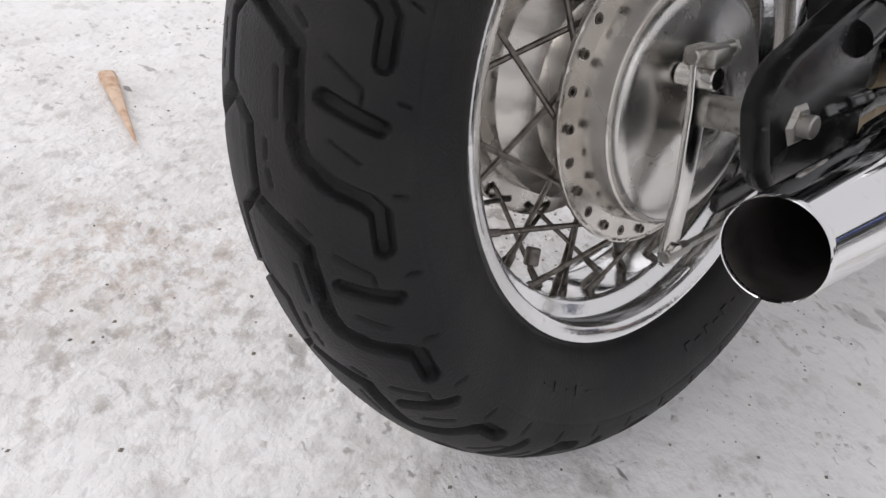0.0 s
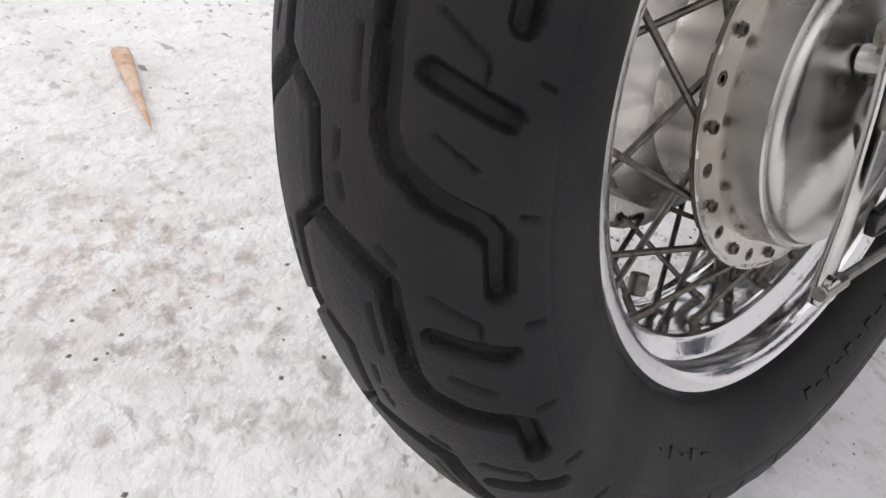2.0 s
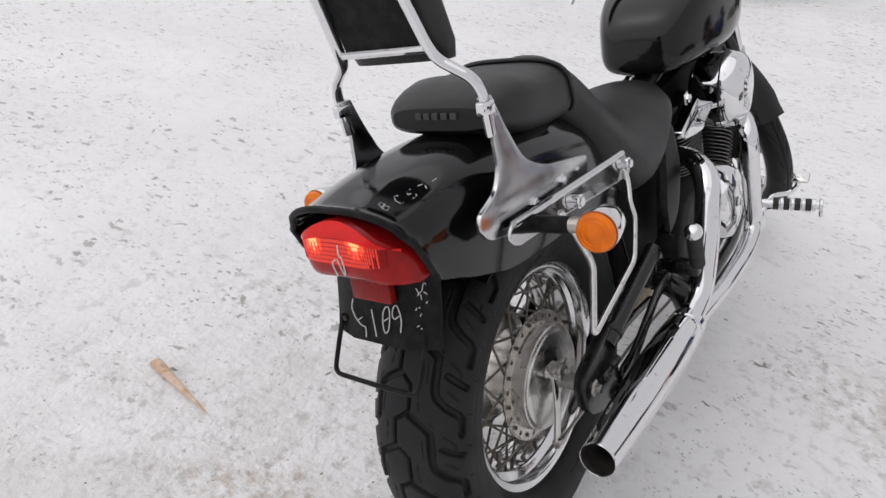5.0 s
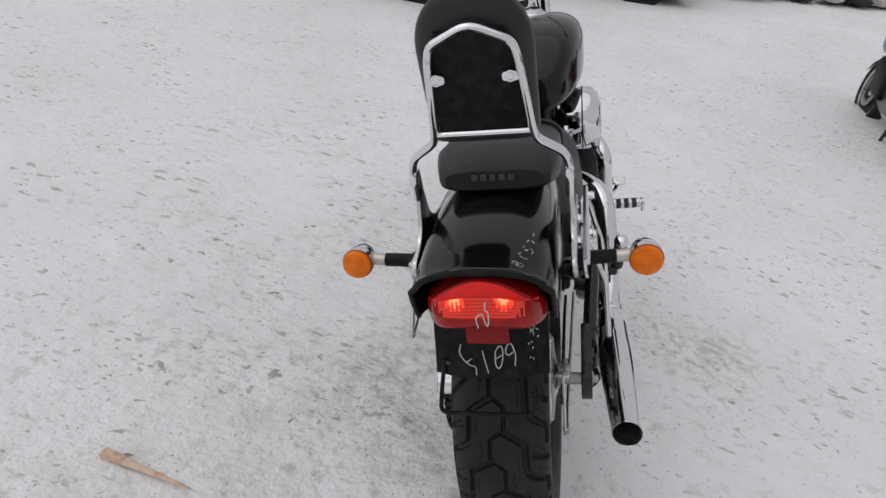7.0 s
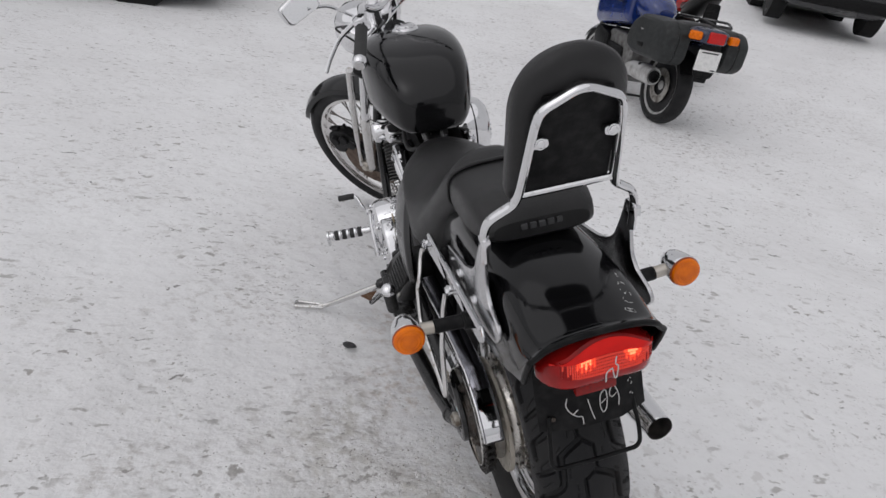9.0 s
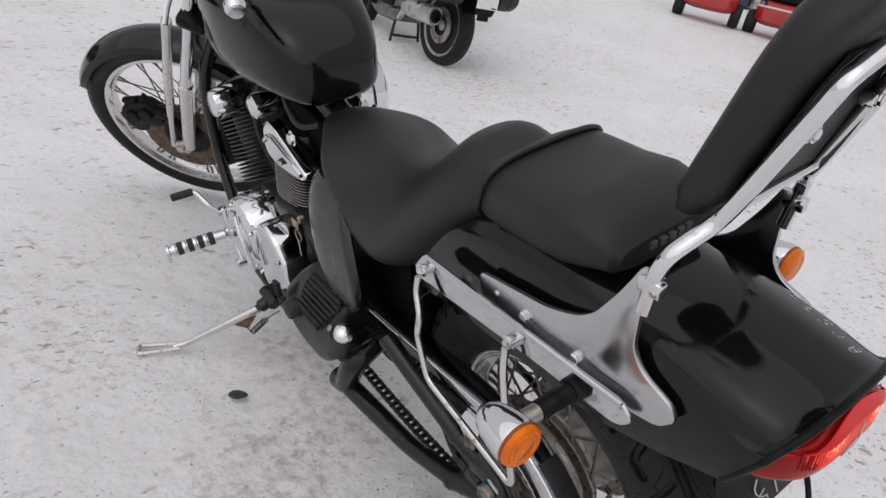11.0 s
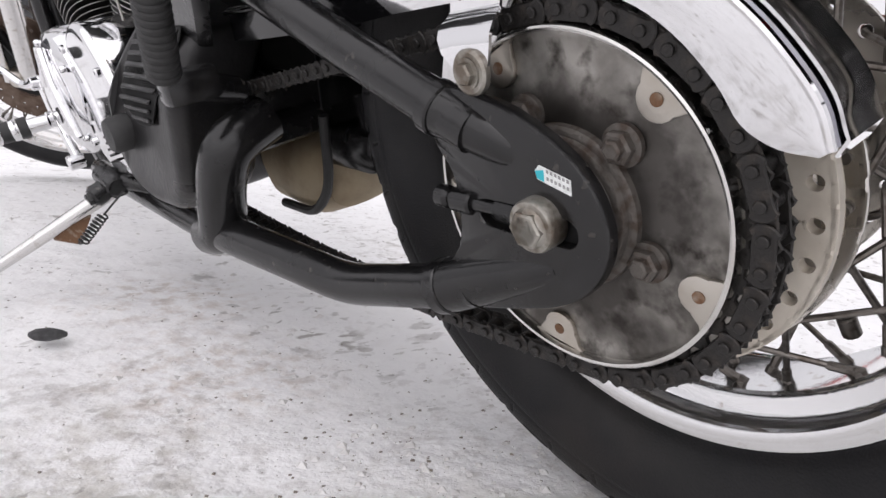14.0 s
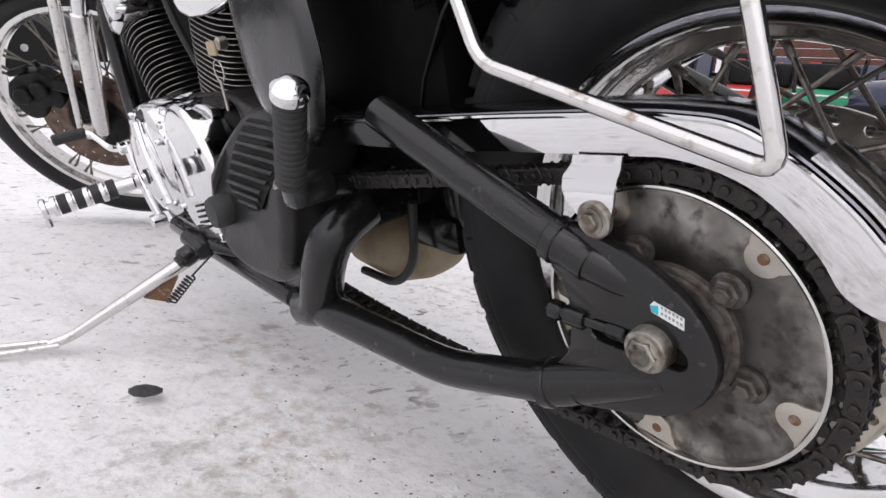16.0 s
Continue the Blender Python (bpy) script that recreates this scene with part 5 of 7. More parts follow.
for hose in ([(-.045, .700, .360), (-.075, .745, .345), (-.070, .800, .385), (-.050, .860, .400)], [(-.050, .960, .390), (-.085, .975, .330), (-.080, .985, .240), (-.060, .975, .150)], [(-.050, .930, .395), (-.070, 1.000, .405), (-.060, 1.060, .385)]):
    part("rubber_hose", tube(bent(hose, .03), .0065, 10), GRIP, cruiser, "black rubber hose")
for y, z in ((.985, .262), (1.002, .330), (.955, .205)):
    part("engine_bolt", bolt((-.055, y, z), (-1, 0, 0), .007, .008), AGED_ZINC, cruiser)
left_cover = lathe([(-.10, .103), (-.165, .100), (-.182, .094), (-.192, .080), (-.1945, .066), (-.2000, .060), (-.204, .049), (-.206, .02), (-.206, 0)], 64, (0, .952, .012), (1, .952, .012))
cover_ob = part("generator_cover", left_cover, CHROME, cruiser, "round chrome engine cover")
for k in range(5):
    # black blocks set on the chrome as the shade of open slits
    part("cover_slit", block((-.1975, .905 + k * .0085, -.038 - abs(k - 2) * .001), (.004, .0045, .016), .001, pose(0, 0, 0, 12), 1), HOLE, cover_ob)
part("cover_rib", tube(bent([(-.200, .930, .085), (-.207, .900, .03), (-.204, .870, -.04)], .05), .007, 12), CHROME, cover_ob)
part("cover_rib", tube(bent([(-.198, .955, .088), (-.205, .96, .03)], .03), .005, 10), CHROME, cover_ob)
rear_cover = prism(rounded([(.700, .055), (.745, .110), (.800, .125), (.850, .095), (.875, .02), (.865, -.07), (.800, -.10), (.715, -.085), (.690, -.02)], .03, 6), -.186, -.10, .012, 4)
part("clutch_side_cover", rear_cover, CHROME, cruiser, "sculpted chrome side cover")
for y, z in ((.855, .085), (.72, .06), (.865, -.05), (.72, -.07)):
    part("cover_screw", cap_screw((-.185, y, z), (-1, 0, 0), .0065, .006), CHROME, cruiser)
for a in (1.2, 2.6, 4.0, 5.6):
    part("cover_screw", cap_screw((-.188, .945 + .083 * math.cos(a), .015 + .083 * math.sin(a)), (-1, 0, 0), .0055, .008), CHROME, cruiser)
for k in range(5):
    part("cover_fin", block((-.187, .775, -.03 - k * .009), (.008, .035, .0035), .001, pose(0, 0, 0, -14), 1), PLASTIC, cruiser)
right_cover = lathe([(.10, .105), (.150, .100), (.168, .090), (.176, .070), (.180, .04), (.180, 0)], 56, (0, .90, .02), (1, .90, .02))
part("clutch_cover", right_cover, CHROME, cruiser, "round chrome clutch cover")
air = loft([[(x, .885 + w * math.copysign(abs(math.cos(b)) ** .9, math.cos(b)), .325 + h * math.copysign(abs(math.sin(b)) ** .9, math.sin(b))) for b in [2 * math.pi * k / 36 for k in range(36)]] for x, w, h in ((.070, .050, .060), (.085, .070, .082), (.110, .080, .092), (.160, .082, .094), (.182, .076, .088), (.196, .064, .075), (.203, .046, .055), (.206, .02, .025), (.206, .004, .005))])
air_ob = part("air_cleaner", air, CHROME, cruiser, "chrome air cleaner cover")
part("cover_band", tube([(.150, .885 + .0835 * math.cos(t), .325 + .0955 * math.sin(t)) for t in np.linspace(0, 2 * math.pi, 48, endpoint=False)], .0022, 8, True), PLASTIC, air_ob)
for k in range(9):
    t = radians(110 + k * 18)
    part("embossed_leaf", block((.2035, .885 + .036 * math.cos(t), .325 + .040 * math.sin(t)), (.005, .008, .026), .002, pose(0, 0, 0, math.degrees(t) - 90), 2), CHROME, air_ob)
HORN = (0.920, 0.343)
horn = loft([[(x, HORN[0] + w * math.cos(b), HORN[1] + h * math.sin(b)) for b in [2 * math.pi * k / 28 for k in range(28)]] for x, w, h in ((-.05, .029, .029), (-.090, .030, .030), (-.102, .028, .028), (-.110, .018, .018), (-.112, .004, .004))])
part("horn_cover", horn, CHROME, cruiser, "chrome horn cover")
for side in (-1, 1):
    part("frame_tube", tube(bent([(side * .03, 1.20, .50), (side * .082, 1.345, .29), (side * .088, 1.360, .05), (side * .105, 1.25, -.115), (side * .125, 1.08, -.160), (side * .135, .70, -.165), (side * .14, .52, -.10), (side * .13, .46, .03)], .08, 6), .0165, 14), FRAME, cruiser, "black frame tube")
part("backbone", tube([(0, 1.13, .50), (0, .68, .370), (0, .38, .29)], .03, 16).join(rod((0, 1.095, .62), (0, 1.22, .445), .036, 20, .003)), FRAME, cruiser)
part("radiator", block((0, 1.325, .13), (.15, .035, .24), .006, pose(0, 0, 0, 14)), PLASTIC, cruiser, "black radiator")

# ---- side covers, boxes and linkage ----
def side_cover(inset, ahead):
    """A bulging panel under the seat."""
    rows_ = []
    for z, y0, y1, x in spline([(.085, .440, .490, .158), (.105, .414, .525, .166), (.135, .390, .552, .171), (.18, .373, .568, .173), (.23, .382, .578, .170), (.27, .404, .586, .162), (.31, .430, .588, .150), (.345, .458, .572, .132)], 4):
        row = []
        for k in range(31):
            u = k / 30 * 2 - 1
            turned = max(0, -.86 - u) / .14
            row.append((x - inset - .012 * turned ** 2 - .020 * max(0, u) ** 3 - .010 * max(0, u - .8), y0 + ahead + (y1 - y0 - ahead) * (u + 1) / 2, z))
        rows_.append(row)
    return sheet([r[::-1] for r in rows_], .010)


part("side_cover", mirrored(side_cover(0, 0)), SIDE_PANEL, cruiser, "glossy black side cover")
part("side_cover", side_cover(.030, .060), PLASTIC, cruiser, "black side cover")
low_out = rounded([(.430, .104), (.436, .045), (.458, -.010), (.480, -.056), (.520, -.088), (.600, -.092), (.660, -.080), (.690, -.035), (.668, .028), (.628, .088), (.592, .122), (.520, .130)], .02, 5)


def tipped(s):
    """The shape with its upper part laid back under the side panel."""
    s.v = [(x + .55 * max(0, z - .045), y, z) for x, y, z in s.v]
    return s


lower = part("sprocket_cover", tipped(prism(low_out, -.205, -.11, .020, 5)), COVER, cruiser, "dark sprocket cover with a slotted grille")
# a black sheet on the cover's face paints the shade behind the slats
part("recess_shade", tipped(prism(rounded([(.448, .116), (.446, .098), (.466, .058), (.506, .018), (.548, .014), (.584, .040), (.588, .080), (.572, .116)], .012, 4), -.2064, -.2050, .0003, 1)), HOLE, lower)
for k in range(9):
    z = .0235 + k * .0108
    y0 = .508 - .76 * (z - .018) if z < .098 else .449
    y1 = min(.586, .552 + 1.3 * (z - .014)) - max(0, z - .085) * .5
    part("grille_slat", tipped(block((-.2072, (y0 + y1) / 2, z), (.0045, y1 - y0 - .006, .0046), .0015, None, 1)), COVER, lower)
part("cover_screw", tipped(cap_screw((-.206, .455, .060), (-1, 0, 0), .006, .005)), STEEL, lower)
part("pivot_cap", lathe([(0, .022), (.022, .022), (.028, .019), (.029, .0)], 30, (-.194, .632, -.004), (-1, .632, -.004)), GRIP, cruiser, "black rubber pivot cap")
# black box, its colour deepened for the shade beneath the seat
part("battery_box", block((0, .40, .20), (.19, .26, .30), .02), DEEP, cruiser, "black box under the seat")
part("linkage_chamber", loft([ring(y, w, a, b, 3, 24) for y, w, a, b in ((.43, .03, -.105, -.055), (.445, .05, -.130, -.045), (.50, .055, -.150, -.040), (.60, .05, -.145, -.045), (.655, .03, -.12, -.06))]), TAN, cruiser, "dusty tan chamber under the frame")
part("drain_hose", tube(bent([(-.06, .405, .0), (-.062, .420, -.085), (-.060, .47, -.130), (-.055, .56, -.135)], .03), .006, 10), GRIP, cruiser)
part("shock_linkage", block((0, .40, -.045), (.09, .10, .05), .012).join(rod((0, .36, -.04), (0, .42, .24), .035, 20, .004)), FRAME, cruiser)
part("frame_crossbeam", block((-.02, .50, -.020), (.26, .16, .035), .01, pose(0, 0, 0, -12)), FRAME, cruiser)
key = rod((-.140, .640, .200), (-.152, .640, .200), .008, 16, .001)
part("ignition_lock", key, ALLOY, cruiser)
part("key_fob", block((-.160, .640, .196), (.004, .026, .018), .002), TAN, cruiser, "tan key tag on a ring")
part("key_ring", tube([(-.160, .636 + .014 * math.cos(a), .168 + .014 * math.sin(a)) for a in np.linspace(0, 2 * math.pi, 24, endpoint=False)], .0010, 6, True), STEEL, cruiser)
part("key_blade", block((-.162, .634, .138), (.002, .006, .040), .0008), STEEL, cruiser)


def rear_peg():
    a, b = Vector((.228, .360, .084)), Vector((.236, .306, .172))
    d = (b - a).normalized()
    prof = []
    n = 15
    for k in range(n):
        h = (b - a).length * k / n
        prof += [(h, .0135), (h + .0035, .0150), (h + .0055, .0150)]
    return a, b, d, prof


a, b, d, prof = rear_peg()
for side in (1, -1):
    f = (lambda s: s) if side > 0 else mirrored
    peg = part("passenger_peg", f(lathe(prof, 24, a, b)), GRIP, cruiser, "ribbed rubber passenger peg with a chrome cap, folded up")
    part("peg_cap", f(lathe([(0, .0165), (.004, .0175), (.010, .0165), (.015, .012), (.0175, .006), (.018, 0)], 28, b, b + d)), CHROME, peg)
    part("peg_mount", f(block((.205, .372, .070), (.05, .030, .030), .006).join(tube([(.215, .37, .075), (.150, .40, .05)], .014, 12))), FRAME, peg)


def front_peg():
    a, b = Vector((.202, 1.064, -.036)), Vector((.350, 1.088, -.042))
    s1, s2 = [], Shape()
    d = (b - a).normalized()
    s2.join(rod(a, b, .0125, 18), rod(b - d * .006, b + d * .004, .0185, 20, .002), rod(b + Vector((0, 0, -.016)), b + Vector((0, 0, -.034)), .0055, 12, .002))
    for k in range(4):
        s = a + d * (.030 + k * .027)
        s1.append(lathe([(0, .0165), (.001, .0175), (.014, .0175), (.015, .0165)], 24, s, s + d))
        s2.join(lathe([(.017, .0172), (.019, .0180), (.024, .0180), (.026, .0172)], 24, s, s + d))
    return s1, s2


for side in (1, -1):
    f = (lambda s: s) if side > 0 else mirrored
    s1, s2 = front_peg()
    peg = part("footpeg", f(s2), CHROME, cruiser, "chrome footpeg with rubber rings")
    for q in s1:
        part("rubber_ring", f(q), GRIP, peg)
    part("peg_bracket", f(prism(rounded([(.995, -.108), (1.022, -.116), (1.078, -.035), (1.092, .030), (1.072, .040), (1.052, -.025)], .012), .182, .194, .003).join(rod((.10, 1.07, -.035), (.20, 1.07, -.035), .014, 14), rod((.18, 1.012, -.102), (.206, 1.012, -.102), .013, 18, .002), rod((.18, 1.080, .026), (.204, 1.080, .026), .012, 18, .002))), CHROME, peg)
shift = tube(bent([(-.194, 1.080, .026), (-.206, 1.120, .020), (-.222, 1.168, .050), (-.232, 1.177, .053)], .02), .0062, 10)
shifter = part("gear_lever", shift, CHROME, cruiser, "chrome gear lever with a black rubber tip")
part("lever_rubber", rod((-.228, 1.177, .053), (-.286, 1.183, .052), .0105, 16, .003), GRIP, shifter)
pedal = part("brake_pedal", tube(bent([(.192, 1.06, -.10), (.205, 1.17, -.05), (0.256, 1.215, -0.054), (0.276, 1.225, -0.014)], .03), .0075, 10), CHROME, cruiser, "chrome brake pedal with a ribbed pad")
part("pedal_pad", block((0.276, 1.225, -0.009), (.045, .036, .010), .004, pose(0, 0, 0, 35)), OLD_CHROME, pedal, "bright ribbed pad")

# ---- side stand ----
PIV, KNEE, FOOT = Vector((-.200, .822, -.118)), Vector((-.400, .924, -.212)), Vector((-.430, .936, -.216))
leg = bent([PIV, KNEE, FOOT], .05)
stand = part("side_stand", tube(leg, [.0122 - .0042 * min(1, (Vector(q) - PIV).length / .25) for q in leg], 16, flat=.9), OLD_CHROME, cruiser, "worn chrome side stand, swung out")
part("stand_foot", tube(bent([(-.420, .926, -.219), (-.512, .946, -.199), (-.503, .978, -.201), (-.418, .946, -.219)], .012), .0055, 10, True), OLD_CHROME, stand)
clevis = block(tuple(PIV + Vector((.008, 0, .012))), (.030, .050, .034), .010, pose(0, 0, 0, 15))
clevis.join(rod(PIV + Vector((.004, -.030, .010)), PIV + Vector((.004, .032, .022)), .0150, 18, .003), rod(PIV + Vector((-.026, .004, -.002)), PIV + Vector((.03, .004, .014)), .0165, 18, .003), bolt(PIV + Vector((-.026, .004, -.002)), (-1, 0, -.3), .0095, .008), tube([PIV + Vector((.02, -.02, .014)), (-.165, .775, -.112), (-.150, .735, -.120)], [.013, .011, .010], 12))
part("stand_bracket", clevis, FRAME, stand)
along = [PIV + (KNEE - PIV) * f for f in (.44, .36, .28, .17)]
drop = Vector((0, 0, -.006))
part("stand_tab", sheet([[tuple(q + drop) for q in along], [tuple(along[0] + drop * 2), (-.266, .854, -.168), (-.256, .845, -.163), tuple(along[3] + drop * 2.2)], [tuple(along[0] + drop * 2.4), (-.264, .851, -.186), (-.260, .846, -.186), tuple(along[3] + drop * 2.6)]], .004), RUST, stand, "rusty welded spring tab")
c0, c1 = Vector((-.225, .799, -.1415)), Vector((-.262, .815, -.1754))
run = (c1 - c0).normalized()
out_a = run.cross(Vector((0, 0, 1))).normalized()
out_b = run.cross(out_a)
coil = [c0 + (c1 - c0) * (a / 9) + out_a * (.0068 * math.cos(a * 2 * math.pi)) + out_b * (.0068 * math.sin(a * 2 * math.pi)) for a in np.linspace(0, 9, 9 * 12)]
part("stand_spring", tube([tuple(q) for q in coil], .0014, 6).join(tube([(-.196, .770, -.110), tuple(c0)], .0015, 6), tube([tuple(c1), (-.262, .836, -.183), (-.262, .848, -.184)], .0015, 6)), GRIP, stand, "small black return spring")
part("lower_frame_rail", tube([(-.150, 1.06, -.135), (-.165, .86, -.125), (-.150, .60, -.150)], .016, 12), FRAME, cruiser)

# ---- front end, turned to the left ----
RAKE, STEER = 28.0, 46.5
head_pt = Vector((-.030, 1.616, .0245))
steer_axis = Vector((0, -math.sin(radians(RAKE)), math.cos(radians(RAKE))))
TURNED = Matrix.Translation(head_pt) @ Matrix.Rotation(radians(STEER), 4, steer_axis) @ Matrix.Translation(-head_pt)
BAR_PT = Vector((-.015, 1.533, .040))
bar_axis = Vector((0, -math.sin(radians(34)), math.cos(radians(34))))
BARS = Matrix.Translation(BAR_PT) @ Matrix.Rotation(radians(44), 4, bar_axis) @ Matrix.Translation(-BAR_PT)
front = new("front_fork")
front.parent = cruiser
front.empty_display_size = .05
tagged(front, "chrome front fork, handlebar and wire wheel turned to the left")


def fpart(name, s, mat, label="", sharp=32.0):
    return part(name, s.moved(TURNED), mat, front, label, sharp)


AX = Vector((0, 1.683, .0245))
def bpart(name, s, mat, label="", sharp=32.0):
    return part(name, s.moved(BARS), mat, front, label, sharp)


FRONT_RIM = [(0.03, 0.281), (0.028, 0.283), (0.026, 0.281), (0.025, 0.272), (0.012, 0.269), (0.009, 0.262), (-0.009, 0.262), (-0.012, 0.269), (-0.025, 0.272), (-0.026, 0.281), (-0.028, 0.283), (-0.03, 0.281), (-0.029, 0.269), (-0.013, 0.265), (-0.009, 0.2582), (0.009, 0.2582), (0.013, 0.265), (0.029, 0.269)]
fw = TURNED @ Matrix.Translation(AX)
verts, faces = tyre(FRONT_PROFILE, 15.0, FRONT_STROKES, 360, 46, 3.0, 14)
to_world = lambda s: s.moved(fw)
fm = grid_mesh("front_tyre", np.array([tuple(fw @ Vector(p)) for p in verts]), faces, RUBBER)
part("front_tyre", fm, None, front, "narrow black front tyre")
part("front_rim", to_world(lathe(FRONT_RIM, 112, closed=True)), OLD_CHROME, front, "chrome front rim", 25)
part("front_hub", to_world(lathe([(-.055, .020), (-.050, .050), (-.044, .052), (-.036, .030), (.036, .030), (.044, .052), (.050, .050), (.055, .02)], 40)), POLISHED, front)
disc = holed_ring(.072, .140, .110, .0035, 24, -.0700, -.0655)
part("brake_disc", to_world(disc), DISC, front, "drilled brake disc with surface rust")
part("disc_carrier", to_world(lathe([(-.070, .078), (-.064, .078), (-.055, .05), (-.05, .03)], 40)), PLASTIC, front)
for q in (spoke_shape(.047, .046, 0, .260, .004, 52, .0023), spoke_shape(.047, .044, 20, .260, .003, -32, .0023), spoke_shape(.047, -.046, 10, .260, -.004, 62, .0023), spoke_shape(.047, -.044, 30, .260, -.003, -22, .0023)):
    me = mesh_of("front_spoke", q, SPOKE)
    for k in range(9):
        ob = part("front_spoke", me, None, front)
        ob.matrix_local = fw @ Matrix.Rotation(2 * math.pi * k / 9, 4, "X")
for side in (-1, 1):
    low = Vector((side * .105, AX.y, AX.z))
    ahead = TURNED.to_3x3() @ Vector((0, 1, 0))
    foot_at, top_at = TURNED @ low - ahead * .026, BARS @ (BAR_PT + bar_axis * .74 + Vector((side * .100, .03, .02)))
    way = (top_at - foot_at + ahead * .035).normalized()
    part("fork_leg", rod(foot_at - way * .015, foot_at + way * .340, .0215, 22, .004), OLD_CHROME, front, "bright fork lower")
    part("fork_tube", rod(foot_at + way * .33, top_at, .0170, 20), CHROME, front)
    fpart("fork_lug", block(low + Vector((0, -.004, -.004)), (.034, .052, .046), .010, pose(0, 0, 0, 35)), ALLOY)
    fpart("axle_end", rod((side * .080, AX.y, AX.z), (side * .132, AX.y, AX.z), .013, 18, .002), ALLOY)
    s0 = foot_at + ahead * .060
    part("mudguard_stay", tube([s0, s0 + way * .16, s0 + way * .19, s0 + way * .40 - ahead * .004, s0 + way * .62 - ahead * .016], [.009, .0095, .0125, .0135, .0135], 14), OLD_CHROME, front, "bright mudguard stay")
    part("stay_foot", tube([s0 + way * .012, foot_at + ahead * .03 - way * .006, foot_at], .009, 10), OLD_CHROME, front)
caliper = prism(rounded([(1.835, .100), (1.842, .150), (1.815, .184), (1.770, .194), (1.722, .186), (1.698, .150), (1.708, .104), (1.738, .086), (1.758, .106), (1.790, .078), (1.820, .082)], .010, 4), -.092, -.046, .006, 3)
for y, z in ((1.795, .148), (1.745, .150)):
    caliper.join(rod((-.085, y, z), (-.106, y, z), .022, 22, .004))
caliper.join(tube([(-.085, 1.705, .150), (-.088, 1.665, .120), (-.090, 1.660, .070)], [.016, .013, .012], 12), block((-.075, 1.780, .200), (.020, .050, .014), .004), rod((-.060, 1.735, .190), (-.060, 1.735, .206), .006, 10, .001))
fpart("brake_caliper", caliper, PLASTIC, "black brake caliper")
mud_f = []
for deg in range(8, 142, 6):
    a = radians(deg)
    rr = .366
    half = .058 if 14 < deg < 136 else .052
    mud_f.append([(x * half, AX.y - (rr - .022 * x * x - (.02 if abs(x) > .99 else 0)) * math.cos(a), AX.z + (rr - .022 * x * x - (.02 if abs(x) > .99 else 0)) * math.sin(a)) for x in (-1, -.97, -.8, -.4, 0, .4, .8, .97, 1)])
fpart("front_mudguard", sheet([r[::-1] for r in mud_f], .003), PAINT, "glossy black front mudguard")
yoke = lambda h, t: block(BAR_PT + bar_axis * h + Vector((0, .03, .02)), (.25, .075, t), .012, pose(0, 0, 0, 34))
bpart("fork_yoke", yoke(.56, .035), PLASTIC)
bpart("fork_yoke", yoke(.73, .025), CHROME, "chrome top yoke")
riser = BAR_PT + bar_axis * .75
for side in (-1, 1):
    bpart("bar_riser", rod(riser + Vector((side * .045, .01, 0)), riser + Vector((side * .045, -.02, .075)), .016, 18, .003), CHROME)
BAR = [(0, 1.085, .705), (.08, 1.085, .712), (.14, 1.055, .765), (.215, .972, .780), (.400, .856, .742)]
bar = bent([(-x, y, z) for x, y, z in BAR[:0:-1]] + BAR, .05, 6)
bpart("handlebar", tube(bar, .0125, 16), CHROME, "chrome swept-back handlebar")
for side in (-1, 1):
    g0, g1 = Vector((side * .268, .939, .769)), Vector((side * .400, .856, .742))
    d = (g1 - g0).normalized()
    bpart("handlebar_grip", lathe([(0, .0155), (.003, .0175), (.012, .0165), (.12, .0165), (.128, .0178), (.131, .016)], 24, g0, g1), GRIP, "black rubber grip")
    bpart("bar_end", lathe([(0, .017), (.006, .0195), (.016, .0195), (.024, .015), (.026, 0)], 24, g0 + d * .131, g0 + d * .3), CHROME, "chrome bar end")
    bpart("switch_pod", block(g0 - d * .022, (.042, .050, .046), .012, pose(0, 0, 0, -8, 0, side * 40)), CHROME, "chrome switch pod")
    bpart("switch_button", block(g0 - d * .022 + Vector((0, -.012, .022)), (.016, .018, .008), .003), PLASTIC)
    bpart("hand_lever", tube(spline([(side * .225, 1.000, .768), (side * .270, 1.040, .752), (side * .320, 1.062, .724), (side * .357, 1.070, .700)], 5), [.0075] * 5 + [.006] * 6 + [.0055] * 5, 10, flat=.7), CHROME, "chrome hand lever")
    m0 = g0 - d * .03 + Vector((0, .02, .02))
    stem = [m0, m0 + Vector((side * .03, .03, .06)), m0 + Vector((side * .10, .02, .095))]
    bpart("mirror_stem", tube(bent(stem, .03), .0045, 10), CHROME)
    mc = stem[-1]
    mir = rounded([(-.055, -.035), (.055, -.028), (.062, .028), (-.040, .036)], .018, 5)
    mm = Matrix.Translation(mc + Vector((side * .01, .0, .015))) @ pose(0, 0, 0, 8, 0, side * 12)
    bpart("mirror_shell", prism([(x * side, z) for x, z in mir], .0, .018, .006, 3, "y").moved(mm), CHROME, "chrome mirror")
    bpart("mirror_glass", prism([(x * .9 * side, z * .9) for x, z in mir], -.0015, .0005, .0003, 1, "y").moved(mm), MIRROR)
    for k in range(2):
        bpart("control_cable", tube(spline([g0 - d * .03 + Vector((0, .03, -.01)), (side * .19, 1.12 + k * .03, .735), (side * .10, 1.22, .66 - k * .04), (side * .06, 1.24, .50)], 8), .0035, 8), GRIP)
bpart("speedometer", lathe([(0, .036), (.03, .042), (.052, .042), (.056, .039)], 32, riser + Vector((0, .055, -.01)), riser + Vector((0, -.15, .25))), CHROME, "chrome speedometer pod")
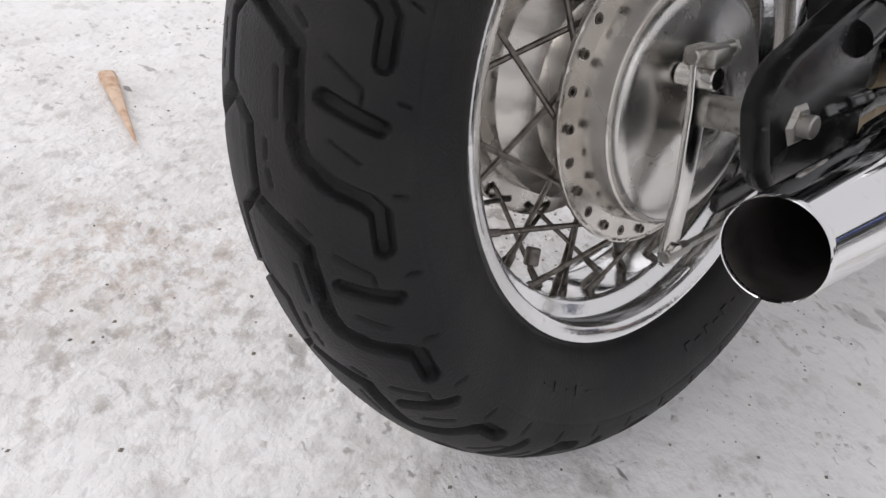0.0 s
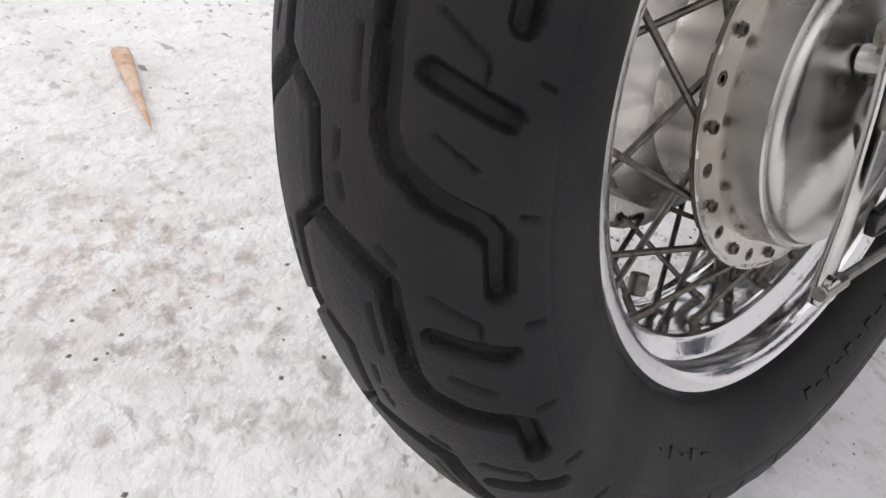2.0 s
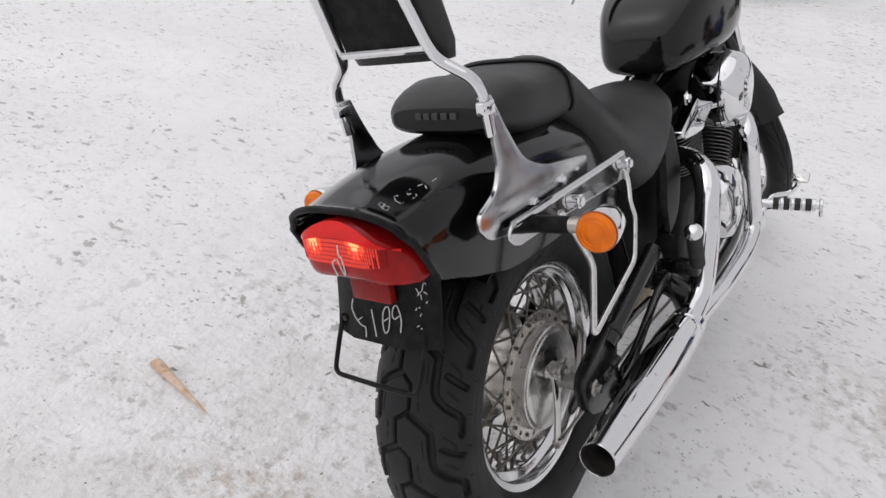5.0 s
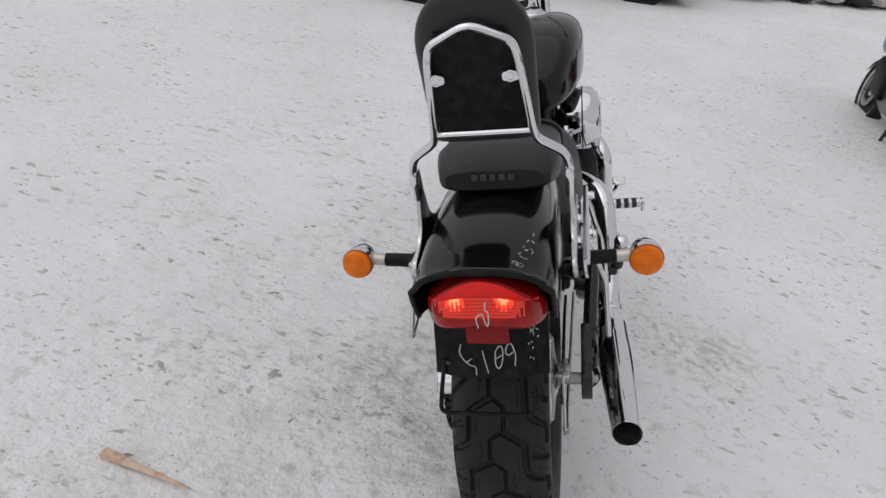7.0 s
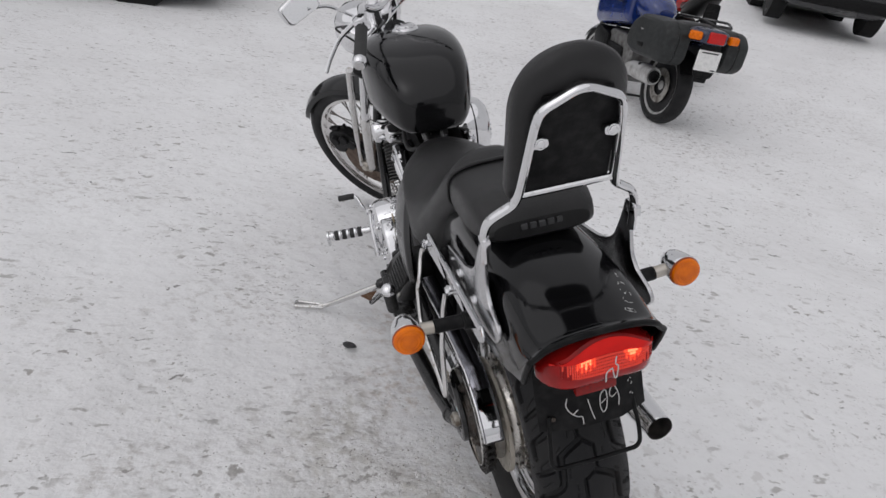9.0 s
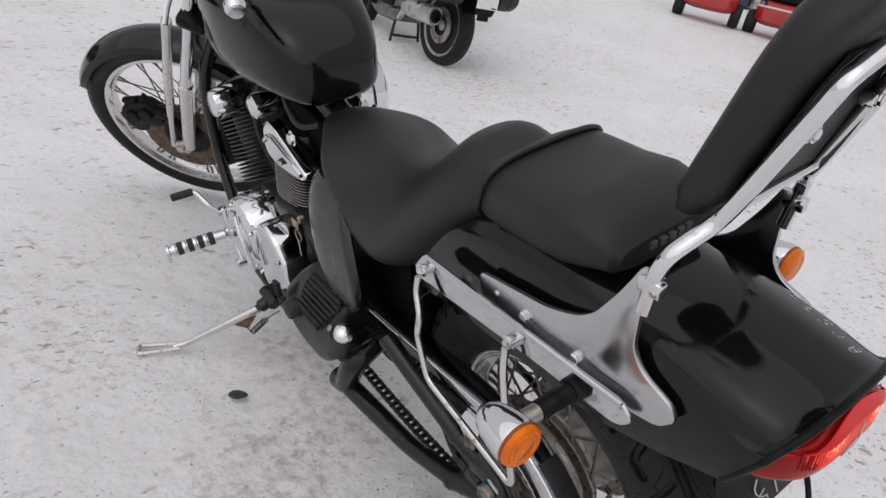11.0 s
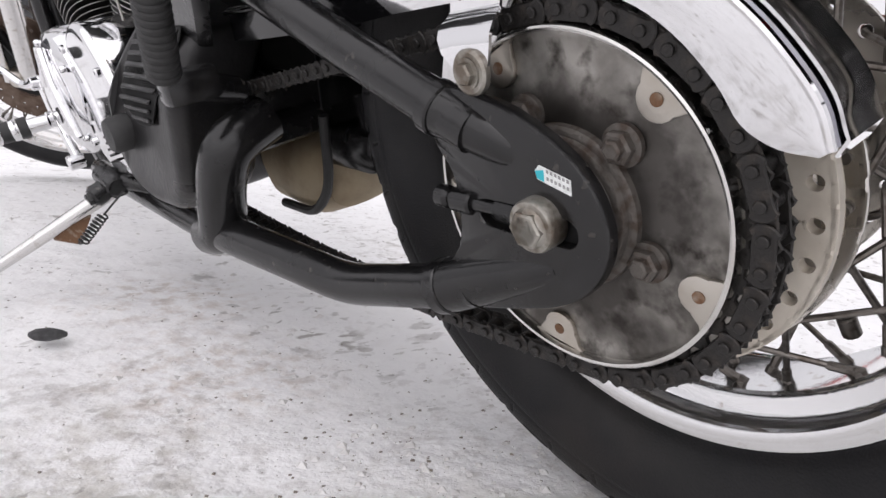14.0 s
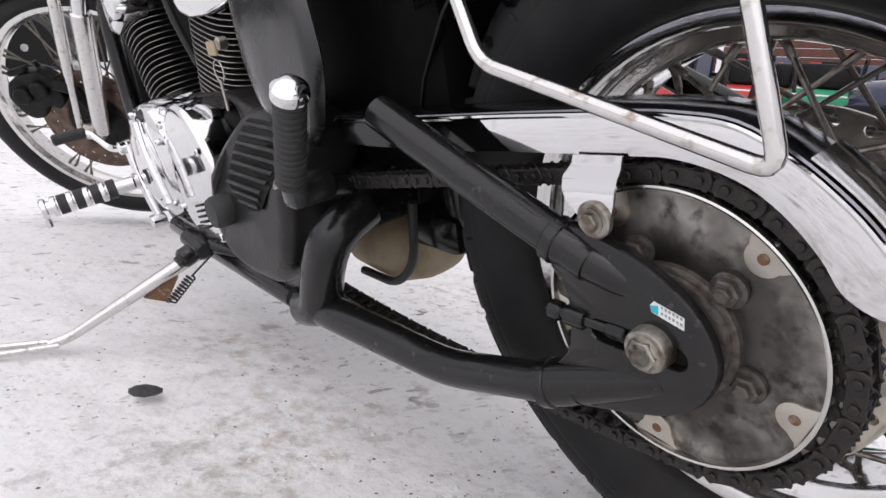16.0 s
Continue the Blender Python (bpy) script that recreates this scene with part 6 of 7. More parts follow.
bpart("meter_glass", lathe([(.0545, .037), (.0565, .0)], 32, riser + Vector((0, .055, -.01)), riser + Vector((0, -.15, .25))), GLASS_DARK)
bpart("headlamp", lathe([(-.06, .01), (-.055, .04), (-.03, .072), (.02, .085), (.06, .088), (.07, .084), (.072, .0)], 40, riser + Vector((0, .12, -.03)), riser + Vector((0, .6, -.08))), CHROME, "round chrome headlamp")

# ---- scrawled lot numbers, drawn as marker strokes ----
STROKES = {
    "5": [[(.8, 1), (.25, .95), (.1, .55), (.5, .55), (.8, .3), (.5, 0), (.1, .05)]],
    "1": [[(.45, 1), (.5, 0)]],
    "0": [[(.45, 1), (.15, .6), (.2, .15), (.5, 0), (.75, .35), (.75, .8), (.45, 1)]],
    "9": [[(.85, .72), (.55, .52), (.15, .66), (.22, .95), (.60, 1.02), (.85, .80), (.88, .45), (.82, 0)]],
    "B": [[(.15, 0), (.1, 1), (.55, .95), (.6, .6), (.15, .52), (.65, .45), (.7, .1), (.15, 0)]],
    "C": [[(.8, .9), (.4, 1), (.15, .5), (.35, .05), (.8, .1)]],
    "7": [[(.1, 1), (.85, 1), (.4, 0)]],
}


def on_bracket(x, z):
    """The point on the rear face of the plate bracket."""
    return (x, float(np.interp(z, (.236, .262, .290, .318), (-.326, -.319, -.313, -.308))) - .0028 + .35 * max(0, abs(x) - .045), z)


digits = Shape()
for line in ([(-0.0423, 0.2929), (-0.0451, 0.2804), (-0.0396, 0.2679), (-0.0289, 0.2584), (-0.0207, 0.2557), (-0.0196, 0.2429)],
             [(-0.0352, 0.2633), (-0.0264, 0.2692)],
             [(-0.0087, 0.2827), (-0.0055, 0.2668), (-0.0005, 0.247)],
             [(0.0171, 0.2901), (0.012, 0.2813), (0.0113, 0.2635), (0.0151, 0.2546), (0.0209, 0.2601), (0.0236, 0.2779), (0.0221, 0.2902), (0.0171, 0.2901)],
             [(0.013, 0.2699), (0.0211, 0.2758)],
             [(0.0401, 0.2817), (0.0324, 0.2763), (0.028, 0.2815), (0.0311, 0.2921), (0.0365, 0.2949), (0.0407, 0.287), (0.0435, 0.2747), (0.0419, 0.2594)]):
    pts = [on_bracket(x, z) for x, z in line]
    digits.join(tube(spline(pts, 4) if len(pts) > 2 else [Vector(q) for q in pts], .0009, 5))
part("chalk_mark", digits, CHALK, cruiser, "white scrawled lot number")
letter = Shape()
for line in ([(-.002, .357), (-.003, .376), (.006, .383)], [(.006, .383), (.011, .362), (.014, .364)], [(.014, .364), (.015, .384), (.011, .389), (.012, .402)]):
    pts = [(x, lens_back((x - .004) / .091, z) - .0018, z) for x, z in line]
    letter.join(tube(spline(pts, 5), .0010, 5))
part("chalk_mark", letter, CHALK, cruiser, "white scrawled letter on the lens")


def on_mudguard(p):
    """The point lifted on to the skin of the rear mudguard."""
    near = sorted((((q[0] - p[0]) ** 2 + (q[1] - p[1]) ** 2 + 1e-7, q[2]) for r in mud_rows for q in r if q[2] > .39))[:5]
    return (p[0], p[1], sum(z / d for d, z in near) / sum(1 / d for d, z in near) + .0038)


code = Shape()
for k, ch in enumerate("BC575"):
    for line in STROKES[ch]:
        dense = [a + (b - a) * f for a, b in zip([Vector(q) for q in line], [Vector(q) for q in line[1:]]) for f in (0, .25, .5, .75)] + [Vector(line[-1])]
        at = [(.063 + .0062 * k + .0040 * q.x - .0150 * q.y, -.332 + .0195 * k + .0125 * q.x + .0045 * q.y) for q in dense]
        code.join(tube([Vector(on_mudguard(p)) for p in at], .0008, 5))
part("chalk_mark", code, CHALK, cruiser, "white scrawled lot code")
scribble = Shape()
for line in ([(0.0655, 0.3199), (0.0688, 0.3114)], [(0.0664, 0.3097), (0.073, 0.3166), (0.0758, 0.3267)], [(0.0708, 0.3114), (0.0719, 0.3046)], [(0.0752, 0.3149), (0.0794, 0.3115)], [(0.0773, 0.3284), (0.0792, 0.325)], [(0.0633, 0.2897), (0.0649, 0.2932)], [(0.0676, 0.2943), (0.0698, 0.2926)], [(0.0648, 0.268), (0.0678, 0.2699)], [(0.0698, 0.2646), (0.0711, 0.2667)], [(0.0774, 0.2996), (0.0795, 0.3023)], [(0.069, 0.2821), (0.0709, 0.2857)]):
    scribble.join(tube([Vector(on_bracket(x, z)) for x, z in line], .0007, 5))
part("chalk_mark", scribble, CHALK, cruiser, "faint white scribble")


# ---- the snowy yard ----
def ground_height(x, y):
    """Packed, uneven snow; it climbs gently ahead of the cruiser."""
    d = math.hypot(x, y + 1.0)
    u = (x * 0.69 + y * 0.72 - 4.0) / .6
    rise = 0.105 * .6 * (u if u > 30 else math.log1p(math.exp(u)))
    rise = min(rise, 2.0 + 0.004 * d)
    near = math.exp(-(x * x + y * y) / .09) + 1.1 * math.exp(-((x + .02) ** 2 + (y - 1.72) ** 2) / .12)
    lumps = .010 * noise.noise((x * 2.1, y * 2.1, 0)) + .006 * noise.noise((x * 6.5, y * 6.5, 3)) + .0035 * noise.noise((x * 17, y * 17, 5))
    fade = 1 / (1 + (d / 9) ** 2)
    return rise + .034 * near + lumps * fade * (1 - .7 * min(1, near))


def axis_steps():
    out = [0.0]
    step = .012
    while out[-1] < 900:
        if out[-1] > 1.3:
            step *= 1.13
        out.append(out[-1] + step)
    return [-v for v in out[:0:-1]] + out


ax = axis_steps()
cx, cy = -.1, .15
n = len(ax)
gv = [(cx + a, cy + b, ground_height(cx + a, cy + b)) for b in ax for a in ax]
gi, gj = np.meshgrid(np.arange(n - 1), np.arange(n - 1), indexing="ij")
gf = np.stack([gi * n + gj, gi * n + gj + 1, (gi + 1) * n + gj + 1, (gi + 1) * n + gj], 2).reshape(-1, 4)
ground = new("ground", grid_mesh("ground", np.array(gv), gf, SNOW, 80))
tagged(ground, "trodden dirty snow with brown grit", "snow", kind="structure")

# splinter of wood
wood = loft([[(x, w * math.cos(b), .004 + t * math.sin(b)) for b in [2 * math.pi * k / 8 for k in range(8)]] for x, w, t in ((0, .0135, .006), (.02, .0145, .007), (.08, .0105, .006), (.15, .006, .005), (.21, .003, .003), (.235, .0008, .001))])
single("wood_splinter", wood, WOOD, "split splinter of pale wood lying on the snow", "wood", pose(-.838, -.206, ground_height(-.838, -.206) + .004, 0, 0, -7))
chip = loft([[(x, w * math.cos(b), .007 + t * math.sin(b)) for b in [2 * math.pi * k / 9 for k in range(9)]] for x, w, t in ((-.022, .003, .003), (-.014, .012, .007), (.0, .015, .008), (.014, .010, .006), (.023, .003, .003))])
single("stone_chip", chip, STONE, "flat dark stone chip lying on the snow", "stone", pose(-.268, .705, ground_height(-.268, .705) + .010, 0, 0, -25))

# scattered grit and ice crumbs
random.seed(4)
GRIT = material("wet_grit", (0.17, 0.15, 0.13), 0.8, second=(0.22, 0.19, 0.16), scale=90)
ICE = material("ice_crumbs", (0.72, 0.71, 0.70), 0.6, second=(0.55, 0.53, 0.51), scale=90)
for nm, mat, count, lo, hi, lab in (("grit", GRIT, 3000, .0007, .0034, "dark grit scattered over the snow"), ("ice_crumbs", ICE, 2600, .0015, .0085, "small crumbs of frozen snow")):
    s = Shape()
    for _ in range(count):
        if _ % 40 == 0 or random.random() < .35:
            r, a = random.uniform(.1, 2.4) ** 1.4, random.uniform(0, 2 * math.pi)
            hub_x, hub_y = -.1 + r * math.cos(a), .2 + r * math.sin(a)
            x, y = hub_x, hub_y
        else:
            x, y = random.gauss(hub_x, .06), random.gauss(hub_y, .06)
        size = lo + (hi - lo) * random.random() ** 2.5
        z = ground_height(x, y)
        v = [(x + size * random.uniform(.6, 1.3) * c, y + size * random.uniform(.6, 1.3) * d, z + size * random.uniform(.3, .7) * e) for c, d, e in ((1, 0, 0), (-1, 0, 0), (0, 1, 0), (0, -1, 0), (0, 0, 1), (0, 0, -1))]
        s.add(v, [(0, 2, 4), (2, 1, 4), (1, 3, 4), (3, 0, 4), (2, 0, 5), (1, 2, 5), (3, 1, 5), (0, 3, 5)])
    single(nm, s, mat, lab, nm.split("_")[0], kind="stuff")


# ---- parked vehicles round about ----
def on_ground(x, y, rz, lift=0.0):
    return pose(x, y, ground_height(x, y) + lift, 0, 0, rz)


def round_tyre(r, w, x=0.0, y=0.0, z=0.0, segs=56, bead=.68):
    h = w / 2
    return lathe([(-h * .62, r * bead), (-h * .88, r * (bead + .04)), (-h, r * .86), (-h * .86, r * .945), (-h * .45, r * .992), (0, r), (h * .45, r * .992), (h * .86, r * .945), (h, r * .86), (h * .88, r * (bead + .04)), (h * .62, r * bead)], segs, (x, y, z), (x + 1, y, z))


def cast_rim(r, w, x, y, z):
    h = w / 2
    return lathe([(-h, r), (-h * .9, r * .93), (-h * .5, r * .88), (h * .5, r * .88), (h * .9, r * .93), (h, r), (h * .86, r * 1.01), (-h * .86, r * 1.01)], 48, (x, y, z), (x + 1, y, z), True)


def bike_wheel(name, parent, r, w, y, spokes, mat, label):
    """A cast wheel with its tyre, on the bike's middle line."""
    hub = part(name, round_tyre(r, w, 0, y, r, 56, .76), RUBBER, parent, label)
    part("rim", cast_rim(r * .78, w * .76, 0, y, r), mat, hub)
    part("hub", lathe([(-.055, .022), (-.05, .04), (.05, .04), (.055, .022)], 28, (0, y, r), (1, y, r)), mat, hub)
    for k in range(spokes):
        a = 2 * math.pi * (k + .3) / spokes
        c, s = math.cos(a), math.sin(a)
        p = [(0, y + c * q, r + s * q) for q in (.03, r * .35, r * .74)]
        part("wheel_spoke", tube(p, [.030, .022, .030], 10, flat=.6), mat, hub)
    disc = lathe([(.060, r * .26), (.064, r * .26), (.064, r * .46), (.060, r * .46)], 40, (0, y, r), (-1, y, r), True)
    part("brake_disc", disc, DIRTY_ALLOY, hub, "thin steel brake disc")
    return hub


SILVER = material("silver_wheel_paint", (0.55, 0.55, 0.54), 0.42, 0.5, second=(0.30, 0.29, 0.28), scale=15)
ENGINE = material("grey_engine_casing", (0.22, 0.22, 0.215), 0.5, 0.6, second=(0.10, 0.095, 0.09), scale=18, grain=0.15)
SCREEN = material("smoked_screen", (0.10, 0.12, 0.13), 0.05, transmission=0.7, coat=0.5)
BLACK_BAG = material("black_bag_plastic", (0.014, 0.014, 0.015), 0.42, second=(0.03, 0.03, 0.03), scale=12, grain=0.4, grain_scale=40)
PALE_BAG = material("pale_woven_sack", (0.62, 0.60, 0.55), 0.7, second=(0.44, 0.42, 0.37), scale=9, grain=0.4, grain_scale=60)
YELLOW = material("yellow_enamel", (0.68, 0.50, 0.07), 0.45, second=(0.45, 0.32, 0.06), scale=20)
RUSTY_RED = material("rusty_red_board", (0.14, 0.045, 0.03), 0.6, second=(0.08, 0.035, 0.025), scale=8, grain=0.2)
CAR_GREY = material("grey_car_paint", (0.045, 0.047, 0.052), 0.3, 0.3, coat=0.6, second=(0.07, 0.07, 0.072), scale=6)


def profile_loft(stations, power=2.8, n=32, x=0.0):
    return loft([ring(*[float(v) for v in q], power, n, x) for q in spline(stations, 4)])


def touring_motorcycle(m):
    """A faired tourer with two panniers, up on its centre stand."""
    tm = thing("motorcycle", "blue touring motorcycle with dark grey panniers on its centre stand", "motorcycle", m)
    bike_wheel("rear_wheel", tm, .325, .150, 0, 3, SILVER, "wide rear wheel on a silver cast rim")
    fwheel = bike_wheel("front_wheel", tm, .300, .122, 1.50, 3, SILVER, "front wheel on a silver cast rim")
    fwheel.matrix_local = Matrix.Translation((0, 0, .0))
    for side in (-1, 1):
        part("fork_leg", rod((side * .095, 1.50, .30), (side * .095, 1.30, .80), .026, 18, .004), ENGINE, tm)
        part("brake_caliper", block((side * .085, 1.42, .40), (.05, .07, .10), .012, pose(0, 0, 0, 20)), PLASTIC, tm)
    mud_rows2 = []
    for deg in range(20, 152, 8):
        a = radians(deg)
        mud_rows2.append([(x * .078, 1.50 - (.335 - .05 * x * x) * math.cos(a), .300 + (.335 - .05 * x * x) * math.sin(a)) for x in (-1, -.8, -.4, 0, .4, .8, 1)])
    part("front_mudguard", sheet([r[::-1] for r in mud_rows2], .004), NAVY, tm, "navy front mudguard")
    # fairing and tank
    fairing = []
    for y, half, z0, z1 in ((.60, .200, .76, 1.10), (.64, .225, .73, 1.13), (.86, .240, .70, 1.15), (1.00, .250, .68, 1.16), (1.14, .245, .66, 1.18), (1.26, .240, .66, 1.18), (1.36, .200, .76, 1.16), (1.44, .150, .84, 1.10), (1.49, .08, .90, 1.02)):
        fairing.append((y, half, z0, z1))
    part("fairing", profile_loft(fairing, 6.0, 48), BLUE, tm, "glossy blue fairing")
    part("fuel_tank", profile_loft([(.34, .07, .84, .92), (.40, .13, .80, .98), (.52, .17, .78, 1.04), (.70, .19, .78, 1.10), (.84, .18, .80, 1.12), (.92, .10, .9, 1.10)], 2.6), BLUE, tm, "blue fuel tank")
    part("fairing_stripe", prism(rounded([(.70, .90), (1.30, .96), (1.32, .99), (.70, .93)], .01), -.282, -.262, .002), NAVY, tm)
    scr = [[(x, 1.42 - .24 * f - .25 * x * x * (1.2 - f), 1.14 + .26 * f - .5 * x * x) for x in np.linspace(-.19 + .03 * f, .19 - .03 * f, 9)] for f in (0, .25, .5, .75, 1)]
    part("screen", sheet(scr, .004), SCREEN, tm, "smoked windscreen")
    for side in (-1, 1):
        part("mirror", loft([[(side * (.34 + .075 * math.cos(b)), y, 1.10 + h * .045 * math.sin(b)) for b in [2 * math.pi * k / 18 for k in range(18)]] for y, h in ((1.18, .6), (1.20, 1), (1.25, 1), (1.28, .5))]), NAVY, tm)
        part("handlebar_grip", rod((side * .22, 1.00, 1.10), (side * .36, .94, 1.08), .017, 14, .003), GRIP, tm)
        part("handlebar", tube([(side * .05, 1.06, 1.10), (side * .22, 1.00, 1.10)], .012, 12), FRAME, tm)
    # engine, frame
    part("engine", prism(rounded([(.50, .28), (.46, .50), (.60, .64), (.98, .66), (1.12, .52), (1.08, .30), (.90, .22), (.62, .22)], .05, 5), -.16, .16, .03, 3), ENGINE, tm, "grey engine casing")
    for k in range(4):
        part("engine_rib", block((-.163, .70 + k * .09, .45), (.014, .02, .20), .005, None, 1), ENGINE, tm)
    part("engine_cover", prism(rounded([(.62, .34), (.64, .52), (.96, .54), (1.0, .36)], .05, 5), -.185, -.155, .012, 3), PLASTIC, tm)
    part("fairing_lower", prism(rounded([(.92, .30), (.96, .60), (1.22, .66), (1.26, .56), (1.16, .34)], .05, 5), -.21, .21, .03, 3), PLASTIC, tm, "black lower fairing")
    part("swing_arm", tube([(.13, .0, .315), (.12, .25, .33), (.09, .52, .36)], [.055, .05, .055], 16), ENGINE, tm, "grey single-sided swing arm")
    part("seat", profile_loft([(-.36, .11, .80, .86), (-.30, .15, .79, .885), (-.10, .165, .78, .89), (.06, .165, .77, .86), (.20, .17, .76, .82), (.36, .15, .77, .84), (.43, .09, .80, .86)], 3.0), VINYL, tm, "black dual seat")
    tail = part("tail_unit", profile_loft([(-.50, .085, .79, .86), (-.47, .125, .755, .875), (-.36, .150, .74, .88), (-.15, .160, .70, .86), (.15, .150, .66, .80), (.40, .12, .62, .78)], 3.2), NAVY, tm, "navy tail unit")
    part("tail_lamp", block((0, -.500, .815), (.150, .03, .085), .012, None, 3), RED_LENS, tail, "red tail lamp")
    for side in (-1, 1):
        ind = block((side * .175, -.470, .815), (.10, .05, .065), .016, pose(0, 0, 0, 0, 0, side * 18), 3)
        part("indicator", ind, AMBER, tail, "amber indicator")
        part("rack_rail", tube(bent([(side * .10, .02, .885), (side * .125, -.06, .925), (side * .125, -.40, .935), (side * .08, -.52, .91)], .04), .010, 10), FRAME, tail)
        part("rack_bar", tube([(side * .04, -.08, .925), (side * .045, -.46, .935)], .007, 8), FRAME, tail)
    part("rack_plate", block((0, -.28, .930), (.23, .05, .012), .004), FRAME, tail)
    part("grab_handle", tube(bent([(-.08, -.52, .905), (0, -.545, .91), (.08, -.52, .905)], .03), .010, 10), FRAME, tail)
    hanger = part("plate_hanger", prism(rounded([(-.09, .76), (.09, .76), (.10, .56), (.075, .50), (-.075, .50), (-.10, .56)], .02), -.470, -.452, .005, 2, "y"), PLASTIC, tm, "black plate hanger")
    part("number_plate", prism(rounded([(-.105, .555), (.105, .555), (.105, .715), (-.105, .715)], .008), -.478, -.472, .001, 1, "y"), WHITE, hanger, "white number plate")
    for x0, x1, z in ((-.075, .075, .698), (.045, .09, .568)):
        part("plate_bar", prism([(x0, z - .005), (x1, z - .005), (x1, z + .005), (x0, z + .005)], -.4796, -.4782, 0, 1, "y"), CASE, hanger)
    part("mudflap", prism(rounded([(-.06, .52), (.06, .52), (.055, .46), (-.055, .46)], .01), -.455, -.445, .002, 1, "y"), PLASTIC, hanger)
    part("rear_fender", sheet([[(x, -.34 * math.cos(radians(d)), .315 + .34 * math.sin(radians(d))) for x in (-.09, 0, .09)][::-1] for d in range(30, 130, 10)], .004), PLASTIC, tm)
    # panniers
    for side in (-1, 1):
        rings = []
        for x, f in ((.170, .97), (.180, 1), (.270, 1), (.276, .985), (.282, 1), (.350, .985), (.378, .95), (.392, .88)):
            o = rounded([(.20 * f, .61), (.23 * f, .66), (.20 * f, .80 - (1 - f) * .2), (.06 * f, .885 - (1 - f) * .3), (-.34 * f, .875 - (1 - f) * .3), (-.43 * f, .79 - (1 - f) * .2), (-.425 * f, .61), (-.36 * f, .545 + (1 - f) * .3), (.10 * f, .545 + (1 - f) * .3)], .045, 4)
            rings.append([(side * x, yy, zz) for yy, zz in o])
        case = part("pannier", loft(rings), CASE, tm, "dark grey hard pannier")
        part("pannier_latch", block((side * .392, -.05, .64), (.012, .10, .035), .005), PLASTIC, case)
        part("pannier_badge", block((side * .393, -.02, .76), (.004, .040, .010), .001), SILVER, case)
        part("pannier_seam", tube([(side * .276, a, b) for _, a, b in rings[3]], .004, 6, True), PLASTIC, case)
    # exhaust, stand
    mf = []
    for y, a, b in ((-.22, .050, .058), (-.225, .062, .072), (-.20, .066, .078), (.10, .066, .078), (.22, .058, .066), (.30, .035, .04)):
        mf.append([(-.185 + a * math.cos(t) - .02 * (y < 0), y + .12, .395 + b * math.sin(t) + .06 * -y * .5) for t in [2 * math.pi * k / 28 for k in range(28)]])
    silencer = part("silencer", loft(mf), SILVER, tm, "silver oval silencer")
    part("silencer_end", lathe([(0, .050), (.010, .054), (.018, .050), (.018, .036), (0, .034)], 28, (-.205, -.102, .402), (-.205, -1, .402)), PLASTIC, silencer)
    part("header_pipe", tube(bent([(-.185, .40, .385), (-.12, .56, .26), (-.08, .95, .20), (-.08, 1.08, .34)], .08), .028, 16), OLD_CHROME, tm)
    for side in (-1, 1):
        leg = tube(bent([(side * .12, .62, .28), (side * .16, .60, .02), (side * .20, .585, .008)], .02), .014, 12)
        st = part("centre_stand_leg", leg, FRAME, tm, "black centre stand leg")
        part("stand_shoe", block((side * .185, .585, .008), (.075, .045, .014), .004), FRAME, st)
        part("rider_peg", rod((side * .17, .48, .36), (side * .28, .47, .36), .014, 12, .003), GRIP, tm)
        part("pillion_peg", rod((side * .14, .16, .46), (side * .24, .14, .46), .013, 12, .003), GRIP, tm)
    part("stand_crossbar", rod((-.15, .605, .10), (.15, .605, .10), .012, 12), FRAME, tm)
    part("headlamp", block((0, 1.475, .98), (.20, .06, .11), .02, None, 3), GLASS_DARK, tm)
    return tm


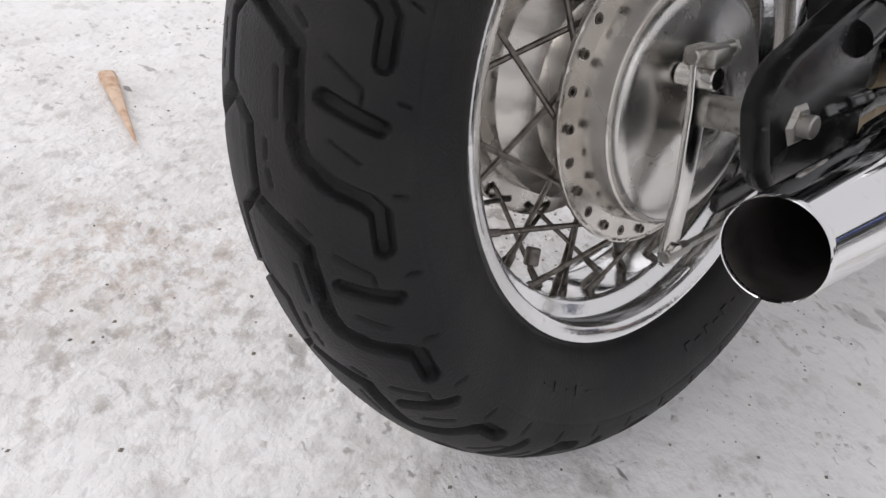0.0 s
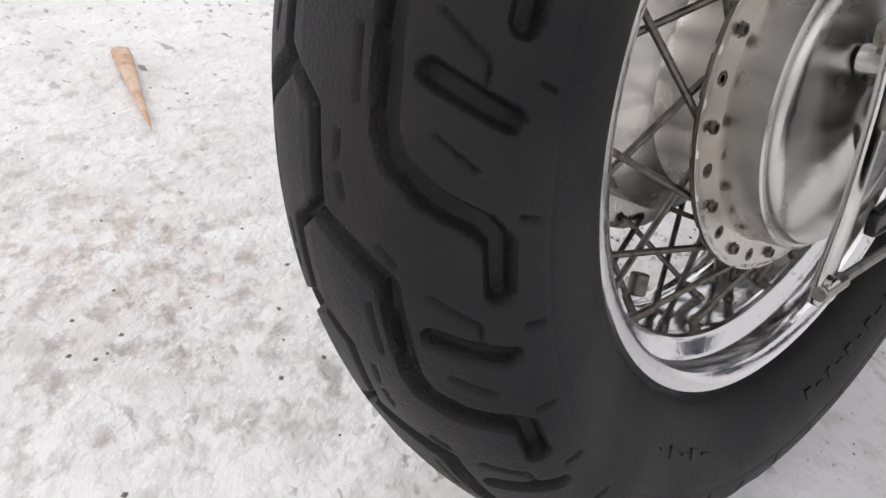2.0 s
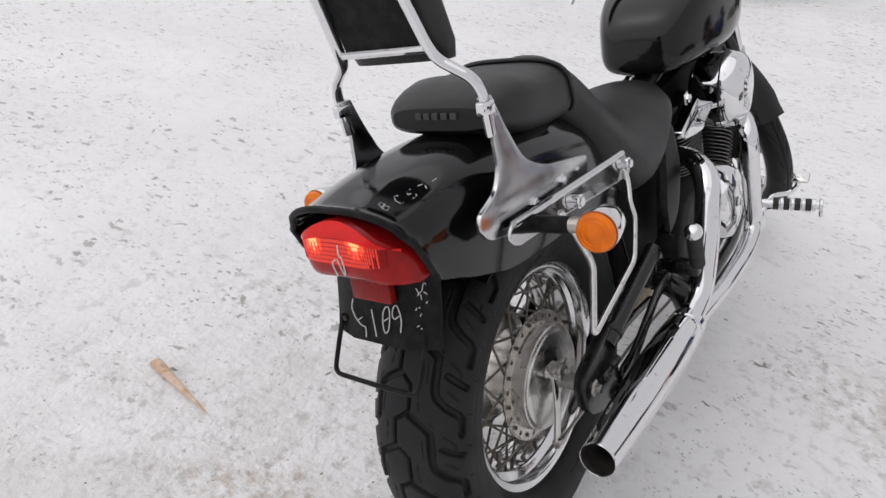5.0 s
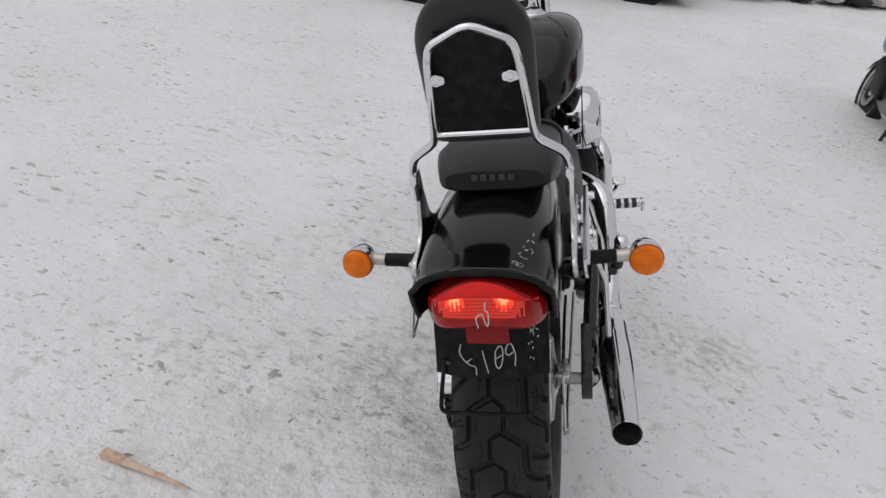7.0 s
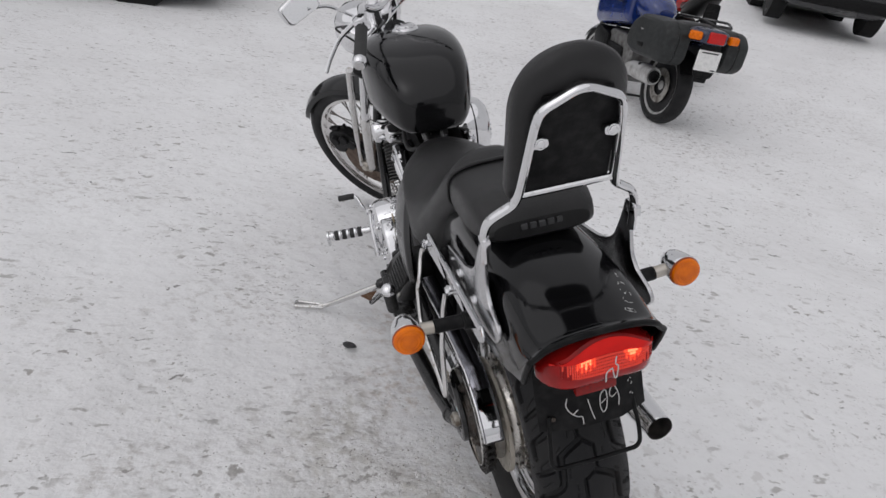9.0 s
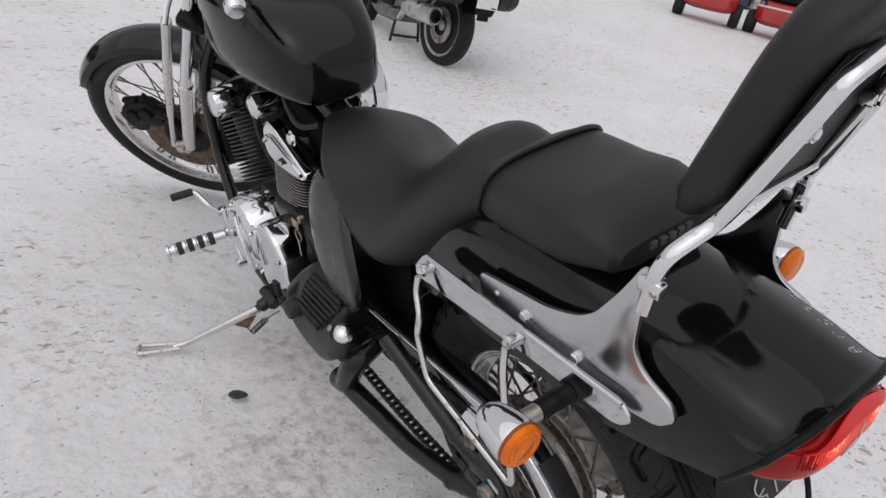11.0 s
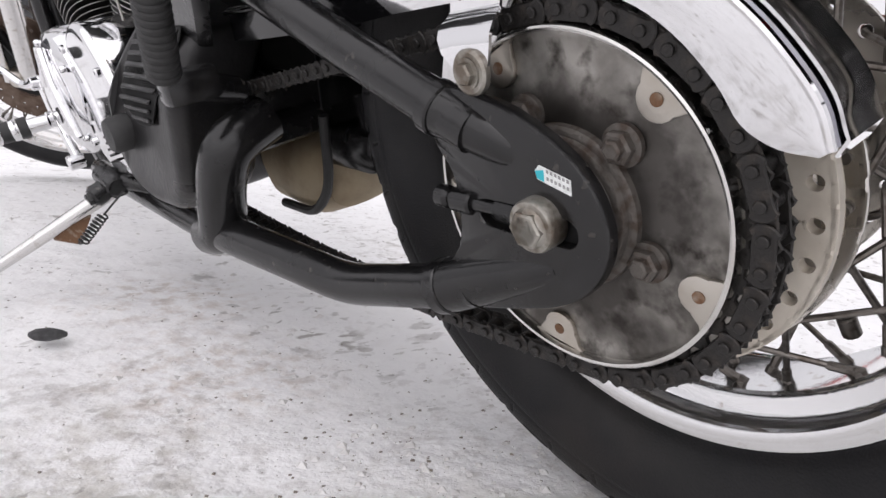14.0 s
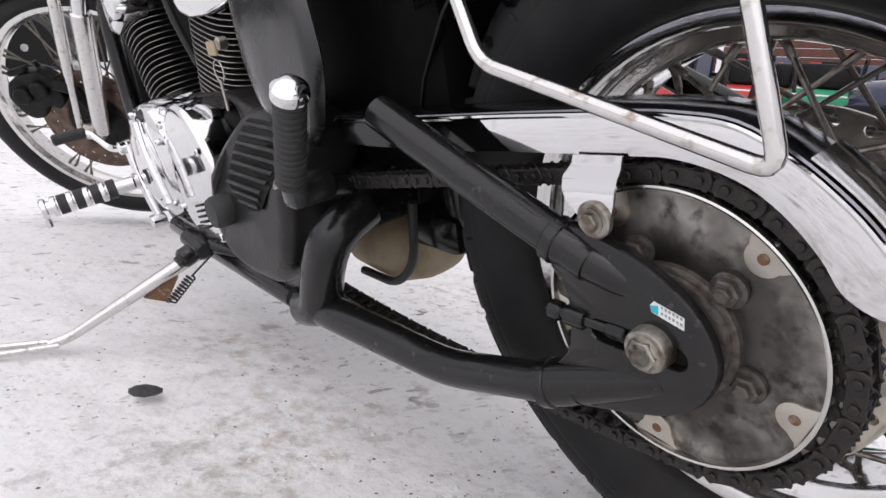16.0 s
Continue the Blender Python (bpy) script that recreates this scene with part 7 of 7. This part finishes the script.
def red_motorcycle(m):
    rm = thing("motorcycle", "red motorcycle with a black tail and its tail lamp lit", "motorcycle", m)
    bike_wheel("rear_wheel", rm, .310, .150, 0, 5, PLASTIC, "rear wheel on a black cast rim")
    bike_wheel("front_wheel", rm, .300, .120, 1.42, 5, PLASTIC, "front wheel on a black cast rim")
    part("fuel_tank", profile_loft([(.40, .09, .80, .88), (.48, .15, .74, .97), (.62, .19, .72, 1.04), (.78, .20, .74, 1.06), (.92, .17, .78, 1.04), (1.00, .10, .84, .98)], 2.7), RED, rm, "red fuel tank")
    part("seat", profile_loft([(-.20, .09, .88, .94), (-.12, .13, .86, .96), (.05, .14, .82, .91), (.25, .14, .76, .83), (.42, .11, .76, .86), (.46, .06, .80, .86)], 2.8), VINYL, rm, "black stepped seat")
    tail = part("tail_unit", profile_loft([(-.42, .04, .96, 1.00), (-.38, .08, .93, 1.015), (-.20, .12, .86, .99), (.05, .14, .76, .90), (.30, .12, .70, .80)], 2.8), PLASTIC, rm, "black tail")
    part("tail_lamp", block((0, -.415, .980), (.115, .03, .035), .012, None, 3), RED_LENS, tail, "red tail lamp, lit")
    for sx in (-.026, .026):
        part("lamp_bulb", block((sx, -.432, .980), (.030, .008, .018), .003), RED_LIT, tail)
    part("tail_cowl", profile_loft([(-.44, .03, .990, 1.005), (-.36, .085, .985, 1.03), (-.16, .11, .96, 1.0)], 2.8), PLASTIC, tail)
    part("engine", prism(rounded([(.42, .26), (.40, .50), (.55, .68), (.95, .70), (1.02, .48), (.98, .26)], .05, 5), -.17, .17, .03, 3), PLASTIC, rm, "black engine")
    part("engine_cover", lathe([(-.17, .10), (-.20, .09), (-.21, .05), (-.21, 0)], 28, (0, .72, .40), (1, .72, .40)), ENGINE, rm)
    part("swing_arm", block((-.11, .24, .33), (.045, .56, .07), .012, pose(0, 0, 0, 6)), ENGINE, rm)
    for side in (-1, 1):
        part("fork_leg", rod((side * .095, 1.42, .30), (side * .095, 1.13, .98), .026, 16, .004), PLASTIC, rm)
        part("handlebar", tube(bent([(0, 1.08, 1.06), (side * .16, 1.06, 1.10), (side * .36, .94, 1.10)], .05), .012, 12), FRAME, rm)
        part("mirror", loft([[(side * (.40 + .06 * math.cos(b)), y, 1.24 + h * .038 * math.sin(b)) for b in [2 * math.pi * k / 16 for k in range(16)]] for y, h in ((1.0, .6), (1.02, 1), (1.05, .5))]), PLASTIC, rm)
        part("mirror_stem", tube([(side * .26, 1.0, 1.10), (side * .38, 1.02, 1.22)], .007, 8), FRAME, rm)
    part("headlamp", lathe([(-.07, .03), (-.05, .07), (.02, .09), (.06, .09), (.065, 0)], 28, (0, 1.20, .92), (0, 2.0, .88)), CHROME, rm)
    part("front_mudguard", sheet([[(x * .07, 1.42 - (.33 - .04 * x * x) * math.cos(radians(d)), .30 + (.33 - .04 * x * x) * math.sin(radians(d))) for x in (-1, -.6, 0, .6, 1)][::-1] for d in range(25, 140, 10)], .004), RED, rm)
    part("plate_hanger", prism(rounded([(-.07, .90), (.07, .90), (.09, .66), (-.09, .66)], .02), -.44, -.43, .003, 1, "y"), PLASTIC, rm)
    part("silencer", rod((.19, -.20, .48), (.15, .35, .38), .058, 24, .008), OLD_CHROME, rm, "steel silencer")
    part("side_stand", tube([(-.12, .62, .26), (-.26, .60, .012)], .012, 10), FRAME, rm)
    return rm


def car(m, label, length, width, height, base, paint, cap=SILVER, tall=False, category="car"):
    """A parked car or off-roader, seen only in part."""
    c = thing("car", label, category, m)
    h, w = length / 2, width / 2
    waist = height * (.60 if tall else .64)
    z0 = .20 if tall else .20
    body = [(-h, w * .80, z0 + .14, waist * .80), (-h + .05, w * .93, z0 + .06, waist * .93), (-h + .30, w, z0, waist), (0, w, z0 - .02, waist + .01), (h * .45, w, z0, waist * .97), (h - .30, w * .97, z0, waist * .90), (h - .06, w * .88, z0 + .05, waist * .78), (h, w * .74, z0 + .12, waist * .66)]
    part("body", loft([ring(*[float(v) for v in q], 5.0, 40) for q in spline(body, 4)]), paint, c)
    if tall:
        cabin = [(-h + .06, w * .90, waist - .05, height * .90), (-h + .22, w * .90, waist - .05, height), (0, w * .90, waist - .05, height + .02), (h * .10, w * .90, waist - .05, height), (h * .36, w * .88, waist - .05, waist + .10)]
    else:
        cabin = [(-h * .80, w * .80, waist - .05, waist + .04), (-h * .55, w * .84, waist - .05, height * .95), (-h * .2, w * .84, waist - .05, height), (h * .12, w * .84, waist - .05, height * .97), (h * .46, w * .84, waist - .05, waist + .03)]
    part("cabin", loft([ring(*[float(v) for v in q], 4.0, 40) for q in spline(cabin, 4)]), paint, c)
    for side in (-1, 1):
        for y0, y1 in ((-h * .50, -h * .08), (-h * .04, h * .16)):
            o = rounded([(y0, waist + .04), (y0 + .06, height * .92), (y1 - .04, height * .92), (y1 + .05, waist + .04)], .05, 4)
            part("side_window", prism(o, side * w * .78, side * (w * .905 if tall else w * .850), .008, 1), GLASS_DARK, c)
        part("sill", block((side * w * .985, 0, z0 + .05), (.04, base * .72, .10), .02), PLASTIC, c)
        part("door_handle", block((side * w * 1.005, -h * .06, waist * .86), (.03, .14, .03), .01), PLASTIC, c)
        part("wing_mirror", block((side * (w + .07), h * .26, waist + .08), (.15, .10, .12), .03), PLASTIC, c)
        part("tail_lamp", block((side * w * .76, -h + .015, waist * .72), (.22, .10, .16), .02), RED_LENS, c, "red tail lamp")
        part("headlamp", block((side * w * .66, h - .06, waist * .66), (.34, .12, .14), .03), GLASS_DARK, c)
    part("rear_window", prism(rounded([(-w * .68, waist + .06), (w * .68, waist + .06), (w * .62, height * .90), (-w * .62, height * .90)], .06), -h * .93 if tall else -h * .74, -h * .90, .01, 1, "y") if tall else sheet([[(x, -h * .80 + .42 * f, waist + .06 + f * (height * .9 - waist)) for x in np.linspace(-w * .66, w * .66, 5)] for f in (0, .5, 1)], .01), GLASS_DARK, c)
    part("rear_bumper", block((0, -h - .02, z0 + .20), (width * .94, .16, .20), .05), PLASTIC, c, "black rear bumper")
    part("front_bumper", block((0, h - .04, z0 + .16), (width * .88, .18, .22), .05), PLASTIC, c, "black front bumper")
    part("number_plate", block((.0, -h - .03 if not tall else -h - .005, waist * .62), (.36, .03, .16), .006), WHITE if not tall else SILVER, c, "blank pale number plate")
    r = .36 if tall else .30
    tw = .24 if tall else .19
    for sx in (-1, 1):
        for sy in (-1, 1):
            x, y = sx * (w - .10), sy * base / 2
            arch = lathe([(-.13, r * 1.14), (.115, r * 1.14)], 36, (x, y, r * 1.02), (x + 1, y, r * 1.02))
            # black cylinder for the shade inside the arch
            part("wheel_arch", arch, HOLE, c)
            t = part("tyre", round_tyre(r, tw, x + sx * .02, y, r), RUBBER, c, "road tyre")
            part("hubcap", lathe([(0, r * .66), (.006, r * .68), (.012, r * .60), (.006, r * .52), (.016, r * .40), (.022, r * .16), (.034, r * .14), (.036, 0)], 36, (x + sx * (.02 + tw * .34), y, r), (x + sx * 9, y, r)), cap, t, "round hubcap")
            for k in range(8):
                a = 2 * math.pi * k / 8
                # black blocks for the shade in the hubcap's openings
                part("hubcap_slot", block((x + sx * (.032 + tw * .34), y + r * .47 * math.cos(a), r + r * .47 * math.sin(a)), (.012, .05, .022), .005, pose(0, 0, 0, math.degrees(a) + 90), 1), HOLE, t)
    return c


touring_motorcycle(on_ground(2.87, 4.14, -2.2, -.012) @ Matrix.Scale(.99, 4))
red_motorcycle(on_ground(3.90, 5.50, -18, -.012) @ Matrix.Scale(.95, 4))
car(on_ground(-.32, 10.05, -84), "dark car with round silver hubcaps parked on the snow", 3.9, 1.65, 1.42, 2.45, CAR_DARK)
car(on_ground(1.02, 11.7, -86), "second dark car with silver hubcaps parked on the snow", 4.1, 1.68, 1.42, 2.5, CAR_GREY)
car(on_ground(9.53, 10.34, -30), "dark off-road car with a blank plate and red lamps", 4.0, 1.75, 1.75, 2.4, CAR_DARK, tall=True, category="car")
car(on_ground(11.3, 2.0, 70), "dark blue car parked at the edge of the yard", 4.1, 1.7, 1.45, 2.5, NAVY)
car(on_ground(-3.0, 7.6, -88), "dark car standing beyond the cruiser on the snow", 4.0, 1.66, 1.42, 2.45, CAR_GREY)


# ---- heap of odds and ends ----
def lump(seed, sx, sy, sz):
    """A slumped bag: a ball, creased and flattened underneath."""
    random.seed(seed)
    s = Shape()
    rows_, cols = 14, 22
    rings = []
    for i in range(rows_):
        a = math.pi * (i + .5) / rows_
        rr = []
        for k in range(cols):
            b = 2 * math.pi * k / cols
            v = Vector((math.sin(a) * math.cos(b), math.sin(a) * math.sin(b), math.cos(a)))
            f = 1 + .22 * noise.noise(v * 2.3 + Vector((seed, 0, 0))) + .10 * noise.noise(v * 6 + Vector((0, seed, 0)))
            q = Vector((v.x * sx * f, v.y * sy * f, sz + max(v.z, -.75) * sz * f))
            rr.append(tuple(q))
        rings.append(rr)
    return loft(rings)


def heap_place(x, y):
    """The heap runs on a slant across the far edge of the yard."""
    return 3.3 + (x - 2.75) * .95, y + 1.4 + (x - 2.75) * .6


HEAP = [(2.75, 10.3, .30, .24, .16, PALE_BAG), (3.3, 10.1, .26, .22, .13, BLACK_BAG), (3.85, 10.0, .34, .26, .18, PALE_BAG), (4.35, 9.9, .30, .26, .15, BLACK_BAG), (4.8, 9.8, .28, .24, .20, PALE_BAG), (5.2, 9.75, .24, .22, .14, PALE_BAG), (4.05, 10.5, .40, .30, .24, BLACK_BAG), (4.95, 10.3, .36, .3, .24, BLACK_BAG), (5.6, 9.9, .22, .2, .12, BLACK_BAG)]
for k, (x, y, sx, sy, sz, mat) in enumerate(HEAP):
    x, y = heap_place(x, y)
    pale_one = mat is PALE_BAG
    single("sack", lump(k + 3, sx, sy, sz), mat, "pale slumped sack on a snowy heap" if pale_one else "black slumped plastic sack on a snowy heap", "sack", on_ground(x, y, 40 * k), group="sacks on the heap")
for k, (x, y, rz, ln) in enumerate(((3.5, 10.05, 20, 1.1), (4.1, 10.02, 8, 1.3), (4.7, 9.95, -14, .9), (5.0, 10.1, 30, 1.0))):
    x, y = heap_place(x, y)
    single("pole", rod((-ln / 2, 0, 0), (ln / 2, 0, .10), .018, 12, .004), YELLOW if k % 2 == 0 else DULL, "chipped yellow pole lying on the heap" if k % 2 == 0 else "rusty steel pole lying on the heap", "pole", on_ground(x, y, rz, .28), group="poles on the heap")
for k, (x, y, rz) in enumerate(((3.15, 10.6, 12), (4.5, 10.7, -20), (5.5, 10.4, 33))):
    x, y = heap_place(x, y)
    crate = thing("crate", "dark plastic crate in the heap", "crate", on_ground(x, y, rz), group="crates in the heap")
    part("crate_body", block((0, 0, .17), (.52, .36, .34), .02), PLASTIC, crate)
    for z in (.08, .17, .26):
        part("crate_rib", block((0, -.185, z), (.48, .016, .03), .006, None, 1), PLASTIC, crate)


# ---- garden machines at the far edge ----
def machine(m, colour, word, h=.55, lab=""):
    g = thing("garden_machine", f"{word} garden machine with a black motor on top", "machine", m, "garden machines")
    hood = part("hood", loft([ring(y, w, a, b, 4, 32) for y, w, a, b in ((-.34, .20, .22, .42), (-.30, .27, .18, h * .95), (-.10, .29, .17, h), (.18, .28, .18, h * .96), (.30, .20, .24, h * .74))]), colour, g, f"{word} plastic hood")
    part("hood_rim", tube([(.292 * math.copysign(abs(math.cos(b)) ** .5, math.cos(b)), -.02 + .30 * math.copysign(abs(math.sin(b)) ** .5, math.sin(b)), h * .80) for b in [2 * math.pi * k / 32 for k in range(32)]], .014, 8, True), WHITE, hood)
    part("motor", block((0, 0, h + .18), (.40, .42, .36), .05, None, 3), PLASTIC, g, "black motor")
    part("motor_label", block((0, -.213, h + .22), (.16, .006, .03), .001), WHITE, g)
    part("fuel_cap", rod((.1, .05, h + .35), (.1, .05, h + .39), .04, 16, .006), RED, g)
    for sx in (-1, 1):
        part("wheel", round_tyre(.19, .11, sx * .30, -.05, .19, 32), RUBBER, g)
        part("handle", tube(bent([(sx * .20, .22, h * .8), (sx * .22, .60, h + .35), (sx * .22, .78, h + .40)], .05), .014, 10), FRAME, g)
    return g


for x, y, rz, col, word, h, wide in ((11.0, 4.20, 110, GREEN, "green", .62, 2.1), (10.35, 5.15, 114, RED, "red", .56, 1.5), (10.9, 4.85, 112, ORANGE, "orange", .56, .7), (11.5, 3.45, 108, ORANGE, "orange", .50, 1.0), (9.7, 6.1, 120, RED, "red", .56, 1.5)):
    machine(on_ground(x, y, rz) @ Matrix.Diagonal((wide, 1, 1, 1)), col, word, h)
for k, (x, y) in enumerate(((13.3, 4.3), (13.3, 5.1), (13.2, 5.9), (13.0, 6.7), (12.9, 7.5))):
    box = thing("tall_case", "tall black case with a pale label", "case", on_ground(x, y, 97 + 3 * k), group="tall cases")
    part("case_body", block((0, 0, .52), (.58, .5, 1.04), .05, None, 3), PLASTIC if k % 2 else NAVY, box)
    part("case_label", block((.05, -.254, .70), (.20, .008, .035), .001), WHITE, box)
    part("case_latch", block((-.22, -.254, .80), (.05, .012, .10), .004), SILVER, box)
trailer = thing("trailer", "rusty red plank-sided trailer at the edge of the yard", "trailer", on_ground(14.6, 6.0, 98))
for k in range(5):
    part("plank", block((0, -.75, .72 + k * .19), (4.2, .04, .18), .008, None, 1), RUSTY_RED, trailer)
for k in range(4):
    part("upright", block((-1.95 + k * 1.3, -.79, 1.10), (.07, .05, 1.0), .01, None, 1), PLASTIC, trailer)
part("trailer_bed", block((0, 0, .62), (4.2, 1.5, .08), .02), PLASTIC, trailer)
for sx in (-.9, .9):
    part("wheel", round_tyre(.32, .2, 0, 0, 0, 36).moved(pose(sx, -.62, .32, 0, 0, 90)), RUBBER, trailer)
single("low_wall", block((0, 0, .16), (3.4, .12, .34), .02), CASE, "dark low board edging the yard", "wall", on_ground(10.4, 13.8, -32), kind="structure")
